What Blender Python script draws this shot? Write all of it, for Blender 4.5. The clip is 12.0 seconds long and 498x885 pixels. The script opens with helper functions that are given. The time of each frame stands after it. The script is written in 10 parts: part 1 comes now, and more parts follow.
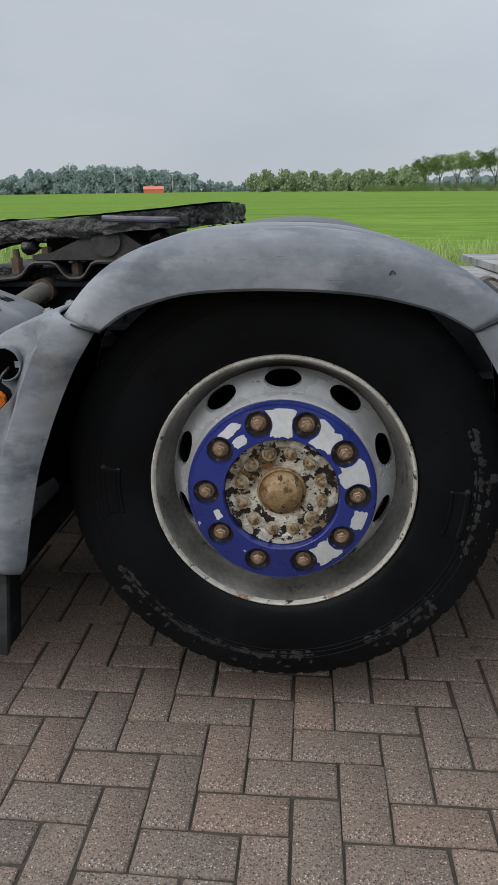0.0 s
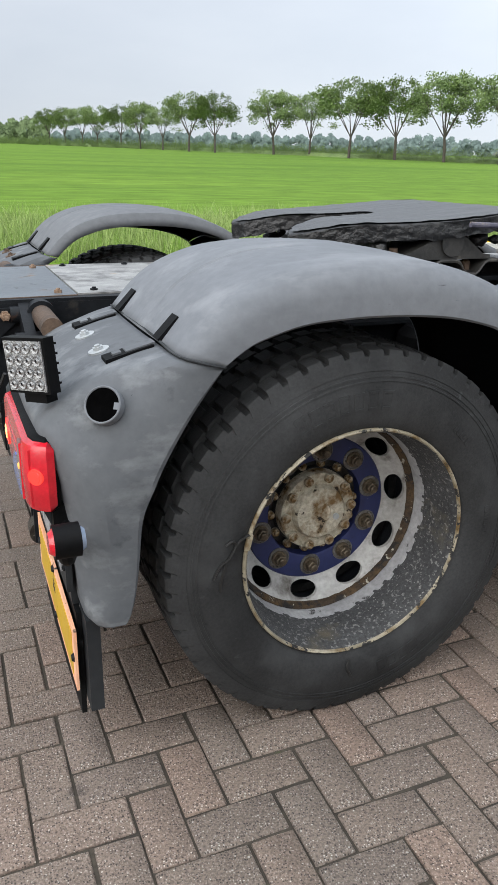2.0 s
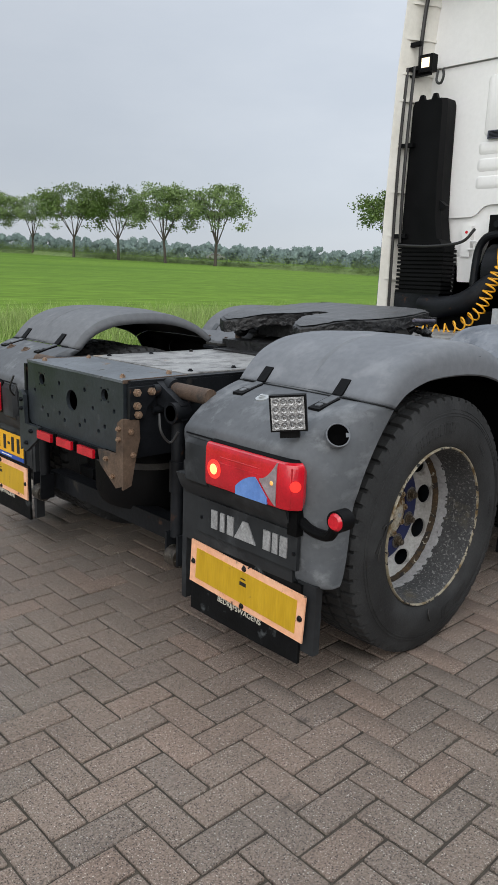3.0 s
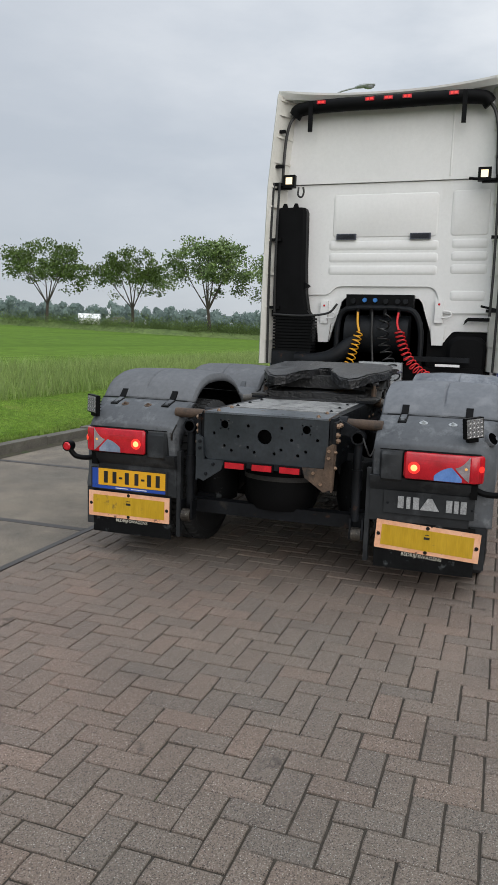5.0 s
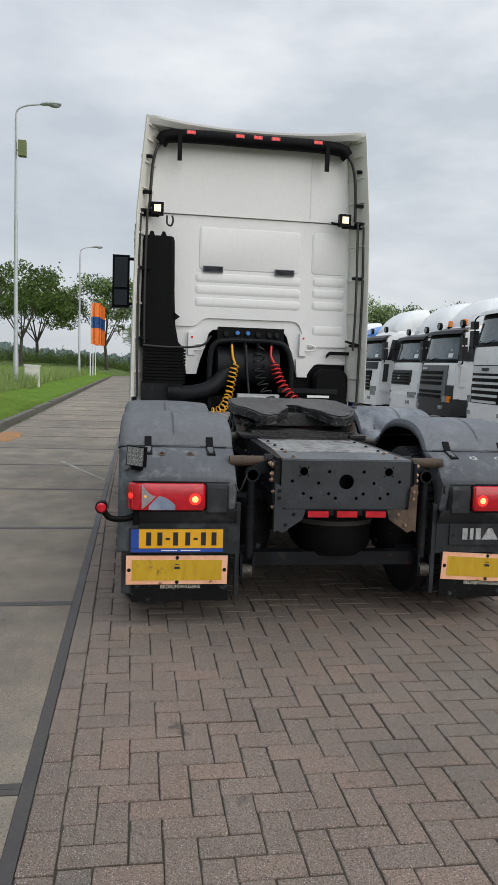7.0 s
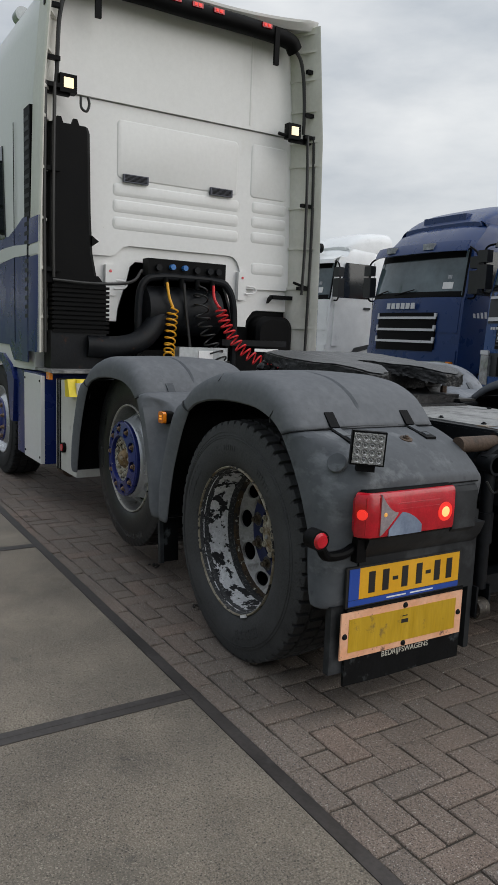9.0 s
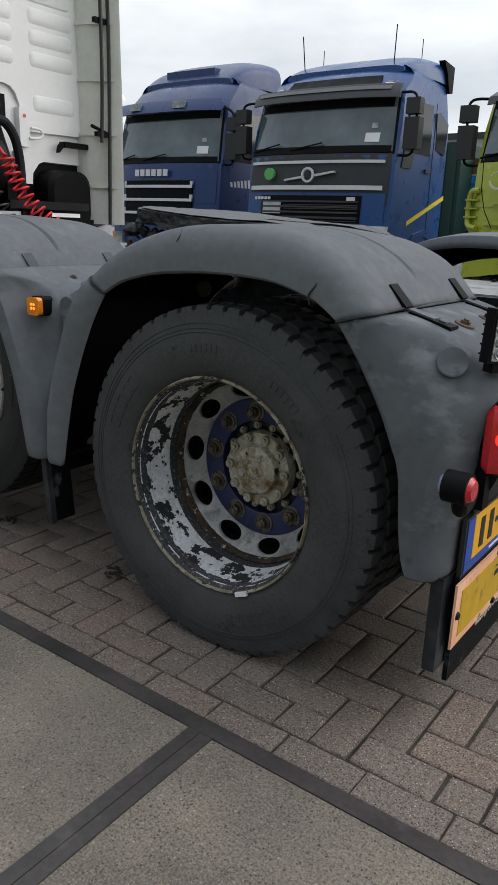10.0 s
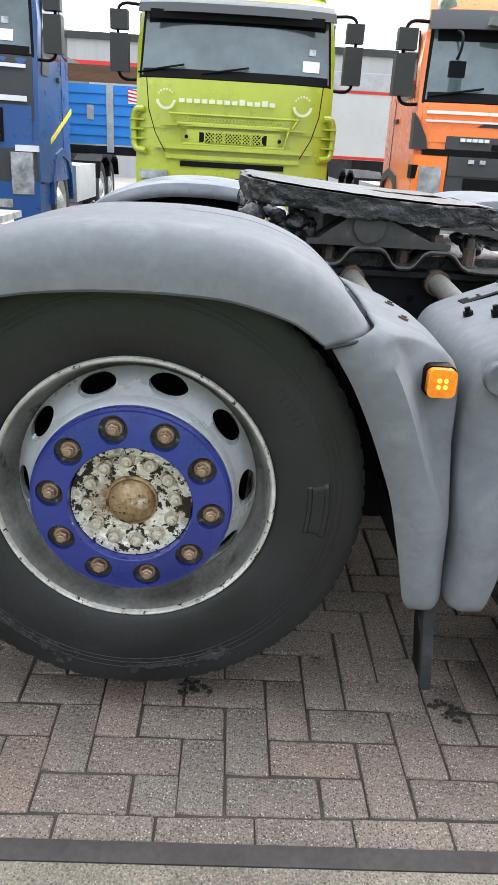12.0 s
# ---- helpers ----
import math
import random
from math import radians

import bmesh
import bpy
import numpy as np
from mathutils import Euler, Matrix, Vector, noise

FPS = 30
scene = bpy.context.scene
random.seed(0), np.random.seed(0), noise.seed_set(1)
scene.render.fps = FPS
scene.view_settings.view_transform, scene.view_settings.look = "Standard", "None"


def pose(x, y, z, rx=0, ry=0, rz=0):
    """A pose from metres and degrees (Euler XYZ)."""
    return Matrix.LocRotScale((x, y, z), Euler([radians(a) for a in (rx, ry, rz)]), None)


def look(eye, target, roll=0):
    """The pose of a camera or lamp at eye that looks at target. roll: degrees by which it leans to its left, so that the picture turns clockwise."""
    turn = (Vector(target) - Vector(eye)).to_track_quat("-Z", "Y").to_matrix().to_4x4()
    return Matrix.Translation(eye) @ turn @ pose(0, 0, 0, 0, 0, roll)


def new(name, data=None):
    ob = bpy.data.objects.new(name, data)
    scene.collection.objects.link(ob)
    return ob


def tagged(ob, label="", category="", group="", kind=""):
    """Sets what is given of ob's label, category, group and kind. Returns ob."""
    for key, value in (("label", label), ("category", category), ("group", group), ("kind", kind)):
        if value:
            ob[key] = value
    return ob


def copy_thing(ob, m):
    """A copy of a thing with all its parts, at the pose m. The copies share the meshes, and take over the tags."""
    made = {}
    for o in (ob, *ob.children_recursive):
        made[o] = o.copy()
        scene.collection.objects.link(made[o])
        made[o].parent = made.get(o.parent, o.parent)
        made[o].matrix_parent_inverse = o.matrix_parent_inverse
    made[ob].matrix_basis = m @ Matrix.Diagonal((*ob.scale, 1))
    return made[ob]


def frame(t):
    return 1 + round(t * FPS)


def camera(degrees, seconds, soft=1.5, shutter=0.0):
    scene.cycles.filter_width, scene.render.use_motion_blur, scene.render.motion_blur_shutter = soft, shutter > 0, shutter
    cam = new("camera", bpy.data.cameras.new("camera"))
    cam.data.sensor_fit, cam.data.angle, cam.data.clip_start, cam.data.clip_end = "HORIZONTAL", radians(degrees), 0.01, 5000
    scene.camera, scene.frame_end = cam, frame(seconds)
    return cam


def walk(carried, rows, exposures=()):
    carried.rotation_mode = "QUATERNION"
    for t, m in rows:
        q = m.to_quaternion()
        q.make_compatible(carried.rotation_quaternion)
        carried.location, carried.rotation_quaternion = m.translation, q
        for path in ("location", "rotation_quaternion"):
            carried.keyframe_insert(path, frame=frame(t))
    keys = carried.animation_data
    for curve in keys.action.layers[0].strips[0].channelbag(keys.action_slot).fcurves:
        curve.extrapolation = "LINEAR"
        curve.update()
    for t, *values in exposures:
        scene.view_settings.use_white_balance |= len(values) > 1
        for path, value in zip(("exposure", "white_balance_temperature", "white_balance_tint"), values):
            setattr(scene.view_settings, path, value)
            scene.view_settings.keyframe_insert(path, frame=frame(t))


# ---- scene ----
cam = camera(37.6, 12.0, soft=1.0)
METRES, EYE, TURN = 15.706, 1.2175, 5.1
ROWS = [
    (0.0, 0.0, 0.0, 0.0, -0.2, -17.53, 0.63),
    (0.5, -0.0359, 0.0026, 0.0056, -4.73, -18.45, 0.29),
    (1.0, -0.0743, 0.01, 0.0045, -7.76, -18.96, 0.17),
    (1.5, -0.1076, 0.0198, -0.0007, -15.49, -20.08, -0.63),
    (2.0, -0.1452, 0.0204, 0.0094, -27.69, -20.56, -1.21),
    (2.5, -0.1907, 0.0214, 0.0155, -38.79, -16.64, -1.67),
    (3.0, -0.237, 0.0275, 0.0111, -48.57, -12.89, -2.08),
    (3.5, -0.2811, 0.0432, 0.0087, -55.99, -10.63, -1.88),
    (5.5, -0.3995, 0.167, 0.0154, -83.52, -7.79, -1.98),
    (6.0, -0.4023, 0.2074, 0.0163, -91.1, -7.06, -2.11),
    (6.5, -0.3898, 0.2459, 0.018, -97.84, -6.29, -2.03),
    (7.0, -0.3682, 0.2813, 0.0171, -103.65, -5.84, -1.91),
    (9.0, -0.2184, 0.3667, 0.0073, -126.24, -8.38, -2.1),
    (9.5, -0.1748, 0.3654, 0.0011, -136.0, -11.64, -1.84),
    (10.0, -0.1339, 0.3591, -0.0018, -148.76, -16.63, -1.98),
    (10.5, -0.0954, 0.3494, -0.0024, -162.68, -20.5, -2.42),
    (11.0, -0.0611, 0.3486, 0.0023, -174.72, -22.8, -2.87),
    (11.5, -0.023, 0.3472, 0.0082, -181.41, -22.84, -2.97),
    (12.0, 0.0135, 0.3374, 0.0063, -185.78, -21.83, -3.09),
]
START = pose(1.415, -2.723, EYE, 0, 0, TURN)
EXPOSURES = [(0.0, 0.22), (0.5, 0.19), (1.0, 0.26), (1.5, 0.67), (2.1, 0.64), (3.0, 0.1), (3.5, -0.05), (6.0, -0.19), (7.2, -0.24), (8.8, -0.49), (9.5, -0.35), (10.0, -0.12), (10.5, 0.87), (11.0, 1.46), (12.0, 1.62)]
walk(cam, [(t, START @ pose(METRES * x, METRES * y, METRES * z, 90 + pitch, roll, yaw)) for t, x, y, z, yaw, pitch, roll in ROWS], EXPOSURES)

# ---- overcast daylight ----
world = bpy.data.worlds.new("overcast_sky")
scene.world = world
world.use_nodes = True
wn, wl = world.node_tree.nodes, world.node_tree.links
wn.clear()
SUN_UP, SUN_TURN = radians(28), radians(238)
w_out, w_bg = wn.new("ShaderNodeOutputWorld"), wn.new("ShaderNodeBackground")
w_sky = wn.new("ShaderNodeTexSky")
w_sky.sky_type, w_sky.sun_disc = "NISHITA", False
w_sky.sun_elevation, w_sky.sun_rotation = SUN_UP, SUN_TURN
w_geo = wn.new("ShaderNodeTexCoord")
w_map = wn.new("ShaderNodeMapping")
w_map.inputs["Scale"].default_value = (1.6, 1.6, 4.5)
w_cl = wn.new("ShaderNodeTexNoise")
w_cl.inputs["Scale"].default_value, w_cl.inputs["Detail"].default_value, w_cl.inputs["Roughness"].default_value = 1.7, 7, 0.55
w_ramp = wn.new("ShaderNodeValToRGB")
w_ramp.color_ramp.elements[0].position, w_ramp.color_ramp.elements[1].position = 0.36, 0.70
w_ramp.color_ramp.elements[0].color, w_ramp.color_ramp.elements[1].color = (4.3, 4.65, 5.1, 1), (7.2, 7.35, 7.5, 1)
w_mix = wn.new("ShaderNodeMixRGB")
w_mix.inputs[0].default_value = 0.93
wl.new(w_geo.outputs["Generated"], w_map.inputs["Vector"])
wl.new(w_map.outputs[0], w_cl.inputs["Vector"])
wl.new(w_cl.outputs["Fac"], w_ramp.inputs[0])
w_dot = wn.new("ShaderNodeVectorMath")
w_dot.operation = "DOT_PRODUCT"
w_dot.inputs[1].default_value = (0.36, -0.90, 0.25)
wl.new(w_geo.outputs["Generated"], w_dot.inputs[0])
# smooth haze away from the hidden sun, broken cloud towards it
w_haze = wn.new("ShaderNodeMapRange")
w_haze.inputs["From Min"].default_value, w_haze.inputs["From Max"].default_value = -0.30, 0.70
w_haze.inputs["To Min"].default_value, w_haze.inputs["To Max"].default_value = 0.22, 1.0
wl.new(w_dot.outputs["Value"], w_haze.inputs["Value"])
w_soft = wn.new("ShaderNodeMixRGB")
w_soft.inputs[1].default_value = (5.75, 6.25, 6.95, 1)
wl.new(w_haze.outputs[0], w_soft.inputs[0])
wl.new(w_ramp.outputs[0], w_soft.inputs[2])
wl.new(w_sky.outputs[0], w_mix.inputs[1])
wl.new(w_soft.outputs[0], w_mix.inputs[2])
# an overcast sky is brighter overhead than at the horizon
w_sep = wn.new("ShaderNodeSeparateXYZ")
wl.new(w_geo.outputs["Generated"], w_sep.inputs[0])
w_up = wn.new("ShaderNodeValToRGB")
w_up.color_ramp.elements[0].position, w_up.color_ramp.elements[1].position = 0.0, 0.88
w_up.color_ramp.elements[0].color, w_up.color_ramp.elements[1].color = (0.36, 0.36, 0.36, 1), (0.80, 0.80, 0.80, 1)
w_mid = w_up.color_ramp.elements.new(0.45)
w_mid.color = (0.42, 0.42, 0.42, 1)
wl.new(w_sep.outputs["Z"], w_up.inputs[0])
w_mul = wn.new("ShaderNodeMixRGB")
w_mul.blend_type, w_mul.inputs[0].default_value = "MULTIPLY", 1.0
wl.new(w_mix.outputs[0], w_mul.inputs[1])
wl.new(w_up.outputs[0], w_mul.inputs[2])
# the cloud is thinner towards the hidden sun
w_lobe = wn.new("ShaderNodeValToRGB")
w_lobe.color_ramp.elements[0].position, w_lobe.color_ramp.elements[1].position = 0.08, 1.0
w_lobe.color_ramp.elements[0].color, w_lobe.color_ramp.elements[1].color = (0.47, 0.472, 0.478, 1), (1.0, 1.0, 0.99, 1)
w_half = wn.new("ShaderNodeMapRange")
w_half.inputs["From Min"].default_value, w_half.inputs["From Max"].default_value = -1.0, 1.0
wl.new(w_dot.outputs["Value"], w_half.inputs["Value"])
w_lmid = w_lobe.color_ramp.elements.new(0.625)
w_lmid.color = (0.80, 0.80, 0.80, 1)
wl.new(w_half.outputs[0], w_lobe.inputs[0])
w_lit = wn.new("ShaderNodeMixRGB")
w_lit.blend_type, w_lit.inputs[0].default_value = "MULTIPLY", 1.0
wl.new(w_mul.outputs[0], w_lit.inputs[1])
wl.new(w_lobe.outputs[0], w_lit.inputs[2])
wl.new(w_lit.outputs[0], w_bg.inputs["Color"])
w_bg.inputs["Strength"].default_value = 0.43
wl.new(w_bg.outputs[0], w_out.inputs["Surface"])

sun = new("sun", bpy.data.lights.new("sun", "SUN"))
sun.data.energy, sun.data.angle, sun.data.color = 1.9, radians(70), (1.0, 0.96, 0.9)
SUN_WAY = Vector((math.sin(SUN_TURN) * math.cos(SUN_UP), math.cos(SUN_TURN) * math.cos(SUN_UP), math.sin(SUN_UP)))
sun.matrix_world = look(SUN_WAY * 60, (0, 0, 0))

# ---- materials ----
def ramp(nt, fac, stops):
    r = nt.nodes.new("ShaderNodeValToRGB")
    els = r.color_ramp.elements
    while len(els) < len(stops):
        els.new(0.5)
    for el, (p, c) in zip(els, stops):
        el.position = p
        el.color = (*c, 1) if isinstance(c, tuple) else (c, c, c, 1)
    nt.links.new(fac, r.inputs[0])
    return r.outputs[0]


def tex_noise(nt, scale, detail=4, rough=0.55, stretch=None, coord="Object"):
    tc = nt.nodes.new("ShaderNodeTexCoord")
    vec = tc.outputs[coord]
    if stretch:
        mp = nt.nodes.new("ShaderNodeMapping")
        mp.inputs["Scale"].default_value = stretch
        nt.links.new(vec, mp.inputs["Vector"])
        vec = mp.outputs[0]
    n = nt.nodes.new("ShaderNodeTexNoise")
    n.inputs["Scale"].default_value, n.inputs["Detail"].default_value, n.inputs["Roughness"].default_value = scale, detail, rough
    nt.links.new(vec, n.inputs["Vector"])
    return n.outputs["Fac"]


def mixc(nt, fac, a, b, mode="MIX"):
    m = nt.nodes.new("ShaderNodeMixRGB")
    m.blend_type = mode
    for sock, v in zip(m.inputs, (fac, a, b)):
        if isinstance(v, bpy.types.NodeSocket):
            nt.links.new(v, sock)
        elif isinstance(v, tuple):
            sock.default_value = (*v, 1)
        else:
            sock.default_value = v if sock.type == "VALUE" else (v, v, v, 1)
    return m.outputs[0]


def mat(name, dark, light, rough=0.6, metal=0.0, scale=3.0, fine=60.0, fine_amt=0.25, bump=0.15, bump_scale=None,
        patches=(), random_amt=0.0, island=False, stretch=None, rough_var=0.1, spec=0.5, coat=0.0):
    """A surface whose colour wanders between dark and light, with fine grain, relief and patches:
    each patch is (scale, threshold, softness, colour, roughness, stretch[, lean])."""
    m = bpy.data.materials.new(name)
    m.use_nodes = True
    nt = m.node_tree
    b = nt.nodes["Principled BSDF"]
    big = tex_noise(nt, scale, 5, 0.6, stretch)
    col = ramp(nt, big, [(0.3, dark), (0.7, light)])
    small = tex_noise(nt, fine, 3, 0.6, stretch)
    col = mixc(nt, 1.0, col, ramp(nt, small, [(0.25, 1 - fine_amt), (0.75, 1 + fine_amt)]), "MULTIPLY")
    rgh = ramp(nt, big, [(0.3, max(0.02, rough - rough_var)), (0.7, min(1.0, rough + rough_var))])
    for p_scale, thr, soft, p_col, p_rough, p_str, *lean in patches:
        f = tex_noise(nt, p_scale, 6, 0.62, p_str)
        if lean:
            dot = nt.nodes.new("ShaderNodeVectorMath")
            dot.operation = "DOT_PRODUCT"
            nt.links.new(nt.nodes.new("ShaderNodeTexCoord").outputs["Object"], dot.inputs[0])
            dot.inputs[1].default_value = lean[0]
            add = nt.nodes.new("ShaderNodeMath")
            nt.links.new(f, add.inputs[0])
            nt.links.new(dot.outputs["Value"], add.inputs[1])
            f = add.outputs[0]
        f = ramp(nt, f, [(thr - soft, 0.0), (thr + soft, 1.0)])
        col = mixc(nt, f, col, p_col)
        rgh = mixc(nt, f, rgh, p_rough)
    if random_amt:
        if island:
            src = nt.nodes.new("ShaderNodeNewGeometry").outputs["Random Per Island"]
        else:
            src = nt.nodes.new("ShaderNodeObjectInfo").outputs["Random"]
        col = mixc(nt, 1.0, col, ramp(nt, src, [(0.0, 1 - random_amt), (1.0, 1 + random_amt)]), "MULTIPLY")
    nt.links.new(col, b.inputs["Base Color"])
    nt.links.new(rgh, b.inputs["Roughness"])
    b.inputs["Metallic"].default_value = metal
    b.inputs["Specular IOR Level"].default_value = spec
    b.inputs["Coat Weight"].default_value = coat
    b.inputs["Coat Roughness"].default_value = 0.12
    if bump:
        bp = nt.nodes.new("ShaderNodeBump")
        bp.inputs["Strength"].default_value, bp.inputs["Distance"].default_value = bump, 0.01
        nt.links.new(tex_noise(nt, bump_scale or fine, 4, 0.6, stretch), bp.inputs["Height"])
        nt.links.new(bp.outputs[0], b.inputs["Normal"])
    return m


def glow(name, colour, strength, base=(0.5, 0.5, 0.5)):
    m = bpy.data.materials.new(name)
    m.use_nodes = True
    b = m.node_tree.nodes["Principled BSDF"]
    b.inputs["Base Color"].default_value = (*base, 1)
    b.inputs["Emission Color"].default_value, b.inputs["Emission Strength"].default_value = (*colour, 1), strength
    b.inputs["Roughness"].default_value = 0.2
    return m


def plain(name, colour, rough=0.4, metal=0.0, coat=0.0):
    return mat(name, tuple(c * 0.93 for c in colour), tuple(min(1, c * 1.05) for c in colour), rough, metal, 4, 90, 0.06, 0.03, coat=coat)


def clear(name, colour, rough=0.03, trans=1.0):
    m = bpy.data.materials.new(name)
    m.use_nodes = True
    b = m.node_tree.nodes["Principled BSDF"]
    b.inputs["Base Color"].default_value = (*colour, 1)
    b.inputs["Roughness"].default_value, b.inputs["Transmission Weight"].default_value = rough, trans
    b.inputs["IOR"].default_value = 1.45
    return m


RUST, RUST_DARK, SOOT = (0.16, 0.07, 0.03), (0.06, 0.03, 0.018), (0.012, 0.012, 0.012)
M_TYRE = mat("tyre_rubber_dusty", (0.016, 0.0166, 0.0174), (0.037, 0.0382, 0.0394), 0.70, spec=0.25, scale=3.5, fine=140, bump=0.12,
             patches=[(5, 0.62, 0.12, (0.050, 0.0515, 0.053), 0.85, None), (22, 0.70, 0.04, (0.055, 0.058, 0.060), 0.85, None), (11, 0.70, 0.03, (0.008, 0.008, 0.009), 0.5, None)])
M_TYRE_GREY = mat("tyre_rubber_grey_with_dust", (0.036, 0.0365, 0.037), (0.060, 0.061, 0.062), 0.75, spec=0.25, scale=3.5, fine=140, bump=0.12,
                  patches=[(5, 0.62, 0.12, (0.066, 0.067, 0.068), 0.85, None), (11, 0.68, 0.04, (0.014, 0.014, 0.015), 0.6, None)])
M_TYRE_DULL = mat("tyre_rubber_dull_black", (0.006, 0.0066, 0.0074), (0.015, 0.0160, 0.0172), 0.45, scale=5, fine=110, bump=0.12, spec=0.40, patches=[(24, 0.72, 0.03, (0.024, 0.025, 0.027), 0.7, None)])
M_TYRE_WET = mat("tyre_rubber_black_dressing", (0.0020, 0.0026, 0.0034), (0.0046, 0.0057, 0.0070), 0.40, scale=5, fine=110, bump=0.12, spec=0.14, patches=[(18, 0.70, 0.04, (0.010, 0.0105, 0.011), 0.6, None)])
M_SCUFF = mat("wet_scuffed_rubber", (0.008, 0.009, 0.010), (0.034, 0.037, 0.040), 0.26, spec=0.6, scale=16, fine=60, bump=0.6, bump_scale=30,
              patches=[(22, 0.60, 0.03, (0.006, 0.006, 0.0065), 0.35, None)])
M_RIM = mat("silver_rim_paint", (0.48, 0.49, 0.51), (0.64, 0.66, 0.68), 0.28, metal=0.35, scale=4, fine=80, fine_amt=0.08, bump=0.05,
            patches=[(26, 0.71, 0.02, RUST_DARK, 0.8, None), (5, 0.66, 0.10, (0.28, 0.28, 0.28), 0.5, None)])
M_DISH = mat("flaking_dish_paint", (0.50, 0.50, 0.51), (0.76, 0.76, 0.76), 0.5, scale=6, fine=70, bump=0.2,
             patches=[(17, 0.545, 0.008, (0.014, 0.014, 0.015), 0.8, None), (40, 0.62, 0.012, (0.02, 0.02, 0.02), 0.8, None)])
M_DISHPAINT = mat("old_white_dish_paint", (0.22, 0.22, 0.23), (0.36, 0.36, 0.365), 0.45, scale=5, fine=70, bump=0.1, patches=[(24, 0.66, 0.02, (0.05, 0.05, 0.05), 0.8, None)])
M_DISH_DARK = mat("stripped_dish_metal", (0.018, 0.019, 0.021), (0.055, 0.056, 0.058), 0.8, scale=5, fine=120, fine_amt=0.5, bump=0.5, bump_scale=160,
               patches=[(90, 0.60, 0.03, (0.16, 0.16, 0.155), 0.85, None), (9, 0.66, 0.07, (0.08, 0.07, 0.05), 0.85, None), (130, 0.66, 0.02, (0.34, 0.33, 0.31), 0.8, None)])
M_BARREL = mat("dull_rim_barrel", (0.12, 0.115, 0.105), (0.34, 0.335, 0.32), 0.36, metal=0.45, scale=5, fine=80, fine_amt=0.2, bump=0.1, patches=[(12, 0.66, 0.06, (0.05, 0.035, 0.022), 0.8, None)])
M_BEAD = mat("rust_bead", (0.016, 0.011, 0.007), (0.085, 0.050, 0.020), 0.8, scale=14, fine=120, fine_amt=0.5, bump=0.6,
             patches=[(30, 0.55, 0.03, (0.012, 0.010, 0.009), 0.8, None), (38, 0.63, 0.02, (0.36, 0.34, 0.28), 0.7, None)])
M_SEAT = mat("grimy_nut_seat", (0.012, 0.010, 0.009), (0.07, 0.06, 0.048), 0.5, metal=0.3, scale=34, fine=120, bump=0.3, patches=[(60, 0.63, 0.03, (0.20, 0.19, 0.16), 0.5, None)])
M_SEAT_S = mat("grimy_silver_nut_cup", (0.04, 0.036, 0.032), (0.19, 0.182, 0.17), 0.45, metal=0.2, scale=22, fine=120, bump=0.2, patches=[(40, 0.60, 0.04, (0.02, 0.016, 0.012), 0.7, None)])
M_DISCDIRTY = mat("grimy_silver_disc", (0.19, 0.185, 0.175), (0.44, 0.435, 0.425), 0.5, scale=6, fine=80, fine_amt=0.2, bump=0.08,
                  patches=[(11, 0.62, 0.08, (0.07, 0.06, 0.05), 0.7, None), (34, 0.68, 0.02, (0.03, 0.025, 0.02), 0.8, None)])
M_BLUE_DULL = mat("dusty_dark_blue_paint", (0.008, 0.012, 0.05), (0.016, 0.024, 0.10), 0.5, scale=5, fine=60, fine_amt=0.15, bump=0.06, patches=[(34, 0.70, 0.02, (0.20, 0.20, 0.21), 0.6, None), (12, 0.66, 0.06, (0.02, 0.018, 0.016), 0.7, None)])
M_FLANGE = mat("rusty_rim_flange", (0.36, 0.345, 0.31), (0.58, 0.56, 0.51), 0.5, scale=8, fine=70, bump=0.2,
               patches=[(14, 0.63, 0.05, RUST, 0.85, None), (40, 0.62, 0.02, SOOT, 0.8, None)])
M_FLANGE_D = mat("yellowed_rusty_rim_flange", (0.17, 0.145, 0.095), (0.36, 0.325, 0.25), 0.5, scale=9, fine=70, bump=0.2,
                 patches=[(12, 0.56, 0.06, (0.12, 0.075, 0.025), 0.85, None), (36, 0.57, 0.02, SOOT, 0.8, None)])
M_BLUE = mat("blue_wheel_paint", (0.009, 0.017, 0.13), (0.015, 0.028, 0.20), 0.3, scale=5, fine=60, fine_amt=0.1, bump=0.05, coat=0.3,
             patches=[(34, 0.73, 0.015, (0.42, 0.42, 0.44), 0.6, None)])
M_BLUE_CHIP = mat("chipped_blue_wheel_paint", (0.009, 0.017, 0.12), (0.015, 0.028, 0.19), 0.3, scale=5, fine=60, fine_amt=0.1, bump=0.06, coat=0.3,
                  patches=[(30, 0.71, 0.008, (0.46, 0.47, 0.48), 0.55, None), (45, 0.72, 0.01, (0.03, 0.03, 0.03), 0.8, None)])
M_BARE = mat("bare_silver_under_paint", (0.40, 0.41, 0.42), (0.52, 0.53, 0.54), 0.5, scale=9, fine=80, fine_amt=0.1, bump=0.06, patches=[(28, 0.70, 0.02, (0.10, 0.09, 0.08), 0.8, None)])
M_HUB = mat("corroded_hub_metal", (0.32, 0.285, 0.21), (0.56, 0.52, 0.43), 0.5, metal=0.25, scale=10, fine=90, fine_amt=0.35, bump=0.5,
            patches=[(15, 0.55, 0.07, (0.16, 0.095, 0.035), 0.85, None), (30, 0.63, 0.025, (0.018, 0.014, 0.011), 0.8, None)])
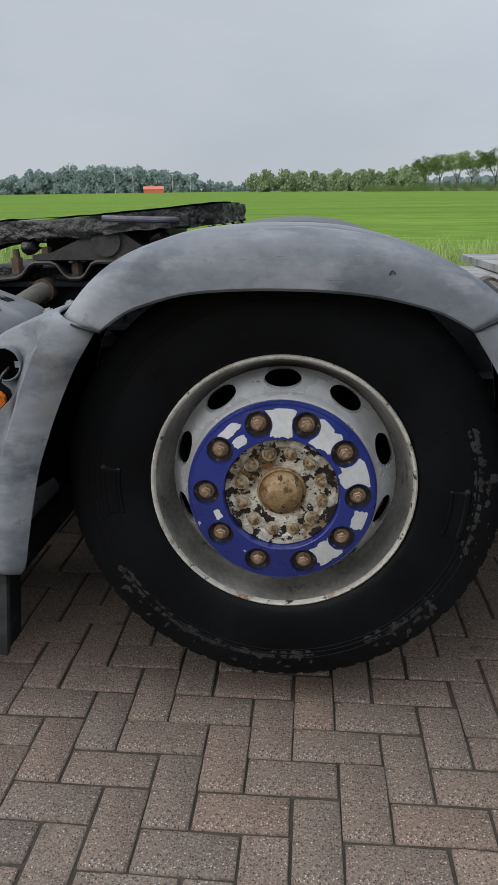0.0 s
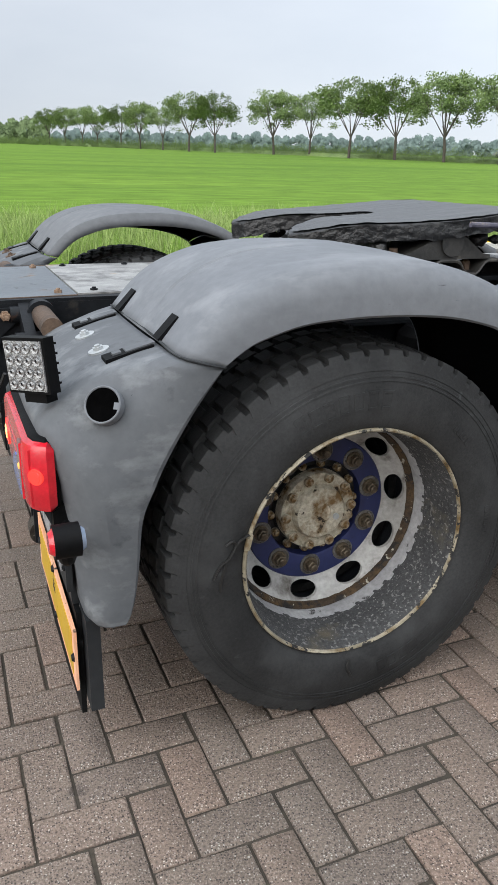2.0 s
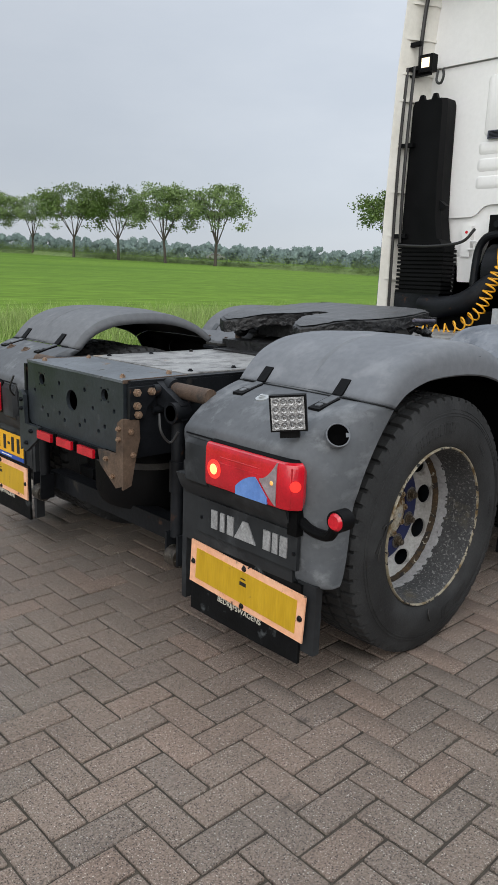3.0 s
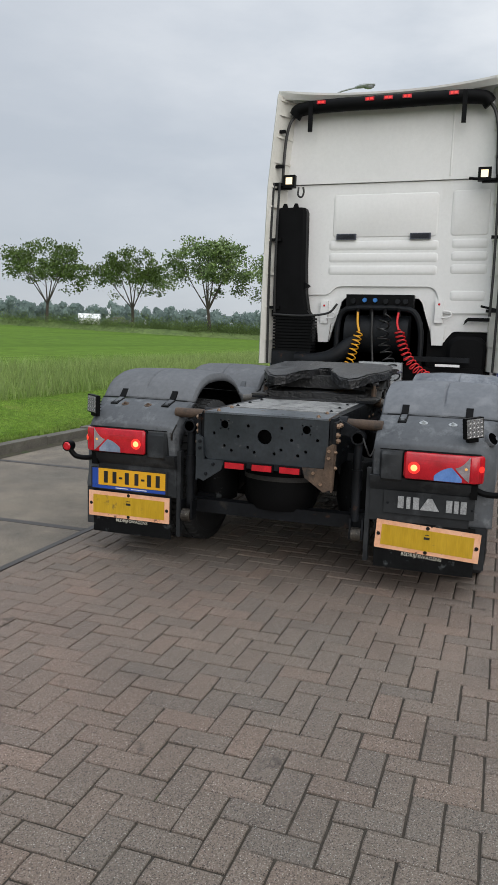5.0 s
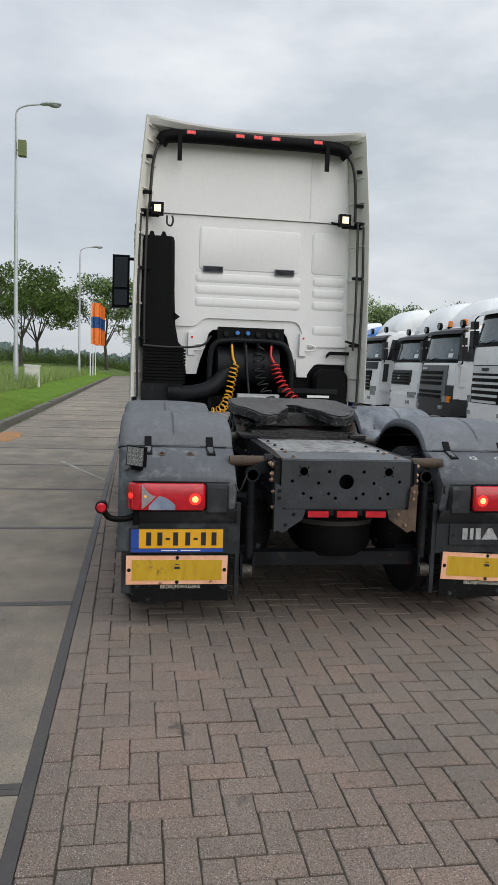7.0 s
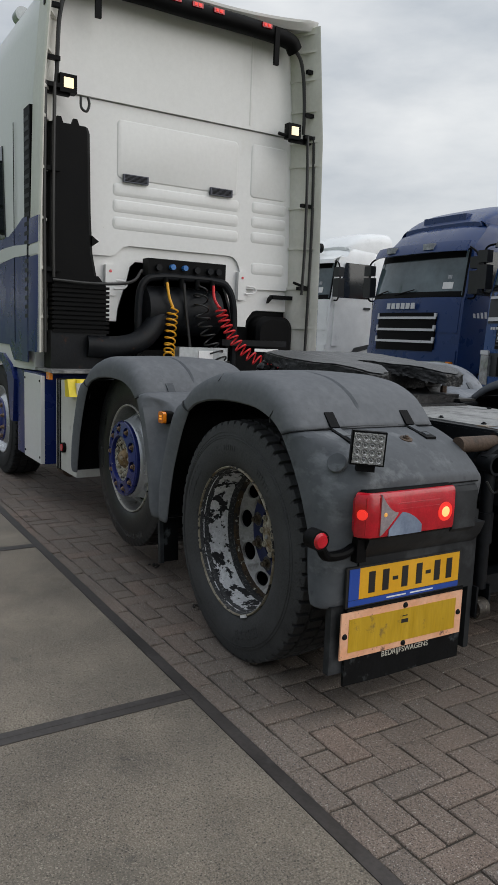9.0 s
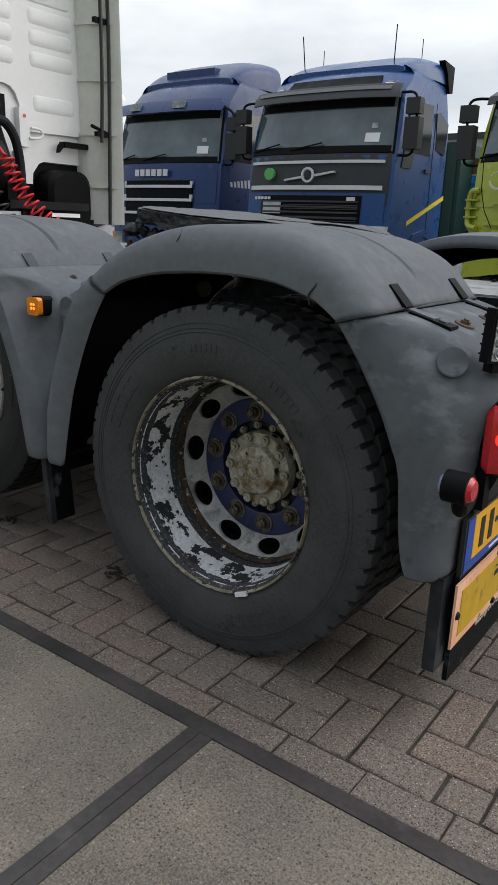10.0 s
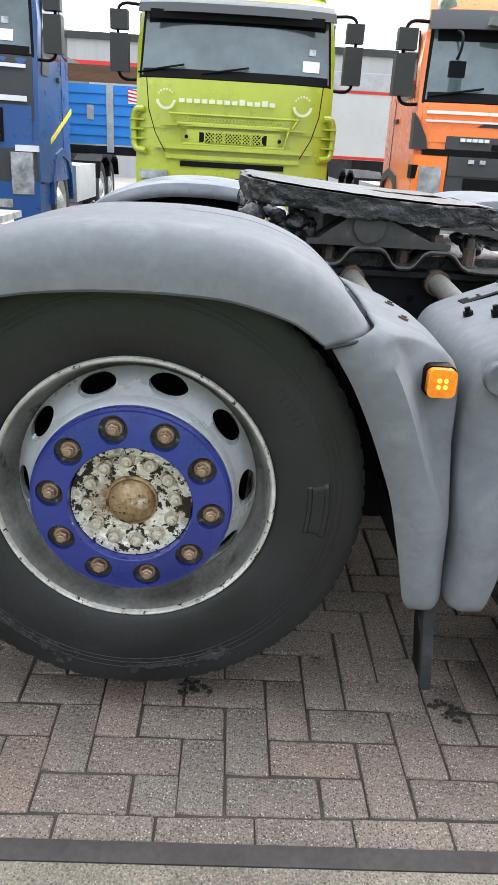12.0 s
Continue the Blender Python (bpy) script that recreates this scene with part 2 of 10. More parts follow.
M_HUBRUST = mat("flaking_rusty_hub_metal", (0.44, 0.41, 0.34), (0.68, 0.66, 0.58), 0.36, metal=0.3, scale=14, fine=90, fine_amt=0.35, bump=0.6,
                patches=[(12, 0.57, 0.08, (0.17, 0.10, 0.035), 0.85, None), (38, 0.535, 0.015, (0.020, 0.013, 0.009), 0.8, None), (80, 0.62, 0.02, (0.02, 0.014, 0.01), 0.8, None)])
M_DOME = mat("rust_brown_hub_dome", (0.15, 0.085, 0.032), (0.32, 0.22, 0.11), 0.5, metal=0.2, scale=16, fine=80, fine_amt=0.35, bump=0.5,
             patches=[(13, 0.64, 0.06, (0.40, 0.34, 0.25), 0.4, None), (40, 0.60, 0.02, (0.05, 0.026, 0.012), 0.8, None), (22, 0.62, 0.05, (0.10, 0.05, 0.016), 0.85, None)])
M_NUT = mat("rusty_wheel_nut", (0.20, 0.125, 0.08), (0.34, 0.24, 0.17), 0.45, metal=0.5, scale=40, fine=150, bump=0.3)
M_NUT_D = mat("dark_greasy_wheel_nut", (0.055, 0.042, 0.030), (0.17, 0.135, 0.095), 0.4, metal=0.5, scale=40, fine=150, bump=0.3)
M_GUARD = mat("grey_weathered_mudguard_plastic", (0.130, 0.136, 0.146), (0.152, 0.159, 0.169), 0.75, spec=0.03, scale=1.6, fine=34, fine_amt=0.10, bump=0.035, bump_scale=150, rough_var=0.05,
              patches=[(15, 0.64, 0.10, (0.166, 0.173, 0.184), 0.7, (0.6, 1, 1.2)), (19, 0.67, 0.06, (0.118, 0.124, 0.134), 0.6, (0.5, 1, 1)), (3.3, 0.68, 0.09, (0.118, 0.124, 0.136), 0.6, None),
                       (70, 0.735, 0.012, (0.05, 0.05, 0.055), 0.7, (0.15, 2, 2.4)), (90, 0.74, 0.012, (0.36, 0.37, 0.38), 0.6, (0.12, 1.5, 2)), (3.1, 0.72, 0.05, (0.22, 0.205, 0.175), 0.7, None)])
M_GUARD_R = mat("scuffed_grey_mudguard_plastic", (0.118, 0.131, 0.151), (0.188, 0.203, 0.226), 0.62, spec=0.08, scale=2.6, fine=34, fine_amt=0.10, bump=0.05, bump_scale=90, rough_var=0.08,
                patches=[(5.5, 0.58, 0.09, (0.245, 0.258, 0.278), 0.62, (0.55, 1, 1.5)), (6, 0.58, 0.06, (0.095, 0.105, 0.122), 0.55, (0.5, 1, 1.2)), (14, 0.62, 0.08, (0.225, 0.237, 0.255), 0.6, (0.5, 1, 1.2)), (26, 0.66, 0.05, (0.138, 0.145, 0.157), 0.6, None),
                         (60, 0.715, 0.012, (0.045, 0.045, 0.05), 0.7, (0.12, 2, 2.4)), (80, 0.72, 0.012, (0.38, 0.39, 0.40), 0.6, (0.12, 1.5, 2)), (3.1, 0.68, 0.06, (0.24, 0.22, 0.19), 0.7, None)])
M_GUARD_RD = mat("streaky_grey_mudguard_plastic", (0.130, 0.139, 0.153), (0.163, 0.173, 0.188), 0.66, spec=0.12, scale=1.6, fine=34, fine_amt=0.10, bump=0.04, bump_scale=120, rough_var=0.06,
                 patches=[(7, 0.62, 0.10, (0.205, 0.215, 0.230), 0.62, (0.35, 1, 1.6)), (10, 0.66, 0.08, (0.120, 0.128, 0.140), 0.58, (0.4, 1, 1)), (70, 0.735, 0.012, (0.05, 0.05, 0.055), 0.7, (0.15, 2, 2.4))])
M_GUARD_REAR = mat("dark_grey_weathered_plastic", (0.074, 0.080, 0.088), (0.122, 0.129, 0.139), 0.72, spec=0.15, scale=1.6, fine=34, fine_amt=0.10, bump=0.035, bump_scale=150, rough_var=0.05,
              patches=[(11, 0.61, 0.09, (0.17, 0.18, 0.19), 0.62, (0.6, 1, 1.2)), (17, 0.66, 0.07, (0.06, 0.064, 0.07), 0.6, None), (70, 0.735, 0.012, (0.03, 0.03, 0.03), 0.7, (0.15, 2, 2.4)), (90, 0.74, 0.012, (0.3, 0.31, 0.32), 0.6, (0.12, 1.5, 2))])
M_CARRIER = mat("dark_grey_carrier_plastic", (0.013, 0.0145, 0.0165), (0.028, 0.0305, 0.033), 0.55, spec=0.22, scale=3, fine=30, fine_amt=0.15, bump=0.06,
                patches=[(4, 0.62, 0.1, (0.07, 0.075, 0.08), 0.6, None)])
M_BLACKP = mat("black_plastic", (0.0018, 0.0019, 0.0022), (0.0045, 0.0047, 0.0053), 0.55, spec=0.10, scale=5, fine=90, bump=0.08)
M_VOID = mat("hole_shade_black", (0.0012, 0.0012, 0.0013), (0.0022, 0.0022, 0.0023), 0.95, spec=0.0, scale=8, fine=60, bump=0.1)
M_FLAP = mat("black_rubber_flap", (0.003, 0.0033, 0.0036), (0.007, 0.0076, 0.0083), 0.6, spec=0.12, scale=6, fine=70, bump=0.12, patches=[(8, 0.66, 0.06, (0.10, 0.11, 0.115), 0.8, None)])
M_CHASSIS = mat("dark_chassis_paint", (0.0028, 0.0033, 0.0043), (0.011, 0.0127, 0.0155), 0.5, metal=0.0, spec=0.18, scale=4, fine=50, bump=0.15,
                patches=[(9, 0.69, 0.05, (0.035, 0.032, 0.028), 0.85, None), (14, 0.69, 0.05, RUST_DARK, 0.9, None)])
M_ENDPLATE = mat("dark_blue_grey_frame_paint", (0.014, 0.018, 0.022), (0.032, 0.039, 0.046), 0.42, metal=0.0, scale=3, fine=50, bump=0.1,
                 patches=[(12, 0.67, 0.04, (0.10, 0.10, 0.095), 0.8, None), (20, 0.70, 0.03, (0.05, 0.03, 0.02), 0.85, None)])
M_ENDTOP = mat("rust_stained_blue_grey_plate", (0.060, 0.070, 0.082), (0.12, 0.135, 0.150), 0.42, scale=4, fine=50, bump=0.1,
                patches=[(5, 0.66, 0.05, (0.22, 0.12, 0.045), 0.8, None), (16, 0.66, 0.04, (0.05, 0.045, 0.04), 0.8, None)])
M_DECK = mat("worn_galvanised_deck", (0.16, 0.16, 0.16), (0.40, 0.40, 0.39), 0.5, metal=0.3, scale=6, fine=60, fine_amt=0.25, bump=0.2, stretch=(1, 3, 1),
             patches=[(7, 0.57, 0.08, (0.10, 0.10, 0.10), 0.7, None), (4.5, 0.70, 0.06, (0.30, 0.17, 0.06), 0.85, None)])
M_RUST = mat("rusty_pipe", (0.045, 0.028, 0.019), (0.12, 0.080, 0.054), 0.75, metal=0.1, scale=9, fine=80, bump=0.3, patches=[(8, 0.6, 0.06, (0.03, 0.027, 0.024), 0.8, None)])
M_GREASE = mat("black_grease", (0.006, 0.006, 0.0065), (0.016, 0.016, 0.017), 0.42, scale=12, fine=45, bump=1.0, bump_scale=40, spec=0.5,
               patches=[(14, 0.66, 0.06, (0.035, 0.034, 0.034), 0.6, None)])
M_GREYDUST = mat("dusty_worn_steel", (0.014, 0.0135, 0.013), (0.042, 0.040, 0.037), 0.6, scale=7, fine=60, bump=0.2, patches=[(7, 0.66, 0.06, (0.13, 0.12, 0.10), 0.75, None), (18, 0.62, 0.05, (0.012, 0.012, 0.012), 0.5, None)])
M_PLATE_TOP = mat("greasy_steel_plate", (0.026, 0.027, 0.029), (0.078, 0.080, 0.084), 0.42, metal=0.0, spec=0.35, scale=7, fine=50, bump=0.3, stretch=(0.6, 2.5, 1),
                  patches=[(9, 0.60, 0.05, (0.03, 0.03, 0.032), 0.35, None), (5, 0.64, 0.03, (0.012, 0.012, 0.013), 0.3, (0.3, 2, 1))])
M_GRIP = mat("worn_blue_grip", (0.03, 0.03, 0.055), (0.10, 0.095, 0.12), 0.5, scale=20, fine=80, bump=0.2, patches=[(30, 0.6, 0.05, (0.16, 0.13, 0.11), 0.6, None)])
M_GREYPIPE = mat("dusty_grey_pipe", (0.065, 0.060, 0.054), (0.14, 0.131, 0.118), 0.6, scale=6, fine=60, bump=0.15, patches=[(9, 0.66, 0.05, (0.20, 0.11, 0.05), 0.8, None)])
M_WHITE = mat("white_cab_paint", (0.69, 0.69, 0.68), (0.745, 0.745, 0.735), 0.38, scale=1.2, fine=30, fine_amt=0.03, bump=0.012, patches=[(3, 0.74, 0.12, (0.66, 0.65, 0.61), 0.5, (1, 1, 0.3)), (60, 0.76, 0.01, (0.35, 0.33, 0.30), 0.6, None)])
M_CREAM = mat("weathered_fairing_plastic", (0.60, 0.59, 0.53), (0.72, 0.71, 0.66), 0.5, scale=2.5, fine=30, fine_amt=0.06, bump=0.03)
M_CABBLUE = mat("blue_cab_stripe", (0.007, 0.018, 0.115), (0.009, 0.024, 0.150), 0.28, scale=3, fine=60, fine_amt=0.05, bump=0.01, spec=0.35)
M_GLASS = mat("dark_vehicle_glass", (0.010, 0.012, 0.013), (0.022, 0.026, 0.028), 0.06, scale=0.7, fine=3, fine_amt=0.15, bump=0, rough_var=0.02, spec=0.7)
# metal colour darkened to paint in a dark reflection
M_MIRROR = plain("mirror_glass_darkened", (0.035, 0.04, 0.042), 0.05, metal=1.0)
M_RED = mat("red_lamp_lens", (0.38, 0.004, 0.012), (0.60, 0.008, 0.022), 0.15, scale=14, fine=140, fine_amt=0.12, bump=0.12, coat=0.6)
M_REDGLOW = glow("lit_red_lamp", (1.0, 0.05, 0.03), 0.9, (0.5, 0.01, 0.015))
M_REDSPOT = glow("lit_tail_bulb", (1.0, 0.42, 0.14), 1.9, (0.9, 0.2, 0.1))
M_LENSCLEAR = mat("clear_lamp_lens", (0.15, 0.19, 0.27), (0.26, 0.32, 0.42), 0.12, scale=12, fine=90, fine_amt=0.1, bump=0.06, coat=0.6)
M_LENSBLUE = mat("blue_tinted_lens", (0.07, 0.17, 0.46), (0.14, 0.28, 0.62), 0.12, scale=12, fine=90, fine_amt=0.1, bump=0.06, coat=0.6)
M_AMBERSPOT = glow("lit_indicator_bulb", (1.0, 0.45, 0.10), 0.5, (0.6, 0.3, 0.08))
M_WEDGE = mat("pale_clear_lens", (0.20, 0.165, 0.175), (0.34, 0.295, 0.31), 0.15, scale=20, fine=120, fine_amt=0.15, bump=0.1, coat=0.5)
M_ORANGE = mat("orange_marker_lens", (0.75, 0.20, 0.008), (0.9, 0.27, 0.012), 0.2, scale=15, fine=120, fine_amt=0.15, bump=0.15, coat=0.5)
M_AMBERDARK = mat("dirty_amber_lens", (0.42, 0.095, 0.004), (0.62, 0.16, 0.006), 0.2, scale=30, fine=120, fine_amt=0.25, bump=0.3, coat=0.4)
M_ORANGEGLOW = glow("lit_orange_marker", (1.0, 0.42, 0.05), 1.0, (0.9, 0.3, 0.02))
M_LED = mat("led_lamp_reflector", (0.16, 0.165, 0.17), (0.42, 0.42, 0.42), 0.2, metal=0.6, scale=60, fine=200, bump=0.4)
M_LAMPLIT = glow("lit_work_lamp", (1.0, 0.80, 0.52), 1.5, (0.3, 0.27, 0.2))
M_PLATE_Y = mat("yellow_plate", (0.72, 0.36, 0.012), (0.80, 0.42, 0.02), 0.4, scale=8, fine=60, fine_amt=0.05, bump=0.02)
M_PLATE_B = plain("blue_plate_band", (0.02, 0.07, 0.36), 0.4)
M_INK = plain("black_ink", (0.012, 0.012, 0.012), 0.5)
M_BOARD_Y = mat("faded_yellow_reflector", (0.47, 0.285, 0.010), (0.57, 0.355, 0.018), 0.4, scale=9, fine=40, fine_amt=0.1, bump=0.05, stretch=(1, 3, 0.4), patches=[(16, 0.66, 0.04, (0.25, 0.16, 0.03), 0.7, None)])
M_BOARD_O = mat("faded_orange_reflector", (0.75, 0.36, 0.20), (0.86, 0.50, 0.33), 0.45, scale=9, fine=50, fine_amt=0.1, bump=0.05, patches=[(20, 0.64, 0.03, (0.12, 0.07, 0.05), 0.8, None), (30, 0.68, 0.015, (0.02, 0.016, 0.014), 0.8, None)])
M_BADGE = mat("worn_chrome_badge", (0.30, 0.31, 0.32), (0.44, 0.45, 0.46), 0.4, metal=0.4, scale=30, fine=120, bump=0.15)
M_LETTER = plain("cream_lettering", (0.55, 0.53, 0.45), 0.6)
M_YHOSE = plain("yellow_air_hose", (0.75, 0.36, 0.015), 0.4)
M_RHOSE = plain("red_air_hose", (0.62, 0.02, 0.025), 0.4)
M_BHOSE = plain("black_cable", (0.012, 0.012, 0.012), 0.45)
M_KNOB = plain("blue_valve_knob", (0.03, 0.16, 0.45), 0.4)
M_CHOCK = plain("yellow_chock_plastic", (0.78, 0.60, 0.015), 0.45)
M_TANKWHITE = mat("off_white_tank_paint", (0.52, 0.51, 0.47), (0.64, 0.63, 0.59), 0.4, scale=3, fine=40, fine_amt=0.06, bump=0.05, patches=[(5, 0.68, 0.08, (0.30, 0.28, 0.24), 0.6, None)])
M_VENT = plain("slate_grey_vent", (0.055, 0.06, 0.085), 0.5)
M_STICKER = plain("white_sticker", (0.75, 0.75, 0.75), 0.5)
M_STEEL = mat("galvanised_steel", (0.33, 0.35, 0.36), (0.46, 0.48, 0.49), 0.5, metal=0.4, scale=5, fine=40, fine_amt=0.1, bump=0.05)

# ---- building helpers ----
def mesh_from(bm, name, material, angle=35):
    bmesh.ops.recalc_face_normals(bm, faces=bm.faces)
    me = bpy.data.meshes.new(name)
    bm.to_mesh(me)
    bm.free()
    me.polygons.foreach_set("use_smooth", [True] * len(me.polygons))
    me.set_sharp_from_angle(angle=radians(angle))
    me.materials.append(material)
    return me


def part(name, bm, material, parent=None, label="", at=None, angle=35):
    """Links a bmesh as one mesh object, under a thing or a part where one is given."""
    ob = new(name, mesh_from(bm, name, material, angle))
    ob.parent = parent
    if at is not None:
        ob.matrix_basis = at
    return tagged(ob, label)


def thing(name, label, category, group="", m=None, kind=""):
    ob = new(name)
    ob.empty_display_size = 0.2
    if m is not None:
        ob.matrix_basis = m
    return tagged(ob, label, category, group, kind)


def box(bm, lo, hi, m=None):
    x0, y0, z0 = lo
    x1, y1, z1 = hi
    v = [bm.verts.new(m @ Vector(p) if m else p) for p in
         ((x0, y0, z0), (x1, y0, z0), (x1, y1, z0), (x0, y1, z0), (x0, y0, z1), (x1, y0, z1), (x1, y1, z1), (x0, y1, z1))]
    for f in ((0, 3, 2, 1), (4, 5, 6, 7), (0, 1, 5, 4), (1, 2, 6, 5), (2, 3, 7, 6), (3, 0, 4, 7)):
        bm.faces.new([v[i] for i in f])
    return bm


def bev(bm, w, seg=2, angle=30):
    es = [e for e in bm.edges if len(e.link_faces) == 2 and e.calc_face_angle(0) > radians(angle)]
    bmesh.ops.bevel(bm, geom=es, offset=w, segments=seg, affect="EDGES", profile=0.5, clamp_overlap=True)
    return bm


def prism(bm, pts, axis, a, b):
    """A closed outline in the plane across axis, swept from a to b."""
    def at(p, q):
        u, v = p
        return {"x": (q, u, v), "y": (u, q, v), "z": (u, v, q)}[axis]
    r0, r1 = [bm.verts.new(at(p, a)) for p in pts], [bm.verts.new(at(p, b)) for p in pts]
    n = len(pts)
    bm.faces.new(r0)
    bm.faces.new(r1)
    for i in range(n):
        bm.faces.new((r0[i], r0[(i + 1) % n], r1[(i + 1) % n], r1[i]))
    return bm


def loft(bm, rings, closed=True, caps=True):
    vs = [[bm.verts.new(p) for p in r] for r in rings]
    n = len(vs[0])
    for a, b in zip(vs, vs[1:]):
        for i in range(n if closed else n - 1):
            j = (i + 1) % n
            bm.faces.new((a[i], a[j], b[j], b[i]))
    if caps and closed:
        bm.faces.new(vs[0])
        bm.faces.new(vs[-1])
    return bm


def spin(bm, prof, n=64, s=1, close=False, cx=0.0, cz=0.0, notch=None):
    """Turns a profile of (radius, y) about the y axis at (cx, cz); s mirrors y."""
    rings = []
    for k in range(n):
        a = 2 * math.pi * k / n
        ring = []
        for i, (r, y) in enumerate(prof):
            rr, yy = notch(k, i, r, y) if notch else (r, y)
            ring.append(bm.verts.new((cx + rr * math.sin(a), s * yy, cz + rr * math.cos(a))))
        rings.append(ring)
    m = len(prof)
    for k in range(n):
        a, b = rings[k], rings[(k + 1) % n]
        for i in range(m if close else m - 1):
            j = (i + 1) % m
            bm.faces.new((a[i], b[i], b[j], a[j]))
    return bm


def disc(bm, r, y, n=32, s=1, cx=0.0, cz=0.0):
    bm.faces.new([bm.verts.new((cx + r * math.sin(2 * math.pi * k / n), s * y, cz + r * math.cos(2 * math.pi * k / n))) for k in range(n)])
    return bm


def cyl(bm, p0, p1, r, n=16, r1=None):
    p0, p1 = Vector(p0), Vector(p1)
    q = (p1 - p0).to_track_quat("Z", "Y")
    rings = []
    for p, rr in ((p0, r), (p1, r if r1 is None else r1)):
        rings.append([p + q @ Vector((rr * math.cos(2 * math.pi * k / n), rr * math.sin(2 * math.pi * k / n), 0)) for k in range(n)])
    return loft(bm, rings)


def tube(bm, pts, r, n=8, caps=True):
    """A round hose along a line of points."""
    pts = [Vector(p) for p in pts]
    up, rings = Vector((0.123, 0.231, 0.97)), []
    for i, p in enumerate(pts):
        d = (pts[min(i + 1, len(pts) - 1)] - pts[max(i - 1, 0)]).normalized()
        side = d.cross(up)
        if side.length < 1e-4:
            side = d.orthogonal()
        side.normalize()
        up = side.cross(d).normalized()
        rings.append([p + r * (math.cos(2 * math.pi * k / n) * side + math.sin(2 * math.pi * k / n) * up) for k in range(n)])
    return loft(bm, rings, caps=caps)


def bezier(pts, n=24):
    """A smooth line through the points (Catmull-Rom)."""
    p = [Vector(q) for q in pts]
    p = [2 * p[0] - p[1]] + p + [2 * p[-1] - p[-2]]
    out, seg = [], len(p) - 3
    for i in range(n + 1):
        t = i / n * seg
        k = min(int(t), seg - 1)
        t -= k
        a, b, c, d = p[k:k + 4]
        out.append(0.5 * ((2 * b) + (c - a) * t + (2 * a - 5 * b + 4 * c - d) * t * t + (3 * b - a - 3 * c + d) * t ** 3))
    return out


def coil(line, r, turns, thick, n=6):
    """A helix of hose wound round a smooth line."""
    pts, up = [], Vector((0.3, 0.1, 0.95))
    m = turns * 14
    base = bezier(line, m)
    for i, p in enumerate(base):
        d = (base[min(i + 1, m)] - base[max(i - 1, 0)]).normalized()
        side = d.cross(up).normalized()
        top = side.cross(d).normalized()
        a = 2 * math.pi * i / 14
        e = min(1, i / 10, (m - i) / 10)
        pts.append(p + r * e * (math.cos(a) * side + math.sin(a) * top))
    return tube(bmesh.new(), pts, thick, n)


def holed(outline, holes, axis, a, b, n=20):
    """A plate with round holes (u, v, r) through it."""
    bm = bmesh.new()
    edges = []
    for loop in [outline] + [[(u + r * math.cos(2 * math.pi * k / n), v + r * math.sin(2 * math.pi * k / n)) for k in range(n)] for u, v, r in holes]:
        vs = [bm.verts.new((p[0], p[1], 0)) for p in loop]
        edges += [bm.edges.new((vs[i], vs[(i + 1) % len(vs)])) for i in range(len(vs))]
    bmesh.ops.triangle_fill(bm, edges=edges, use_beauty=True, use_dissolve=False)
    ret = bmesh.ops.extrude_face_region(bm, geom=bm.faces[:])
    for v in ret["geom"]:
        if isinstance(v, bmesh.types.BMVert):
            v.co.z = 1.0
    for v in bm.verts:
        u, w, q = v.co
        q = a + (b - a) * q
        v.co = {"x": (q, u, w), "y": (u, q, w), "z": (u, w, q)}[axis]
    return bm


def wobble(bm, amount, freq, seed=0.0):
    for v in bm.verts:
        v.co += amount * Vector(noise.noise_vector(v.co * freq + Vector((seed, 0, 0))))
    return bm


def interp(table, t):
    xs = [p[0] for p in table]
    return [float(np.interp(t, xs, [p[k] for p in table])) for k in range(1, len(table[0]))]


def words(text, size, depth, material, parent, name, m, label=""):
    """Raised lettering in the built-in font, as a mesh, lying in its own xy plane at m."""
    cu = bpy.data.curves.new(name, "FONT")
    cu.body, cu.size, cu.extrude, cu.align_x, cu.align_y = text, size, depth, "CENTER", "CENTER"
    tmp = new("text_source", cu)
    me = bpy.data.meshes.new_from_object(tmp.evaluated_get(bpy.context.evaluated_depsgraph_get()))
    bpy.data.objects.remove(tmp)
    me.materials.clear()
    me.materials.append(material)
    ob = new(name, me)
    ob.parent, ob.matrix_basis = parent, m
    return tagged(ob, label)

# ---- ground: paving bed, concrete lane, kerb, verge, field ----
SLOPE = 0.0268


def rise(x, y):
    """Height of the land: flat paving, then the verge bank and the field that climbs gently."""
    if y < 4.2:
        return 0.0
    bank = 0.12 + 0.30 * min(1.0, max(0.0, (y - 4.2) / 2.2))
    return bank + SLOPE * (y - 4.2)


M_FIELD = mat("green_field_grass", (0.082, 0.150, 0.018), (0.120, 0.198, 0.030), 0.9, spec=0.05, scale=0.05, fine=1.6, fine_amt=0.35, bump=0.5, bump_scale=6, stretch=(0.6, 1.3, 1),
              patches=[(0.10, 0.58, 0.05, (0.070, 0.132, 0.018), 0.9, (0.12, 1.6, 1)), (0.22, 0.64, 0.08, (0.11, 0.195, 0.025), 0.9, (0.3, 1.1, 1)), (9, 0.66, 0.1, (0.13, 0.235, 0.03), 0.9, None)])
M_VERGE = mat("mown_verge_grass", (0.075, 0.140, 0.016), (0.135, 0.220, 0.032), 0.9, spec=0.05, scale=1.6, fine=14, fine_amt=0.5, bump=0.9, bump_scale=30,
              patches=[(2.5, 0.66, 0.08, (0.16, 0.19, 0.05), 0.9, None)])
M_BED = mat("sandy_joint_dirt", (0.030, 0.025, 0.019), (0.072, 0.060, 0.046), 0.95, scale=8, fine=90, bump=0.4, patches=[(11, 0.70, 0.04, (0.05, 0.075, 0.018), 0.95, None)])
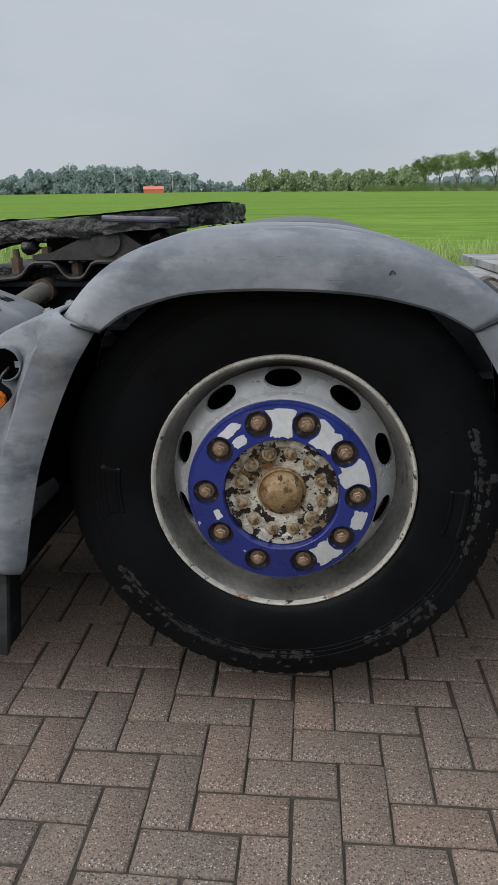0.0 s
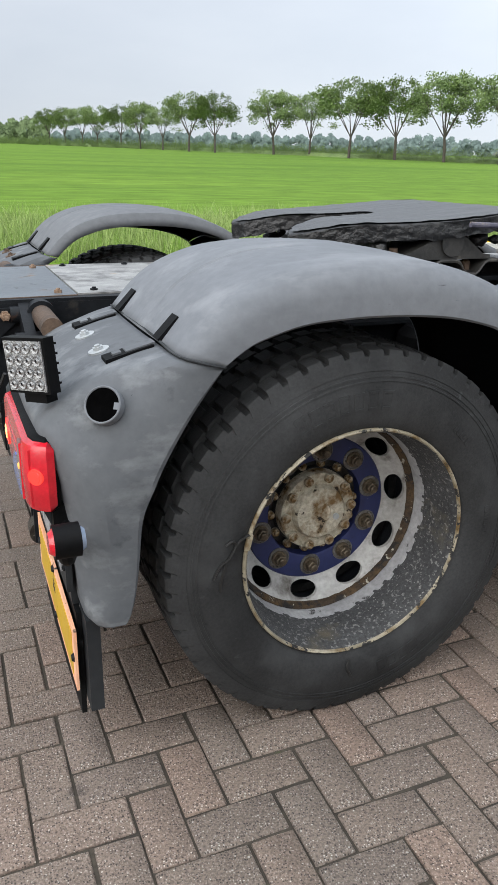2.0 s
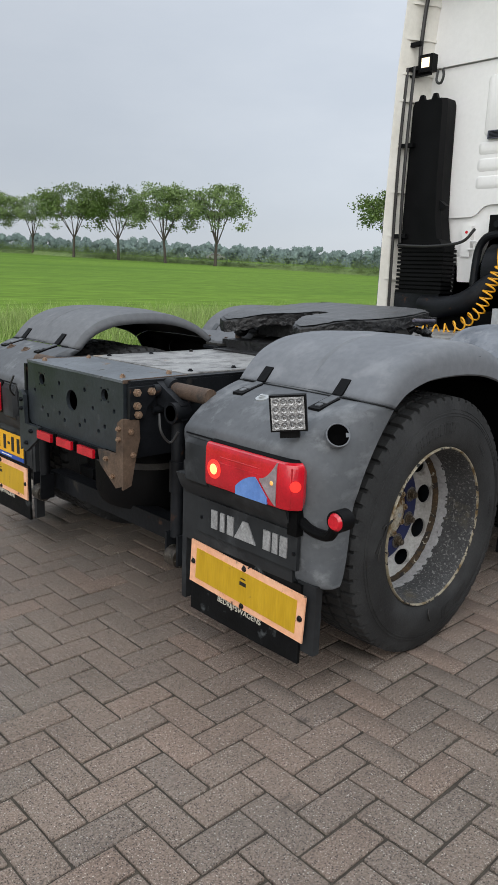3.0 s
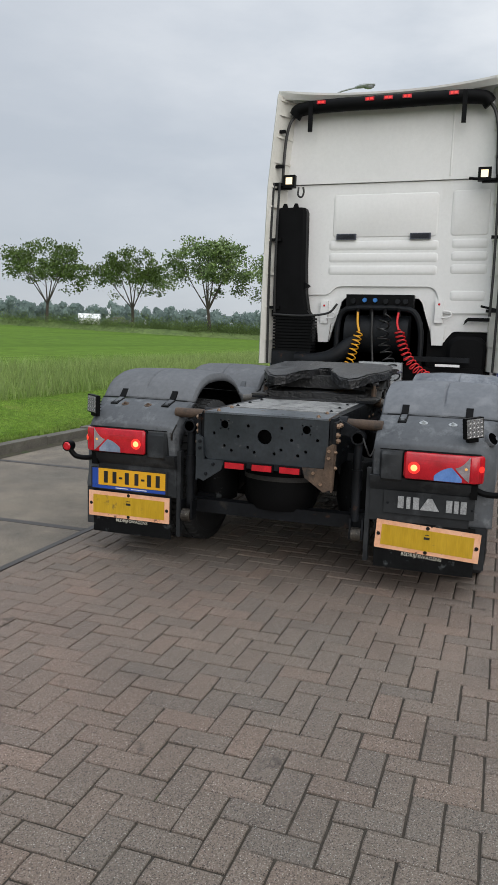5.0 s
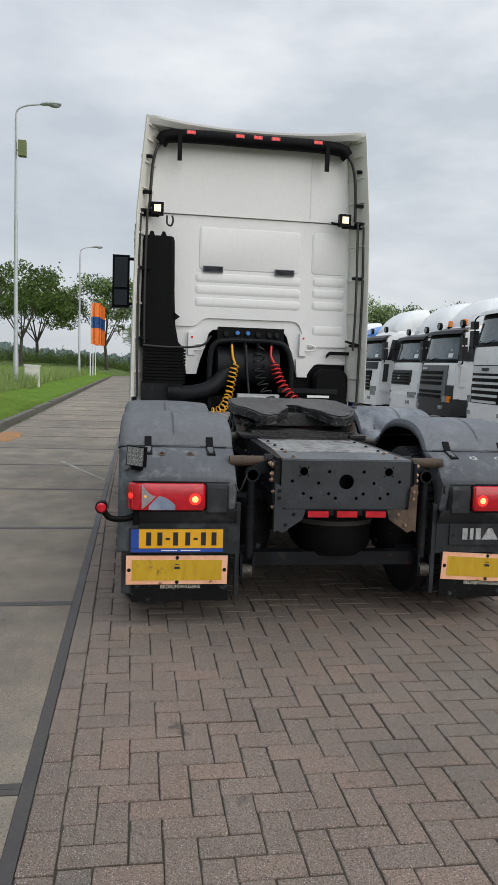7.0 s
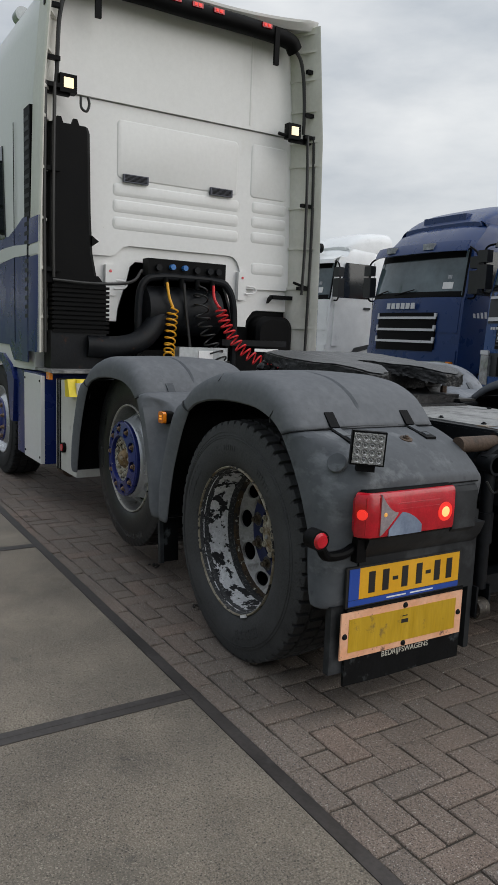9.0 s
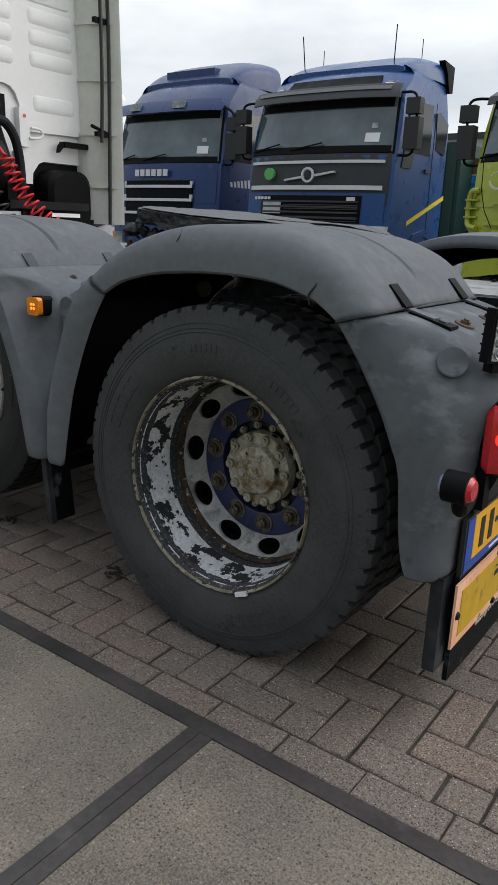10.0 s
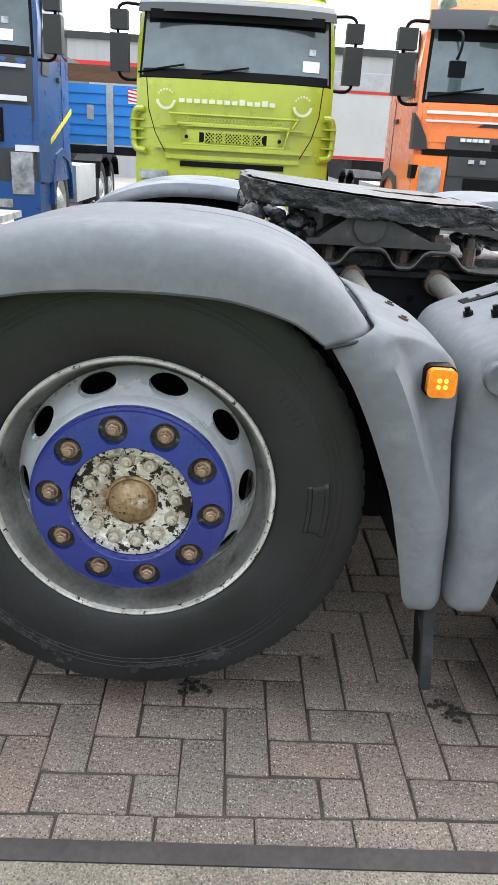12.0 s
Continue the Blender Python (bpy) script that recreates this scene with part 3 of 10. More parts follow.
M_YARD = mat("far_brick_paving", (0.20, 0.182, 0.168), (0.28, 0.255, 0.236), 0.85, scale=0.6, fine=7, fine_amt=0.2, bump=0.3, bump_scale=9)
M_KERB = mat("concrete_kerb", (0.075, 0.068, 0.055), (0.150, 0.138, 0.115), 0.85, scale=4, fine=60, bump=0.25, patches=[(6, 0.66, 0.06, (0.09, 0.09, 0.06), 0.9, None)])
M_STRIP = mat("black_joint_strip", (0.028, 0.0245, 0.023), (0.058, 0.050, 0.046), 0.55, scale=5, fine=60, bump=0.1, patches=[(7, 0.66, 0.05, (0.09, 0.085, 0.08), 0.8, None)])


def speckled(name, dark, light, dots, dot_scale, random_amt, island, stain=None):
    m = mat(name, dark, light, 0.85, scale=2.2, fine=160, fine_amt=0.6, bump=0.8, bump_scale=170, random_amt=random_amt, island=island,
            patches=[(1.1, 0.62, 0.10, stain, 0.8, None), (7.0, 0.68, 0.05, tuple(c * 0.72 for c in stain), 0.8, None), (0.45, 0.60, 0.10, tuple(c * 1.12 for c in light), 0.85, None)][:3 if "concrete" in name else 1] if stain else [])
    nt = m.node_tree
    b = nt.nodes["Principled BSDF"]
    old = b.inputs["Base Color"].links[0].from_socket
    tc = nt.nodes.new("ShaderNodeTexCoord")
    for sc, thr, colour in dots:
        vo = nt.nodes.new("ShaderNodeTexVoronoi")
        vo.inputs["Scale"].default_value = sc
        nt.links.new(tc.outputs["Object"], vo.inputs["Vector"])
        f = ramp(nt, vo.outputs["Distance"], [(thr - 0.05, 1.0), (thr + 0.05, 0.0)])
        pick = nt.nodes.new("ShaderNodeSeparateColor")
        nt.links.new(vo.outputs["Color"], pick.inputs[0])
        f = mixc(nt, 1.0, f, ramp(nt, pick.outputs[0], [(0.58, 0.0), (0.60, 1.0)]), "MULTIPLY")
        old = mixc(nt, f, old, colour)
    if not random_amt:
        # burnt reddish and grey bricks mixed, in drifts
        src = nt.nodes.new("ShaderNodeNewGeometry").outputs["Random Per Island"] if island else nt.nodes.new("ShaderNodeObjectInfo").outputs["Random"]
        old = mixc(nt, 1.0, old, ramp(nt, src, [(0.0, (0.90, 0.92, 0.93)), (0.35, (0.99, 0.99, 0.98)), (0.8, (1.04, 1.01, 0.99)), (1.0, (1.12, 1.04, 1.0))]), "MULTIPLY")
        geo = nt.nodes.new("ShaderNodeNewGeometry").outputs["Position"]
        drift = nt.nodes.new("ShaderNodeTexNoise")
        drift.inputs["Scale"].default_value, drift.inputs["Detail"].default_value = 0.45, 3
        nt.links.new(geo, drift.inputs["Vector"])
        old = mixc(nt, 1.0, old, ramp(nt, drift.outputs["Fac"], [(0.35, (0.93, 0.96, 0.95)), (0.65, (1.08, 1.02, 1.0))]), "MULTIPLY")
        spots = nt.nodes.new("ShaderNodeTexNoise")
        spots.inputs["Scale"].default_value, spots.inputs["Detail"].default_value = 4.5, 5
        nt.links.new(geo, spots.inputs["Vector"])
        old = mixc(nt, ramp(nt, spots.outputs["Fac"], [(0.69, 0.0), (0.73, 0.55)]), old, (0.035, 0.03, 0.026))
    else:
        # tyre-worn drifts and rain stains on the concrete
        geo = nt.nodes.new("ShaderNodeNewGeometry").outputs["Position"]
        for size, lo, hi, a, c in ((0.55, 0.36, 0.66, (0.90, 0.90, 0.91), (1.26, 1.23, 1.18)), (3.2, 0.38, 0.64, (0.86, 0.86, 0.86), (1.10, 1.09, 1.07)), (6.0, 0.62, 0.74, (1.0, 1.0, 1.0), (0.80, 0.78, 0.75))):
            drift = nt.nodes.new("ShaderNodeTexNoise")
            drift.inputs["Scale"].default_value, drift.inputs["Detail"].default_value = size, 5
            nt.links.new(geo, drift.inputs["Vector"])
            old = mixc(nt, 1.0, old, ramp(nt, drift.outputs["Fac"], [(lo, a), (hi, c)]), "MULTIPLY")
    nt.links.new(old, b.inputs["Base Color"])
    return m


DOTS = [(210, 0.36, (0.27, 0.23, 0.20)), (170, 0.34, (0.055, 0.045, 0.040)), (140, 0.24, (0.36, 0.33, 0.295)), (105, 0.17, (0.50, 0.47, 0.43)), (64, 0.11, (0.56, 0.54, 0.50)), (52, 0.09, (0.03, 0.026, 0.024))]
M_BRICK = speckled("exposed_grit_brick", (0.153, 0.122, 0.102), (0.230, 0.186, 0.156), DOTS, 0, 0.0, False, (0.120, 0.103, 0.090))
M_BRICKS = speckled("exposed_grit_bricks", (0.153, 0.122, 0.102), (0.230, 0.186, 0.156), DOTS, 0, 0.0, True, (0.120, 0.103, 0.090))
M_CONC = speckled("washed_concrete", (0.153, 0.132, 0.107), (0.236, 0.206, 0.168), [(170, 0.36, (0.26, 0.232, 0.192)), (150, 0.30, (0.10, 0.090, 0.074)), (130, 0.22, (0.28, 0.252, 0.21)), (95, 0.24, (0.27, 0.24, 0.195)), (84, 0.22, (0.070, 0.062, 0.050)), (48, 0.14, (0.33, 0.30, 0.25)), (60, 0.10, (0.06, 0.055, 0.047)), (24, 0.07, (0.03, 0.028, 0.025))], 0, 0.05, False, (0.115, 0.108, 0.094))


def grid_sheet(name, xs, ys, zf, material, kind_label, cat):
    verts = [(x, y, zf(x, y)) for y in ys for x in xs]
    n = len(xs)
    faces = [(j * n + i, j * n + i + 1, (j + 1) * n + i + 1, (j + 1) * n + i) for j in range(len(ys) - 1) for i in range(n - 1)]
    me = bpy.data.meshes.new(name)
    me.from_pydata(verts, [], faces)
    me.materials.append(material)
    ob = new(name, me)
    return tagged(ob, kind_label, cat, kind="structure")


# the land: one sheet from the verge to the horizon, and the yard on the other side
XS = [-2500, -900, -400, -200, -100, -50, -25, -12, 0, 12, 25, 40, 60, 80, 100, 140, 200, 400, 900, 2500]
YS = [4.19, 4.5, 5.0, 5.6, 6.4, 8, 12, 20, 35, 60, 90, 130, 180, 260, 400, 600, 1000, 1800]
field = grid_sheet("ground", XS, YS, lambda x, y: rise(x, y) - 0.03, M_FIELD, "wide green grass field rising gently to the horizon", "field")
yard = grid_sheet("road", XS, [-2500, -600, -100, -30, -12, -7.0, -6.2], lambda x, y: -0.012, M_YARD, "brown brick truck yard paving seen far off", "yard")
bed = grid_sheet("pavement_bed", [-60, -20, -6, 6, 20, 60, 250], [-6.2, -3, 0, 4.19], lambda x, y: -0.0075, M_BED, "dark sandy bed under the paving bricks", "paving bed")

grid_sheet("pavement", [14.6, 20, 40, 80, 150, 250], [-6.2, -3, 0, 1.494], lambda x, y: -0.003, M_YARD, "brown brick paving running on into the distance", "paving")
grid_sheet("pavement", [-60, -30, -15, -6.3], [-6.2, -3, 0, 1.494], lambda x, y: -0.003, M_YARD, "brown brick paving behind the truck", "paving")

# mown verge strip, laid on the bank
verge = grid_sheet("verge", [-40, -20, -8, 0, 6, 12, 18, 26, 34, 44, 60, 90, 140], [4.19, 4.4, 4.8, 5.2, 5.7], lambda x, y: rise(x, y) + 0.004 - (0.005 if y < 4.2 else 0), M_VERGE,
                   "short mown light green grass verge along the kerb", "grass")

# kerb stones
bm = bev(box(bmesh.new(), (0.003, 0, -0.02), (0.997, 0.16, 0.125)), 0.018, 2)
kerb_mesh = mesh_from(bm, "kerb_stone", M_KERB)
kerb = tagged(new("kerb"), "row of grey concrete kerb stones beside the lane", "kerb", kind="structure")
for i in range(-8, 70):
    k = new("kerb_stone", kerb_mesh)
    k.parent = kerb
    k.matrix_basis = pose(i, 4.03 + random.uniform(-0.008, 0.008), random.uniform(-0.016, 0.012), random.uniform(-2, 2), random.uniform(-0.6, 0.6), random.uniform(-0.6, 0.6))

# concrete lane slabs with black joint strips
lane = tagged(new("concrete_lane"), "washed concrete lane of large slabs with black joints", "lane", kind="structure")
JOINTS = [-2.28 - 2.06 * k for k in range(18, 0, -1)] + [-2.28, -0.265, 1.845] + [1.845 + 2.06 * k for k in range(1, 40)]
for a, b in zip(JOINTS, JOINTS[1:]):
    bm = bev(box(bmesh.new(), (a + 0.072, 1.545, -0.05), (b - 0.001, 4.03, 0.0)), 0.006, 1)
    part("slab", bm, M_CONC, lane)
    for u in (a, a + 0.0365):
        part("joint_strip", bev(box(bmesh.new(), (u, 1.545, -0.05), (u + 0.0345, 4.03, 0.003)), 0.006, 2), M_STRIP, lane)
bm = bev(box(bmesh.new(), (-40, 1.495, -0.05), (140, 1.543, 0.002)), 0.004, 1)
part("edge_strip", bm, M_STRIP, lane, "black strip between bricks and concrete")

# dirt and moss in the gutter, orange sand spilt on the lane, a faded white line
M_GUTTER = mat("mossy_gutter_dirt", (0.035, 0.030, 0.020), (0.075, 0.065, 0.040), 0.95, scale=3, fine=60, bump=0.5, patches=[(2.2, 0.58, 0.06, (0.05, 0.085, 0.018), 0.95, None)])
M_SAND = mat("orange_sand", (0.26, 0.13, 0.05), (0.38, 0.20, 0.085), 0.95, scale=3, fine=50, bump=0.3)
M_LINE = mat("worn_white_paint", (0.34, 0.33, 0.31), (0.46, 0.45, 0.43), 0.8, scale=5, fine=40, bump=0.1, patches=[(9, 0.52, 0.04, (0.20, 0.19, 0.16), 0.85, None)])


def flat_patch(name, pts, material, z=0.004):
    bm = bmesh.new()
    bm.faces.new([bm.verts.new((x, y, z)) for x, y in pts])
    return part(name, bm, material, lane)


edge = [(-10 + k * 0.4, 3.92 - 0.05 * noise.noise(Vector((k * 0.37, 2.0, 0))) - 0.03 * noise.noise(Vector((k * 1.9, 5.0, 0)))) for k in range(200)]
bm = bmesh.new()
loft(bm, [[(x, y, 0.003), (x, 4.035, 0.012)] for x, y in edge], closed=False, caps=False)
part("gutter_dirt", bm, M_GUTTER, lane, "dark mossy dirt along the kerb")
spill = [(9.9 + (1.1 + 0.35 * noise.noise(Vector((math.cos(a) * 2, math.sin(a) * 2, 1)))) * math.cos(a), 3.68 + (0.26 + 0.10 * noise.noise(Vector((math.cos(a) * 3, math.sin(a) * 3, 4)))) * math.sin(a)) for a in (k * math.pi / 24 for k in range(48))]
flat_patch("sand_spill", spill, M_SAND, 0.005)
flat_patch("faded_line", [(4.62, 1.56), (6.40, 2.30), (6.42, 2.25), (4.66, 1.56)], M_LINE)

# clods of wet dirt on the bricks
M_CLOD = mat("wet_dark_dirt", (0.012, 0.010, 0.008), (0.030, 0.024, 0.018), 0.6, scale=30, fine=120, bump=0.5)
rg = random.Random(77)
for cx, cy, rad, n in ((1.205, 1.041, 0.035, 26), (0.534, 1.098, 0.030, 24), (0.575, 1.065, 0.02, 10)):
    bm = bmesh.new()
    for _ in range(n):
        a, d, r = rg.uniform(0, 6.28), rad * rg.random() ** 0.7, rg.uniform(0.003, 0.009)
        bmesh.ops.create_icosphere(bm, subdivisions=1, radius=r, matrix=Matrix.Translation((cx + d * math.cos(a) * 1.3, cy + d * math.sin(a), 0.001 + r * 0.2)) @ Matrix.Diagonal((1.2, 1, 0.55, 1)))
    clod = part("dirt_clod", wobble(bm, 0.001, 90), M_CLOD)
    tagged(clod, "small clod of dark dirt lying on the bricks", "dirt", kind="stuff")

# ---- the truck tractor: wheels ----
truck = thing("truck_tractor", "white three-axle truck tractor with grey mudguards on brick paving", "truck")
R_TYRE, R_RIM = 0.497, 0.305


def tyre_profile(outer, width, full=0.0):
    mid = outer - width / 2
    half = [(0.302, outer - 0.024), (0.312, outer - 0.014), (0.330, outer - 0.006), (0.352, outer - 0.001), (0.372, outer + 0.001), (0.390, outer + 0.001), (0.410, outer - 0.001),
            (0.4245, outer - 0.004), (0.4250, outer - 0.0022), (0.4280, outer - 0.0030), (0.4285, outer - 0.0050), (0.4345, outer - 0.0065), (0.4350, outer - 0.0048), (0.4385, outer - 0.0058), (0.4390, outer - 0.0080),
            (0.4480, outer - 0.0105), (0.4485, outer - 0.0088), (0.4550, outer - 0.0110), (0.468, outer - 0.0140), (0.487, outer - 0.0200), (0.4935, outer - 0.0260), (0.4955, outer - 0.072), (0.481, outer - 0.074),
            (0.481, outer - 0.084), (R_TYRE, outer - 0.086), (R_TYRE + 0.001, mid + 0.006), (0.483, mid + 0.004)]
    half = [(r + full * 0.10 * max(0.0, r - 0.42), y + full * (0.55 * (outer - y) if 0.40 < r < 0.494 and y > outer - 0.03 else 0.0)) for r, y in half]
    return half, mid


def tyre_mesh(s, outer, width, material, lugs=58, deep=1.0, full=0.0):
    """A tyre with fine sidewall rings and slotted tread blocks."""
    half, mid = tyre_profile(outer, width, full)
    h = len(half)
    prof = half + [(r, 2 * mid - y) for r, y in reversed(half)]
    m = len(prof)
    bm = bmesh.new()
    rings = []
    for k in range(lugs):
        for q, fr in enumerate((0.0, 0.05, 0.27, 0.32)):
            ring = []
            for i, (r, y) in enumerate(prof):
                c = min(i, m - 1 - i)
                sink, off = 0.0, 0.0
                if 19 <= c <= 21:
                    sink, off = (0.013 if q in (1, 2) else 0.0), (0.012 if i < h else -0.03)
                    if c == 19:
                        sink *= 0.5
                elif c >= 24:
                    sink, off = (0.010 if q in (1, 2) else 0.0), (0.05 if i < h else 0.02)
                sink *= deep
                a = (k + fr) * 2 * math.pi / lugs + off
                ring.append(bm.verts.new(((r - sink) * math.sin(a), s * y, (r - sink) * math.cos(a))))
            rings.append(ring)
    n = len(rings)
    for k in range(n):
        a, b = rings[k], rings[(k + 1) % n]
        for i in range(m - 1):
            bm.faces.new((a[i], b[i], b[i + 1], a[i + 1]))
    return bm


def lettered(s, outer, parent, material, arcs):
    """Low raised bars on the sidewall where worn writing stands: (middle angle, radius, letters, height)."""
    bm = bmesh.new()
    half, _ = tyre_profile(outer, 0.3)
    rs, ys = [p[0] for p in half[:8]], [p[1] for p in half[:8]]
    for a0, r, n, h in arcs:
        step = h * 0.85 / r
        for k in range(n):
            a = radians(a0) + (k - (n - 1) / 2) * step
            w = step * 0.36
            t_ = 0.24 * w
            bars = [(-w, -w + t_, 0, 1), (w - t_, w, 0, 1), (-w + t_, w - t_, 0, 0.13), (-w + t_, w - t_, 0.87, 1)] if h > 0.03 else [(-w, w, 0, 1)]
            for b0, b1, v0, v1 in bars:
                ring = []
                for lift in (-0.003, 0.0019):
                    for bb, vv in ((b0, v0), (b1, v0), (b1, v1), (b0, v1)):
                        rr = r + (vv - 0.5) * h
                        ring.append(bm.verts.new((rr * math.sin(a + bb), s * (float(np.interp(rr, rs, ys)) + lift), rr * math.cos(a + bb))))
                for f in ((4, 5, 6, 7), (0, 1, 5, 4), (1, 2, 6, 5), (2, 3, 7, 6), (3, 0, 4, 7)):
                    bm.faces.new([ring[i] for i in f])
    return bm


def ragged_band(s, prof, n, seed, jag):
    """A skin of old paint round the dish: prof is (radius, y) from its torn edge inwards."""
    bm = bmesh.new()
    rings = []
    for k in range(n):
        a = 2 * math.pi * k / n
        e = jag * (noise.noise(Vector((math.cos(a) * 9, math.sin(a) * 9, seed))) + 0.7 * noise.noise(Vector((math.cos(a) * 30, math.sin(a) * 30, seed))))
        ring = []
        for i, (r, y) in enumerate(prof):
            yy = y + e if i == 0 else y
            ring.append(bm.verts.new((r * math.sin(a), s * yy, r * math.cos(a))))
        rings.append(ring)
    for k in range(n):
        a, b = rings[k], rings[(k + 1) % n]
        for i in range(len(prof) - 1):
            bm.faces.new((a[i], b[i], b[i + 1], a[i + 1]))
    return bm


def slotted_cone(bm, r0, y0, r1, y1, count, s, hole=(0.55, 0.62), thick=0.02, n=20, sub=1, turn=0.0):
    """A sloping ring with oval hand holes, each with a wall of its own depth."""
    for c in range(count):
        a0, half = turn + 2 * math.pi * c / count, math.pi / count

        def at(u, v, back=0.0):
            r, y, a = r0 + (r1 - r0) * (v + 1) / 2, y0 + (y1 - y0) * (v + 1) / 2, a0 + u * half
            return (r * math.sin(a), s * (y - back), r * math.cos(a))
        outer_ring, ov, ovb = [], [], []
        for k in range(n):
            t = 2 * math.pi * (k + 0.5) / n
            cu, cv = math.cos(t), math.sin(t)
            q = 1 / max(abs(cu), abs(cv))
            outer_ring.append(bm.verts.new(at(cu * q, cv * q)))
            ov.append(bm.verts.new(at(hole[0] * cu, hole[1] * cv)))
            ovb.append(bm.verts.new(at(hole[0] * cu, hole[1] * cv, thick)))
        for k in range(n):
            j = (k + 1) % n
            bm.faces.new((outer_ring[k], outer_ring[j], ov[j], ov[k]))
            bm.faces.new((ov[k], ov[j], ovb[j], ovb[k]))
    return bm


def nut_mesh(s, r, h, bolt, material, name, collar=True):
    bm = bmesh.new()
    prof = ([(r * 1.45, 0.0), (r * 1.42, h * 0.22), (r * 1.15, h * 0.25)] if collar else []) + [(r, h * 0.2), (r, h * 0.85), (r * 0.9, h)]
    spin(bm, prof, 18 if not collar else 6 * 3, s)
    disc(bm, r * 0.9, h, 18, s)
    spin(bm, [(bolt, h * 0.9), (bolt, h * 1.3), (bolt * 0.85, h * 1.38)], 12, s)
    disc(bm, bolt * 0.85, h * 1.38, 12, s)
    return mesh_from(bm, name, material, 25)


def hex_nut(s, r, h, bolt, material, name):
    bm = bmesh.new()
    spin(bm, [(r * 1.35, 0.0), (r * 1.30, h * 0.22), (r * 0.9, h * 0.25)], 18, s)
    spin(bm, [(r, h * 0.2), (r, h * 0.9), (r * 0.86, h)], 6, s)
    disc(bm, r * 0.86, h, 6, s)
    spin(bm, [(bolt, h * 0.9), (bolt, h * 1.32), (bolt * 0.8, h * 1.4)], 12, s)
    disc(bm, bolt * 0.8, h * 1.4, 12, s)
    return mesh_from(bm, name, material, 25)


def ring_of(name, me, parent, count, r, y, s, turn=0.0, label=""):
    for k in range(count):
        a = turn + 2 * math.pi * k / count
        ob = new(name, me)
        ob.parent = parent
        ob.location = (r * math.sin(a), s * y, r * math.cos(a))
        ob.rotation_euler = (0, a + k * 0.37, 0)
        tagged(ob, label)


def nut_seat_mesh(s, r):
    bm = spin(bmesh.new(), [(r, 0.0), (r - 0.0005, 0.004), (r - 0.003, 0.0045), (r - 0.0045, 0.001)], 28, s)
    disc(bm, r - 0.0045, 0.0012, 28, s)
    return mesh_from(bm, "nut_seat", M_SEAT_S)


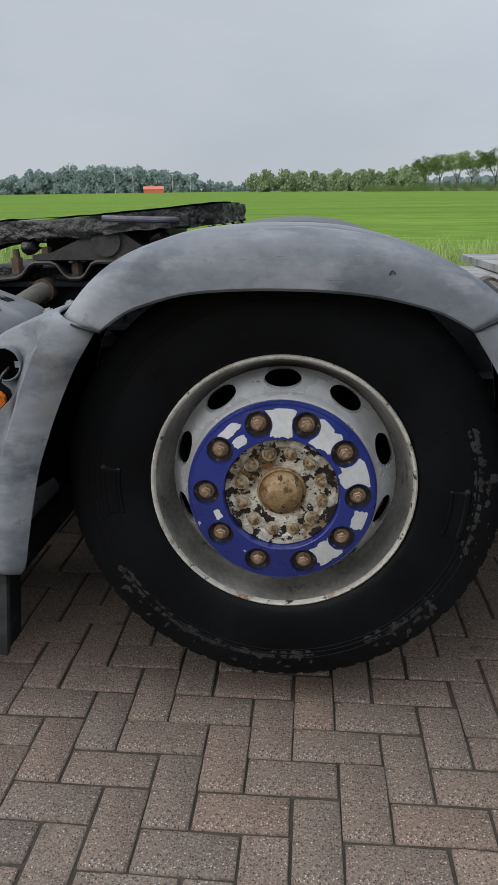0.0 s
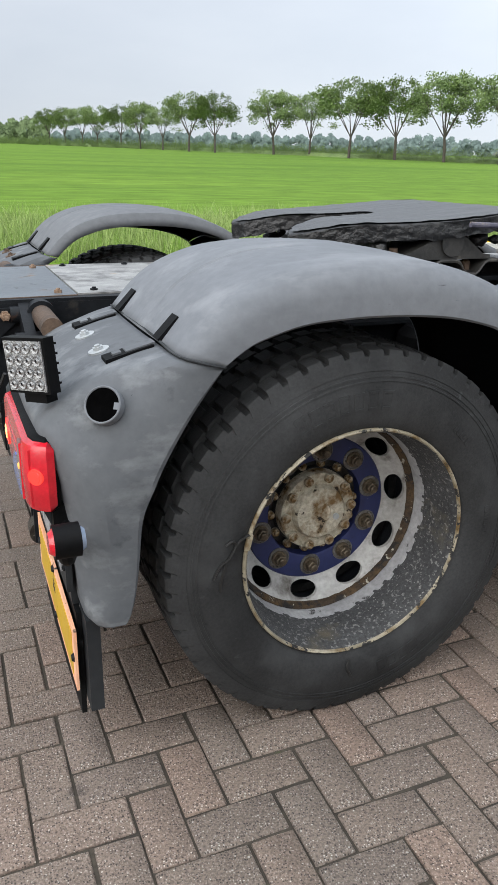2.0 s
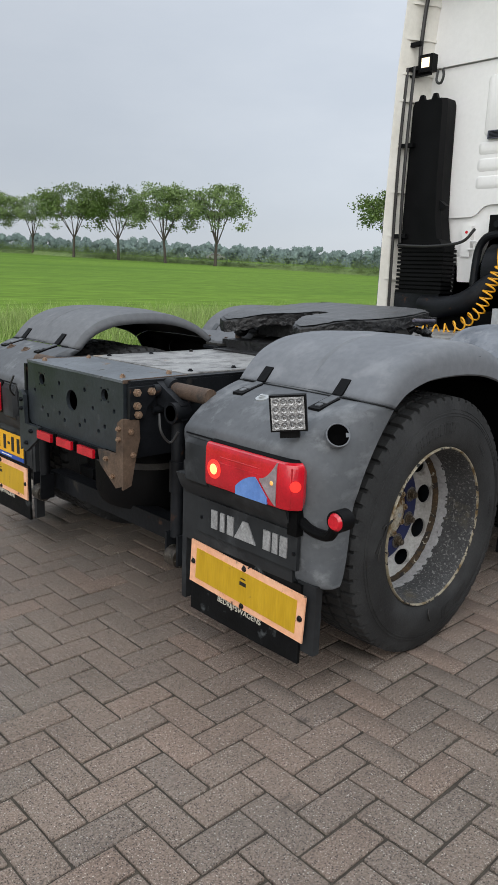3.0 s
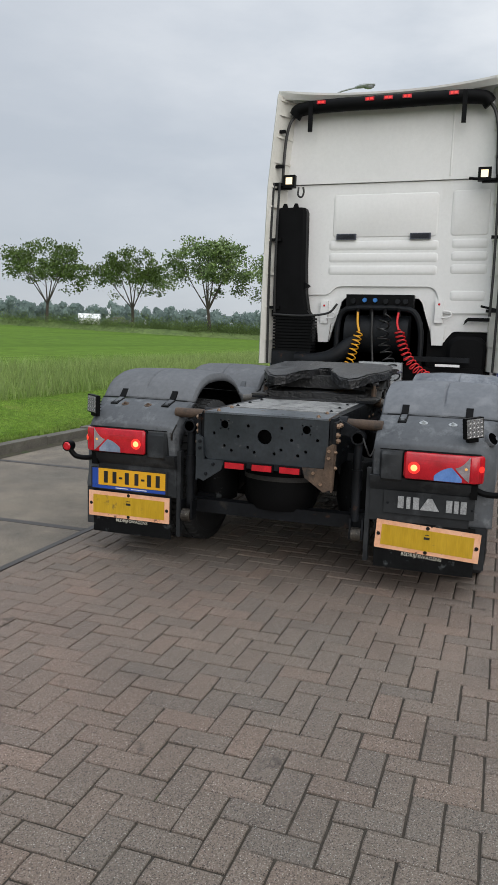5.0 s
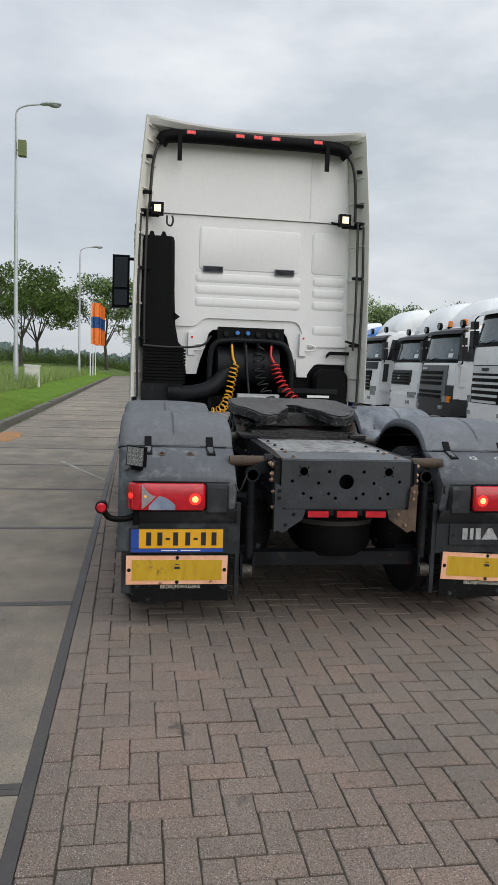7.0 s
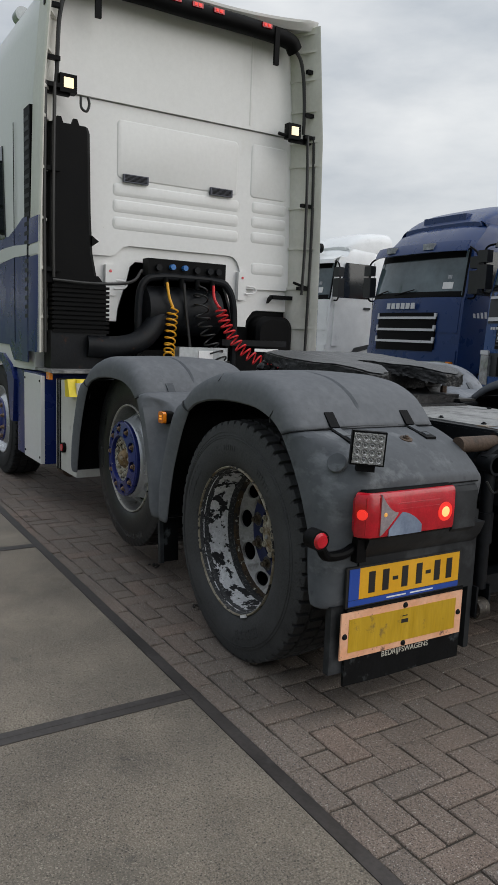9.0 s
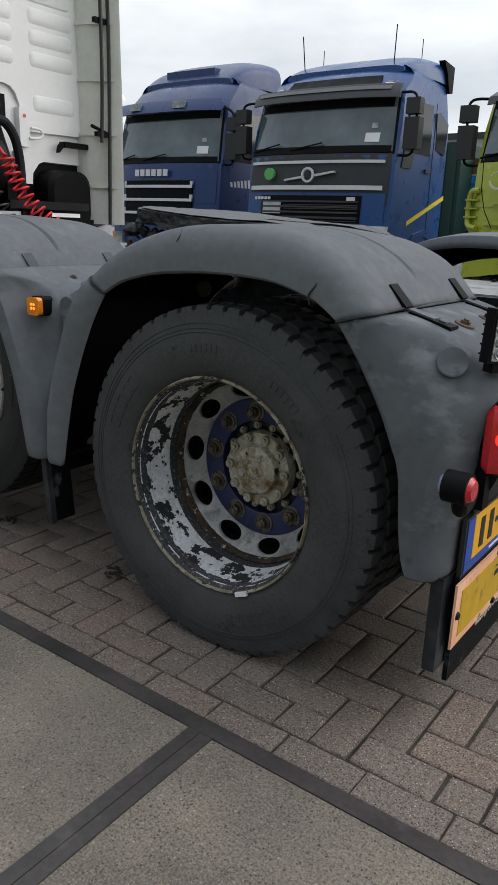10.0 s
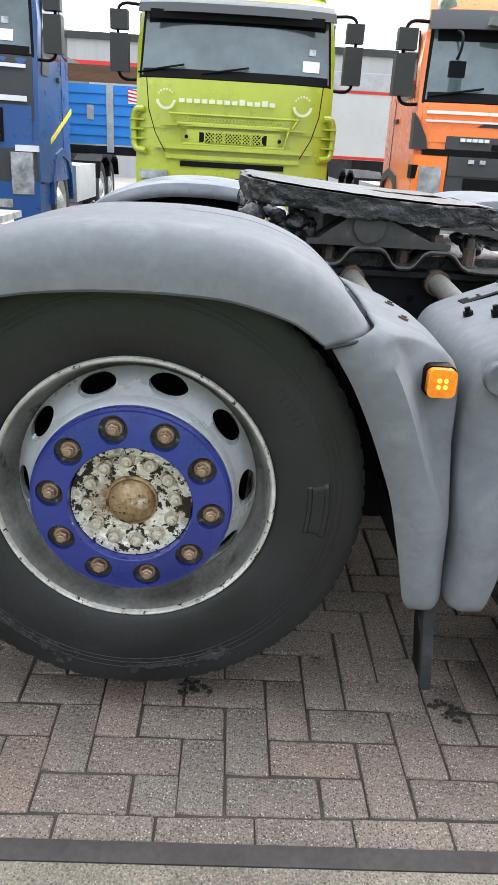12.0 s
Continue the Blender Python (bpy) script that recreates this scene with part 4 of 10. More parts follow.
def drive_wheel(s, x, z, turn):
    """Twin wheel: deep dish outside, a second tyre inboard."""
    w = part("wheel", spin(bmesh.new(), [(0.3060, 1.205), (0.3085, 1.226), (0.3075, 1.233), (0.3045, 1.2365), (0.3010, 1.235), (0.2990, 1.228)], 120, s), M_FLANGE_D, truck,
             "twin drive wheel with deep dished silver rim and blue hub ring", at=pose(x, 0, z, 0, turn, 0))
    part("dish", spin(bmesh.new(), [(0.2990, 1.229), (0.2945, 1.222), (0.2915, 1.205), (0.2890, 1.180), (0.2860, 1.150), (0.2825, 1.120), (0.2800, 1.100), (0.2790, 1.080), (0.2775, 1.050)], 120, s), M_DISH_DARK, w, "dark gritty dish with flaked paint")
    if s < 0:
        part("paint_skin", ragged_band(s, [(0.2808, 1.108), (0.2792, 1.095), (0.2782, 1.078), (0.2765, 1.050)], 360, 2.0, 0.0065), M_DISHPAINT, w, "torn edge of old white paint")
    else:
        part("paint_skin", ragged_band(s, [(0.2890, 1.190), (0.2868, 1.165), (0.2840, 1.140), (0.2812, 1.115), (0.2793, 1.098)], 360, 5.0, 0.010), M_DISH, w, "white paint flaking off in black patches")
        part("paint_skin", ragged_band(s, [(0.2965, 1.222), (0.2938, 1.217), (0.2920, 1.210)], 360, 8.0, 0.008), M_DISH, w)
    bm = spin(bmesh.new(), [(0.2780, 1.052), (0.2745, 1.0555), (0.2700, 1.0505), (0.2665, 1.0430), (0.2640, 1.0335)], 120, s)
    part("weld_bead", wobble(bm, 0.0022, 60), M_BEAD, w, "rusty weld bead")
    bm = slotted_cone(bmesh.new(), 0.2115, 0.988, 0.2655, 1.0345, 10, s, (0.56, 0.80), 0.010, turn=0.1, n=28)
    spin(bm, [(0.2115, 0.988), (0.204, 0.984), (0.195, 0.983)], 80, s)
    bmesh.ops.remove_doubles(bm, verts=bm.verts, dist=0.0004)
    part("disc", bm, M_DISCDIRTY, w, "silver disc with ten hand holes")
    bm = spin(bmesh.new(), [(0.2095, 0.982), (0.2110, 0.988), (0.2075, 0.9915), (0.150, 0.9915), (0.143, 0.988), (0.140, 0.95)], 80, s)
    part("hub_ring", bm, M_BLUE_DULL, w, "dark blue painted ring")
    # gap round the hub cap, its shade put into a black ring
    bm = bmesh.new()
    spin(bm, [(0.141, 0.958), (0.118, 0.958), (0.114, 0.970), (0.105, 0.972)], 48, s)
    part("drum_face", bm, M_GREASE, w, "dark ring in the gap round the hub cap")
    ring_of("stud", nut_mesh(s, 0.0115, 0.017, 0.007, M_HUB, "stud", False), w, 14, 0.127, 0.959, s, 0.1)
    bm = spin(bmesh.new(), [(0.1125, 0.962), (0.1125, 1.000), (0.1105, 1.004), (0.0790, 1.004), (0.0770, 1.006), (0.0745, 1.018), (0.0705, 1.0225), (0.0300, 1.0245), (0.0285, 1.0195), (0.0120, 1.0185), (0.0100, 1.0225)], 56, s)
    disc(bm, 0.010, 1.0225, 16, s)
    part("hub_cap", bm, M_HUB, w, "pale corroded hub cap with bolts")
    ring_of("cap_bolt", nut_mesh(s, 0.0135, 0.014, 0.0075, M_HUB, "cap_bolt", False), w, 10, 0.0990, 1.003, s, 0.2)
    part("plug", cyl(bmesh.new(), (0.045, s * 1.022, -0.012), (0.045, s * 1.029, -0.012), 0.009, 12), M_STEEL, w)
    ring_of("nut_seat", nut_seat_mesh(s, 0.0315), w, 10, 0.1705, 0.991, s, 0.0)
    ring_of("nut", hex_nut(s, 0.0165, 0.022, 0.011, M_NUT_D, "nut"), w, 10, 0.1705, 0.992, s, 0.0)
    rubber = M_TYRE if s < 0 else M_TYRE_GREY
    part("tyre", tyre_mesh(s, 1.245, 0.300, rubber), rubber, w, "dusty dark grey tyre with worn chunky tread")
    arcs = [(-14, 0.382, 7, 0.044), (42, 0.375, 5, 0.016), (150, 0.385, 6, 0.040), (85, 0.38, 8, 0.013)] if s < 0 else [(52, 0.382, 5, 0.042), (-3, 0.385, 6, 0.020), (-45, 0.375, 6, 0.022), (196, 0.38, 6, 0.036)]
    tagged(part("sidewall_lettering", lettered(s, 1.245, w, rubber, arcs), rubber, w), kind="stuff")
    part("inner_tyre", tyre_mesh(s, 0.905, 0.300, M_TYRE), M_TYRE, w, "inner twin tyre")
    bm = spin(bmesh.new(), [(0.302, 0.90), (0.285, 0.885), (0.275, 0.72), (0.28, 0.63), (0.302, 0.61)], 48, s)
    spin(bm, [(0.255, 0.97), (0.25, 0.90), (0.25, 0.60), (0.09, 0.55)], 48, s)
    part("brake_drum", bm, M_CHASSIS, w)
    bm = spin(bmesh.new(), [(0.302, 0.950), (0.286, 0.962), (0.272, 0.99), (0.266, 1.03)], 64, s)
    part("inner_barrel", bm, M_CHASSIS, w)
    if s < 0:
        for line in ([(0.312, -76), (0.335, -80), (0.350, -86), (0.372, -89), (0.388, -94)], [(0.338, -81), (0.352, -79), (0.366, -81)], [(0.356, -87), (0.368, -95), (0.372, -99)], [(0.330, 178), (0.352, 179), (0.378, 177)]):
            pts = [(r * math.sin(radians(b)), s * (1.2475 if r > 0.345 else 1.2425), r * math.cos(radians(b))) for r, b in line]
            part("crack", tube(bmesh.new(), bezier(pts, 10), 0.0034, 5), M_INK, w, "black crack in the sidewall")
    for ob in w.children:
        if ob.name.split(".")[0] in ("disc", "hub_ring", "drum_face", "stud", "hub_cap", "cap_bolt", "plug", "nut_seat", "nut", "weld_bead"):
            ob.location.y += s * 0.014
    a = radians(14 if s > 0 else -80)
    m = Matrix.Rotation(a, 4, "Y") @ Matrix.Translation((0, s * 1.238, -0.306 if s > 0 else 0.306))
    part("balance_weight", bev(box(bmesh.new(), (-0.02, -0.004, -0.006), (0.02, 0.004, 0.006), m), 0.002, 1), M_STICKER if s > 0 else M_FLANGE_D, w, "small clip-on balance weight")
    return w


def shoulder_scuffs(s, outer, a0, a1, seed):
    """A torn and rippled strip of rubber along the tyre's shoulder, between two angles."""
    bm = bmesh.new()
    n, rings = 150, []
    rows = [(0.418, -0.0040), (0.428, -0.0015), (0.440, -0.0020), (0.452, -0.0035), (0.464, -0.0050), (0.476, -0.0065), (0.487, -0.0085), (0.497, -0.0110), (0.503, -0.024)]
    for k in range(n + 1):
        u = k / n
        a = radians(a0 + (a1 - a0) * u)
        fade = min(1.0, 8 * u, 8 * (1 - u))
        ring = []
        for i, (r, y) in enumerate(rows):
            q = Vector((math.sin(a) * 20, math.cos(a) * 20, i * 0.9 + seed))
            h = 0.0032 * abs(noise.noise(q)) + 0.0014 * noise.noise(q * 2.3)
            rr = r + (0.014 * noise.noise(q * 0.6) if i == 0 else 0)
            ring.append(bm.verts.new((rr * math.sin(a), s * (outer + y - 0.004 + fade * (0.0022 + h) * (0.2 if i in (0, 8) else 1)), rr * math.cos(a))))
        rings.append(ring)
    for a, b in zip(rings, rings[1:]):
        for i in range(len(rows) - 1):
            bm.faces.new((a[i], b[i], b[i + 1], a[i + 1]))
    return bm


def sidewall_block(s, outer, mid, half, r0, r1, lift):
    """A raised pad on the sidewall: its outline is an arc piece with a sunk middle."""
    bm = bmesh.new()
    rings = []
    for k in range(13):
        a = radians(mid + half * (k / 6 - 1))
        e = 0 if k in (0, 12) else 1
        rings.append([((r * math.sin(a)), s * (outer + d * e - 0.004 * (1 - e)), r * math.cos(a)) for r, d in
                      ((r0, -0.004), (r0 + 0.003, lift), (r0 + 0.010, lift), (r0 + 0.013, lift * 0.35), (r1 - 0.013, lift * 0.30), (r1 - 0.010, lift), (r1 - 0.003, lift), (r1, -0.006))])
    return loft(bm, rings, closed=False)


def paint_chip(s, ang, r0, ha, hr, seed):
    """A ragged thin flake-off patch on the domed blue ring, a hair proud of it; it keeps clear of the nut openings."""
    bm = bmesh.new()
    rings = []
    for f in (0.0, 0.35, 0.7, 1.0):
        ring = []
        for k in range(40):
            t = 2 * math.pi * k / 40
            q = 0.86 + 0.34 * noise.noise(Vector((math.cos(t) * 1.4, math.sin(t) * 1.4, seed))) + 0.14 * noise.noise(Vector((math.cos(t) * 6, math.sin(t) * 6, seed)))
            c, n = math.cos(t), math.sin(t)
            box_ = 1.0 / max(abs(c), abs(n)) ** 0.6
            r = min(0.199, max(0.134, r0 + hr * f * q * n * box_))
            a = ang + ha * f * q * c * box_
            nut = 0.15 + round((a - 0.15) / (math.pi / 5)) * math.pi / 5
            du, dv = r * math.sin(a) - 0.1705 * math.sin(nut), r * math.cos(a) - 0.1705 * math.cos(nut)
            gap = math.hypot(du, dv)
            if gap < 0.0318:
                u, v = 0.1705 * math.sin(nut) + du * 0.0318 / gap, 0.1705 * math.cos(nut) + dv * 0.0318 / gap
                r, a = min(0.199, max(0.134, math.hypot(u, v))), math.atan2(u, v)
            ring.append(bm.verts.new((r * math.sin(a), s * (1.2010 - 0.011 * ((r - 0.1325) / 0.0675) ** 1.4), r * math.cos(a))))
        rings.append(ring)
    for a, b in zip(rings[1:], rings[2:]):
        for i in range(40):
            bm.faces.new((a[i], a[(i + 1) % 40], b[(i + 1) % 40], b[i]))
    bmesh.ops.delete(bm, geom=rings[0], context="VERTS")
    bm.faces.new(rings[1])
    return bm


def tag_wheel(s, x, z, turn):
    """Single lifted wheel: the disc bulges outwards to a blue ring round the hub."""
    blue = M_BLUE if s > 0 else M_BLUE_CHIP
    w = part("wheel", spin(bmesh.new(), [(0.3055, 1.105), (0.3080, 1.142), (0.3065, 1.149), (0.3035, 1.151), (0.3000, 1.149), (0.2965, 1.140)], 96, s), M_FLANGE, truck,
             "raised single wheel with silver rim and blue ring round a rusty hub", at=pose(x, 0, z, 0, turn, 0))
    part("barrel", spin(bmesh.new(), [(0.2968, 1.141), (0.291, 1.128), (0.287, 1.105), (0.283, 1.078), (0.274, 1.062), (0.266, 1.056), (0.260, 1.06)], 96, s), M_BARREL, w, "dull silver rim barrel")
    bm = slotted_cone(bmesh.new(), 0.2235, 1.135, 0.2670, 1.066, 10, s, (0.56, 0.86), 0.028, turn=-0.18 if s < 0 else 0.29)
    spin(bm, [(0.2235, 1.135), (0.219, 1.150), (0.214, 1.162), (0.206, 1.170), (0.196, 1.172)], 80, s)
    bmesh.ops.remove_doubles(bm, verts=bm.verts, dist=0.0004)
    part("disc", bm, M_RIM, w, "silver disc with hand holes")
    # blue ring: a domed plate with ten round openings, and a rolled outer lip
    circle = [(0.2050 * math.cos(2 * math.pi * k / 96), 0.2050 * math.sin(2 * math.pi * k / 96)) for k in range(96)]
    cups = [(0.1705 * math.sin(0.15 + k * math.pi / 5), 0.1705 * math.cos(0.15 + k * math.pi / 5), 0.0300) for k in range(10)]
    bm = holed(circle, [(0.0, 0.0, 0.1325)] + cups, "y", 0.0, 1.0, 40)
    for v in bm.verts:
        r = math.hypot(v.co.x, v.co.z)
        v.co.y = s * (1.2005 - 0.011 * max(0.0, (r - 0.1325) / 0.0675) ** 1.4 - (0.016 if v.co.y < 0.5 else 0.0))
    spin(bm, [(0.212, 1.164), (0.2145, 1.172), (0.2135, 1.182), (0.209, 1.187), (0.2035, 1.186), (0.199, 1.1888)], 96, s)
    spin(bm, [(0.1335, 1.2004), (0.1310, 1.1985), (0.1295, 1.178)], 96, s)
    part("hub_ring", bm, blue, w, "glossy blue ring" if s > 0 else "blue ring with large chips down to silver")
    if s < 0:
        for k, (ang, r, ha, hr) in enumerate(((0, 0.168, 13, 0.036), (36, 0.168, 13, 0.036), (72, 0.170, 13, 0.034), (108, 0.184, 9, 0.018), (143, 0.172, 13, 0.034), (-37, 0.186, 11, 0.012), (-36, 0.154, 7, 0.012), (-109, 0.152, 5, 0.010))):
            part("bare_patch", paint_chip(s, radians(ang - turn), r, radians(ha), hr, 7.3 * k), M_BARE, w, "patch flaked down to silver")
    bm = spin(bmesh.new(), [(0.0315, 0.010), (0.0312, 0.0), (0.022, -0.0005), (0.021, 0.002)], 28, s)
    disc(bm, 0.021, 0.002, 28, s)
    ring_of("nut_seat", mesh_from(bm, "nut_seat", M_SEAT), w, 10, 0.1705, 1.1790, s, 0.15)
    ring_of("nut", hex_nut(s, 0.0135, 0.017, 0.0085, M_NUT, "nut"), w, 10, 0.1705, 1.1800, s, 0.15)
    bm = spin(bmesh.new(), [(0.1300, 1.180), (0.128, 1.191), (0.122, 1.1915), (0.108, 1.190), (0.102, 1.184), (0.070, 1.183), (0.060, 1.181), (0.046, 1.180)], 64, s)
    part("hub_cap", bm, M_HUBRUST, w, "rust-stained hub cap with ring of bolts", at=Matrix.Translation((0, -s * 0.012, 0)))
    bm = spin(bmesh.new(), [(0.066, 1.181), (0.0645, 1.190), (0.060, 1.1925), (0.0565, 1.1905), (0.0545, 1.198), (0.049, 1.207), (0.036, 1.2150), (0.018, 1.2190), (0.004, 1.2200)], 48, s)
    disc(bm, 0.004, 1.2200, 12, s)
    part("hub_dome", wobble(bm, 0.0008, 60), M_DOME, w, "rust-brown dome in the middle of the hub", at=Matrix.Translation((0, -s * 0.016, 0)) @ Matrix.Diagonal((0.86, 1, 0.86, 1)))
    ring_of("cap_bolt", nut_mesh(s, 0.0120, 0.014, 0.006, M_HUB, "cap_bolt", True), w, 12, 0.094, 1.1725, s, 0.05)
    rubber = M_TYRE_WET if s < 0 else M_TYRE_DULL
    part("tyre", tyre_mesh(s, 1.158, 0.300, rubber, 64, 0.25, 1.0), rubber, w, "black dressed tyre with a scuffed edge")
    tagged(part("sidewall_lettering", lettered(s, 1.158, w, rubber, [(60, 0.388, 5, 0.02), (300, 0.39, 6, 0.02)]), rubber, w), kind="stuff")
    for mid in (98, 268):
        part("sidewall_block", sidewall_block(s, 1.158, mid - turn, 9.5, 0.374, 0.424, 0.0045), rubber, w)
    for k, (a0, a1) in enumerate(((66, 118), (122, 158), (160, 252)) if s < 0 else ((110, 170), (172, 215))):
        part("scuff", shoulder_scuffs(s, 1.158, a0 - turn, a1 - turn, 3.0 * k + s), M_SCUFF, w, "torn glossy strip of tyre shoulder")
    bm = spin(bmesh.new(), [(0.302, 1.10), (0.282, 1.06), (0.275, 0.95), (0.302, 0.86)], 48, s)
    spin(bm, [(0.25, 1.02), (0.245, 0.75), (0.09, 0.72)], 48, s)
    part("brake_drum", bm, M_CHASSIS, w)
    return w


for s in (-1, 1):
    drive_wheel(s, 0.0, 0.493, 3 if s < 0 else 8)
    tag_wheel(s, 1.35, 0.611, 10 if s < 0 else 3)

# ---- the truck tractor: mudguards and lights ----
# (t, edge x, edge z, top x, top z): the arch edge and the crown above it, measured from the axle
CROWN = [(0, -0.368, 0.985, -0.462, 1.012), (1, -0.330, 1.012, -0.405, 1.078), (2, -0.290, 1.032, -0.335, 1.130), (3, -0.195, 1.058, -0.235, 1.168), (4, -0.097, 1.066, -0.120, 1.184),
         (5, 0.0, 1.067, 0.0, 1.187), (6, 0.097, 1.063, 0.12, 1.180), (7, 0.195, 1.052, 0.234, 1.156), (8, 0.290, 1.030, 0.335, 1.118), (9, 0.335, 1.012, 0.40, 1.080), (10, 0.378, 0.988, 0.462, 1.032)]
LEG = [(0, 0.381, 0.985, 0.465, 1.028), (1, 0.396, 0.962, 0.520, 1.008), (2, 0.427, 0.914, 0.580, 0.985), (3, 0.455, 0.860, 0.622, 0.962), (4, 0.480, 0.806, 0.646, 0.930),
       (5, 0.502, 0.752, 0.656, 0.880), (6, 0.529, 0.680, 0.661, 0.780), (7, 0.552, 0.590, 0.666, 0.650), (8, 0.570, 0.510, 0.672, 0.522), (9, 0.583, 0.448, 0.676, 0.448), (10, 0.594, 0.428, 0.668, 0.428)]
TAIL = [(0, -0.371, 0.982, -0.465, 1.008), (1, -0.395, 0.950, -0.52, 0.995), (2, -0.432, 0.899, -0.590, 0.972), (3, -0.466, 0.845, -0.636, 0.950), (4, -0.499, 0.786, -0.676, 0.922),
        (5, -0.522, 0.735, -0.716, 0.888), (6, -0.548, 0.670, -0.735, 0.844), (7, -0.560, 0.560, -0.694, 0.66), (8, -0.570, 0.490, -0.680, 0.52), (9, -0.582, 0.445, -0.676, 0.450), (10, -0.592, 0.430, -0.664, 0.430)]


def shell(table, ax, s, mirror=False, inner=0.60, skew=0.0, steps=4, ridge=0.0, groove=0.0, widen=0.0, chamfer=False):
    """A mudguard section: each cross-section runs from the arch edge up the outer face, over the crown and in."""
    rings, last = [], table[-1][0]
    line = bezier([row[1:] for row in table], int(last * steps))
    for k in range(int(last * steps) + 1):
        ex, ez, tx, tz = line[k]
        tx += widen * max(0.0, min(1.0, (k / steps - 1) / 2, (8 - k / steps) / 2.5 if widen > 0 else 1.0))
        if mirror:
            ex, tx = -ex, -tx
        e, t = Vector((ex, 0, ez)), Vector((tx, 0, tz))
        up = (t - e)
        out = up.normalized() * 0.006
        if ridge:
            # a raised band of even width follows the arch, with a flat web outside it
            band = min(0.80, 0.100 / up.length)
            high = ridge * min(1.0, k / steps / 2, (last - k / steps) / 1.6)
            web = 0.080 * max(0.0, min(1.0, (1 - band * 1.12) / 0.34))
            face = [(1.252, 0.03), (1.257, 0.0), (1.2645, 0.05), (1.2665 + high, band * 0.42), (1.2665 + high * 0.7, band * 0.84), (1.2635 - high * 0.4 - web * 0.5, min(0.92, band * 1.08)),
                    (1.2610 - high * 0.3 - web * 0.80, min(0.93, band * 1.24)), (1.2600 - high * 0.3 - web, 0.945), (1.2440 - web, 0.985)]
        else:
            face = [(1.252, 0.03), (1.258, 0.0), (1.266, 0.05), (1.2665, 0.42), (1.262, 0.62), (1.250, 0.83), (1.226, 0.95), (1.21, 0.985), (1.20, 0.995)]
            if chamfer:
                # the corner between side and rear is cut away behind the lamps
                q = max(0.0, min(1.0, (k / steps - 0.6) / 1.6, (8.6 - k / steps) / 2.0))
                face = [(y - q * cut, f) for (y, f), cut in zip(face, (0, 0, 0, 0.003, 0.022, 0.045, 0.050, 0.048, 0.048))]
        ring = [(y, e + up * f) for y, f in face] + [(1.16 if ridge else 1.145 if chamfer else 1.19, t),
                (1.00, t + out * 0.9), (0.965, t + out), (0.955, t + out - out * 1.6 * (groove * max(0.0, min(1.0, (k / steps - 0.6) * 2, (4.6 - k / steps) * 2)))), (0.945, t + out), (0.80, t + out * 0.8), (inner + 0.04, t - out), (inner + 0.012, t - up * 0.10), (inner, t - up * 0.3), (inner, t - up * 0.55)]
        pts = []
        for y, p in ring:
            dx = -skew * max(0.0, (1.17 - y)) * min(1.0, k / steps / 4)
            pts.append((ax + p.x + dx, s * y, p.z))
        rings.append(pts)
    return loft(bmesh.new(), rings, closed=False, caps=False)


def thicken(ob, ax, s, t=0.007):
    """Gives a shell its wall, with a black inside."""
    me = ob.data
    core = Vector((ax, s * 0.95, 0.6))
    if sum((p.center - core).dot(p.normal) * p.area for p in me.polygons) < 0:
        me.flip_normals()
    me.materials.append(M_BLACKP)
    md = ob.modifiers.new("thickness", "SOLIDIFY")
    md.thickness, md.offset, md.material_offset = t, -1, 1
    return ob


def bolt(parent, p, r=0.011, h=0.012, axis=(0, 0, 1), material=None, name="bolt"):
    a = Vector(axis).normalized()
    p = Vector(p)
    bm = cyl(bmesh.new(), p, p + a * h, r, 6)
    cyl(bm, p + a * h * 0.9, p + a * h * 1.5, r * 0.55, 10)
    return part(name, bm, material or M_NUT, parent)


def strap(parent, ax, s, x, z, y, d, rise_, dark):
    """A hinge strap: one short leaf up the crown's edge, one in its dark pocket on the section below."""
    colour = M_BLACKP if dark else M_GUARD_REAR
    fall = 0.26 if dark else 0.40
    up = [(0.0, 0.001), (0.044 * d, rise_ * 0.75), (0.038 * d, rise_ * 0.75 + 0.006), (-0.008 * d, 0.007)]

    def leaf(a, b, lift, thick):
        return [(-a * d, -a * fall + lift), (-b * d, -b * fall + lift), (-b * d, -b * fall + lift + thick), (-a * d, -a * fall + lift + thick)]
    # the pocket is a plate on top, the slot's shade in its black
    for name, pts, half, m, lab in (("strap", up, 0.020, colour, "black rubber hinge strap" if dark else "grey plastic hinge strap"), ("strap_pocket", leaf(0.016, 0.120, -0.010, 0.0135), 0.024, M_BLACKP, "black plate drawn as the hinge strap's slot"),
                                    ("strap_tongue", leaf(0.012, 0.075, -0.004, 0.0105), 0.0165, M_GUARD_REAR, ""), ("strap_toggle", leaf(0.084, 0.102, -0.004, 0.0115), 0.010, M_GUARD_REAR, "")):
        bm = bev(prism(bmesh.new(), [(ax + x + a, z + b) for a, b in pts], "y", s * y - half, s * y + half), 0.002, 1)
        part(name, bm, m, parent, lab)


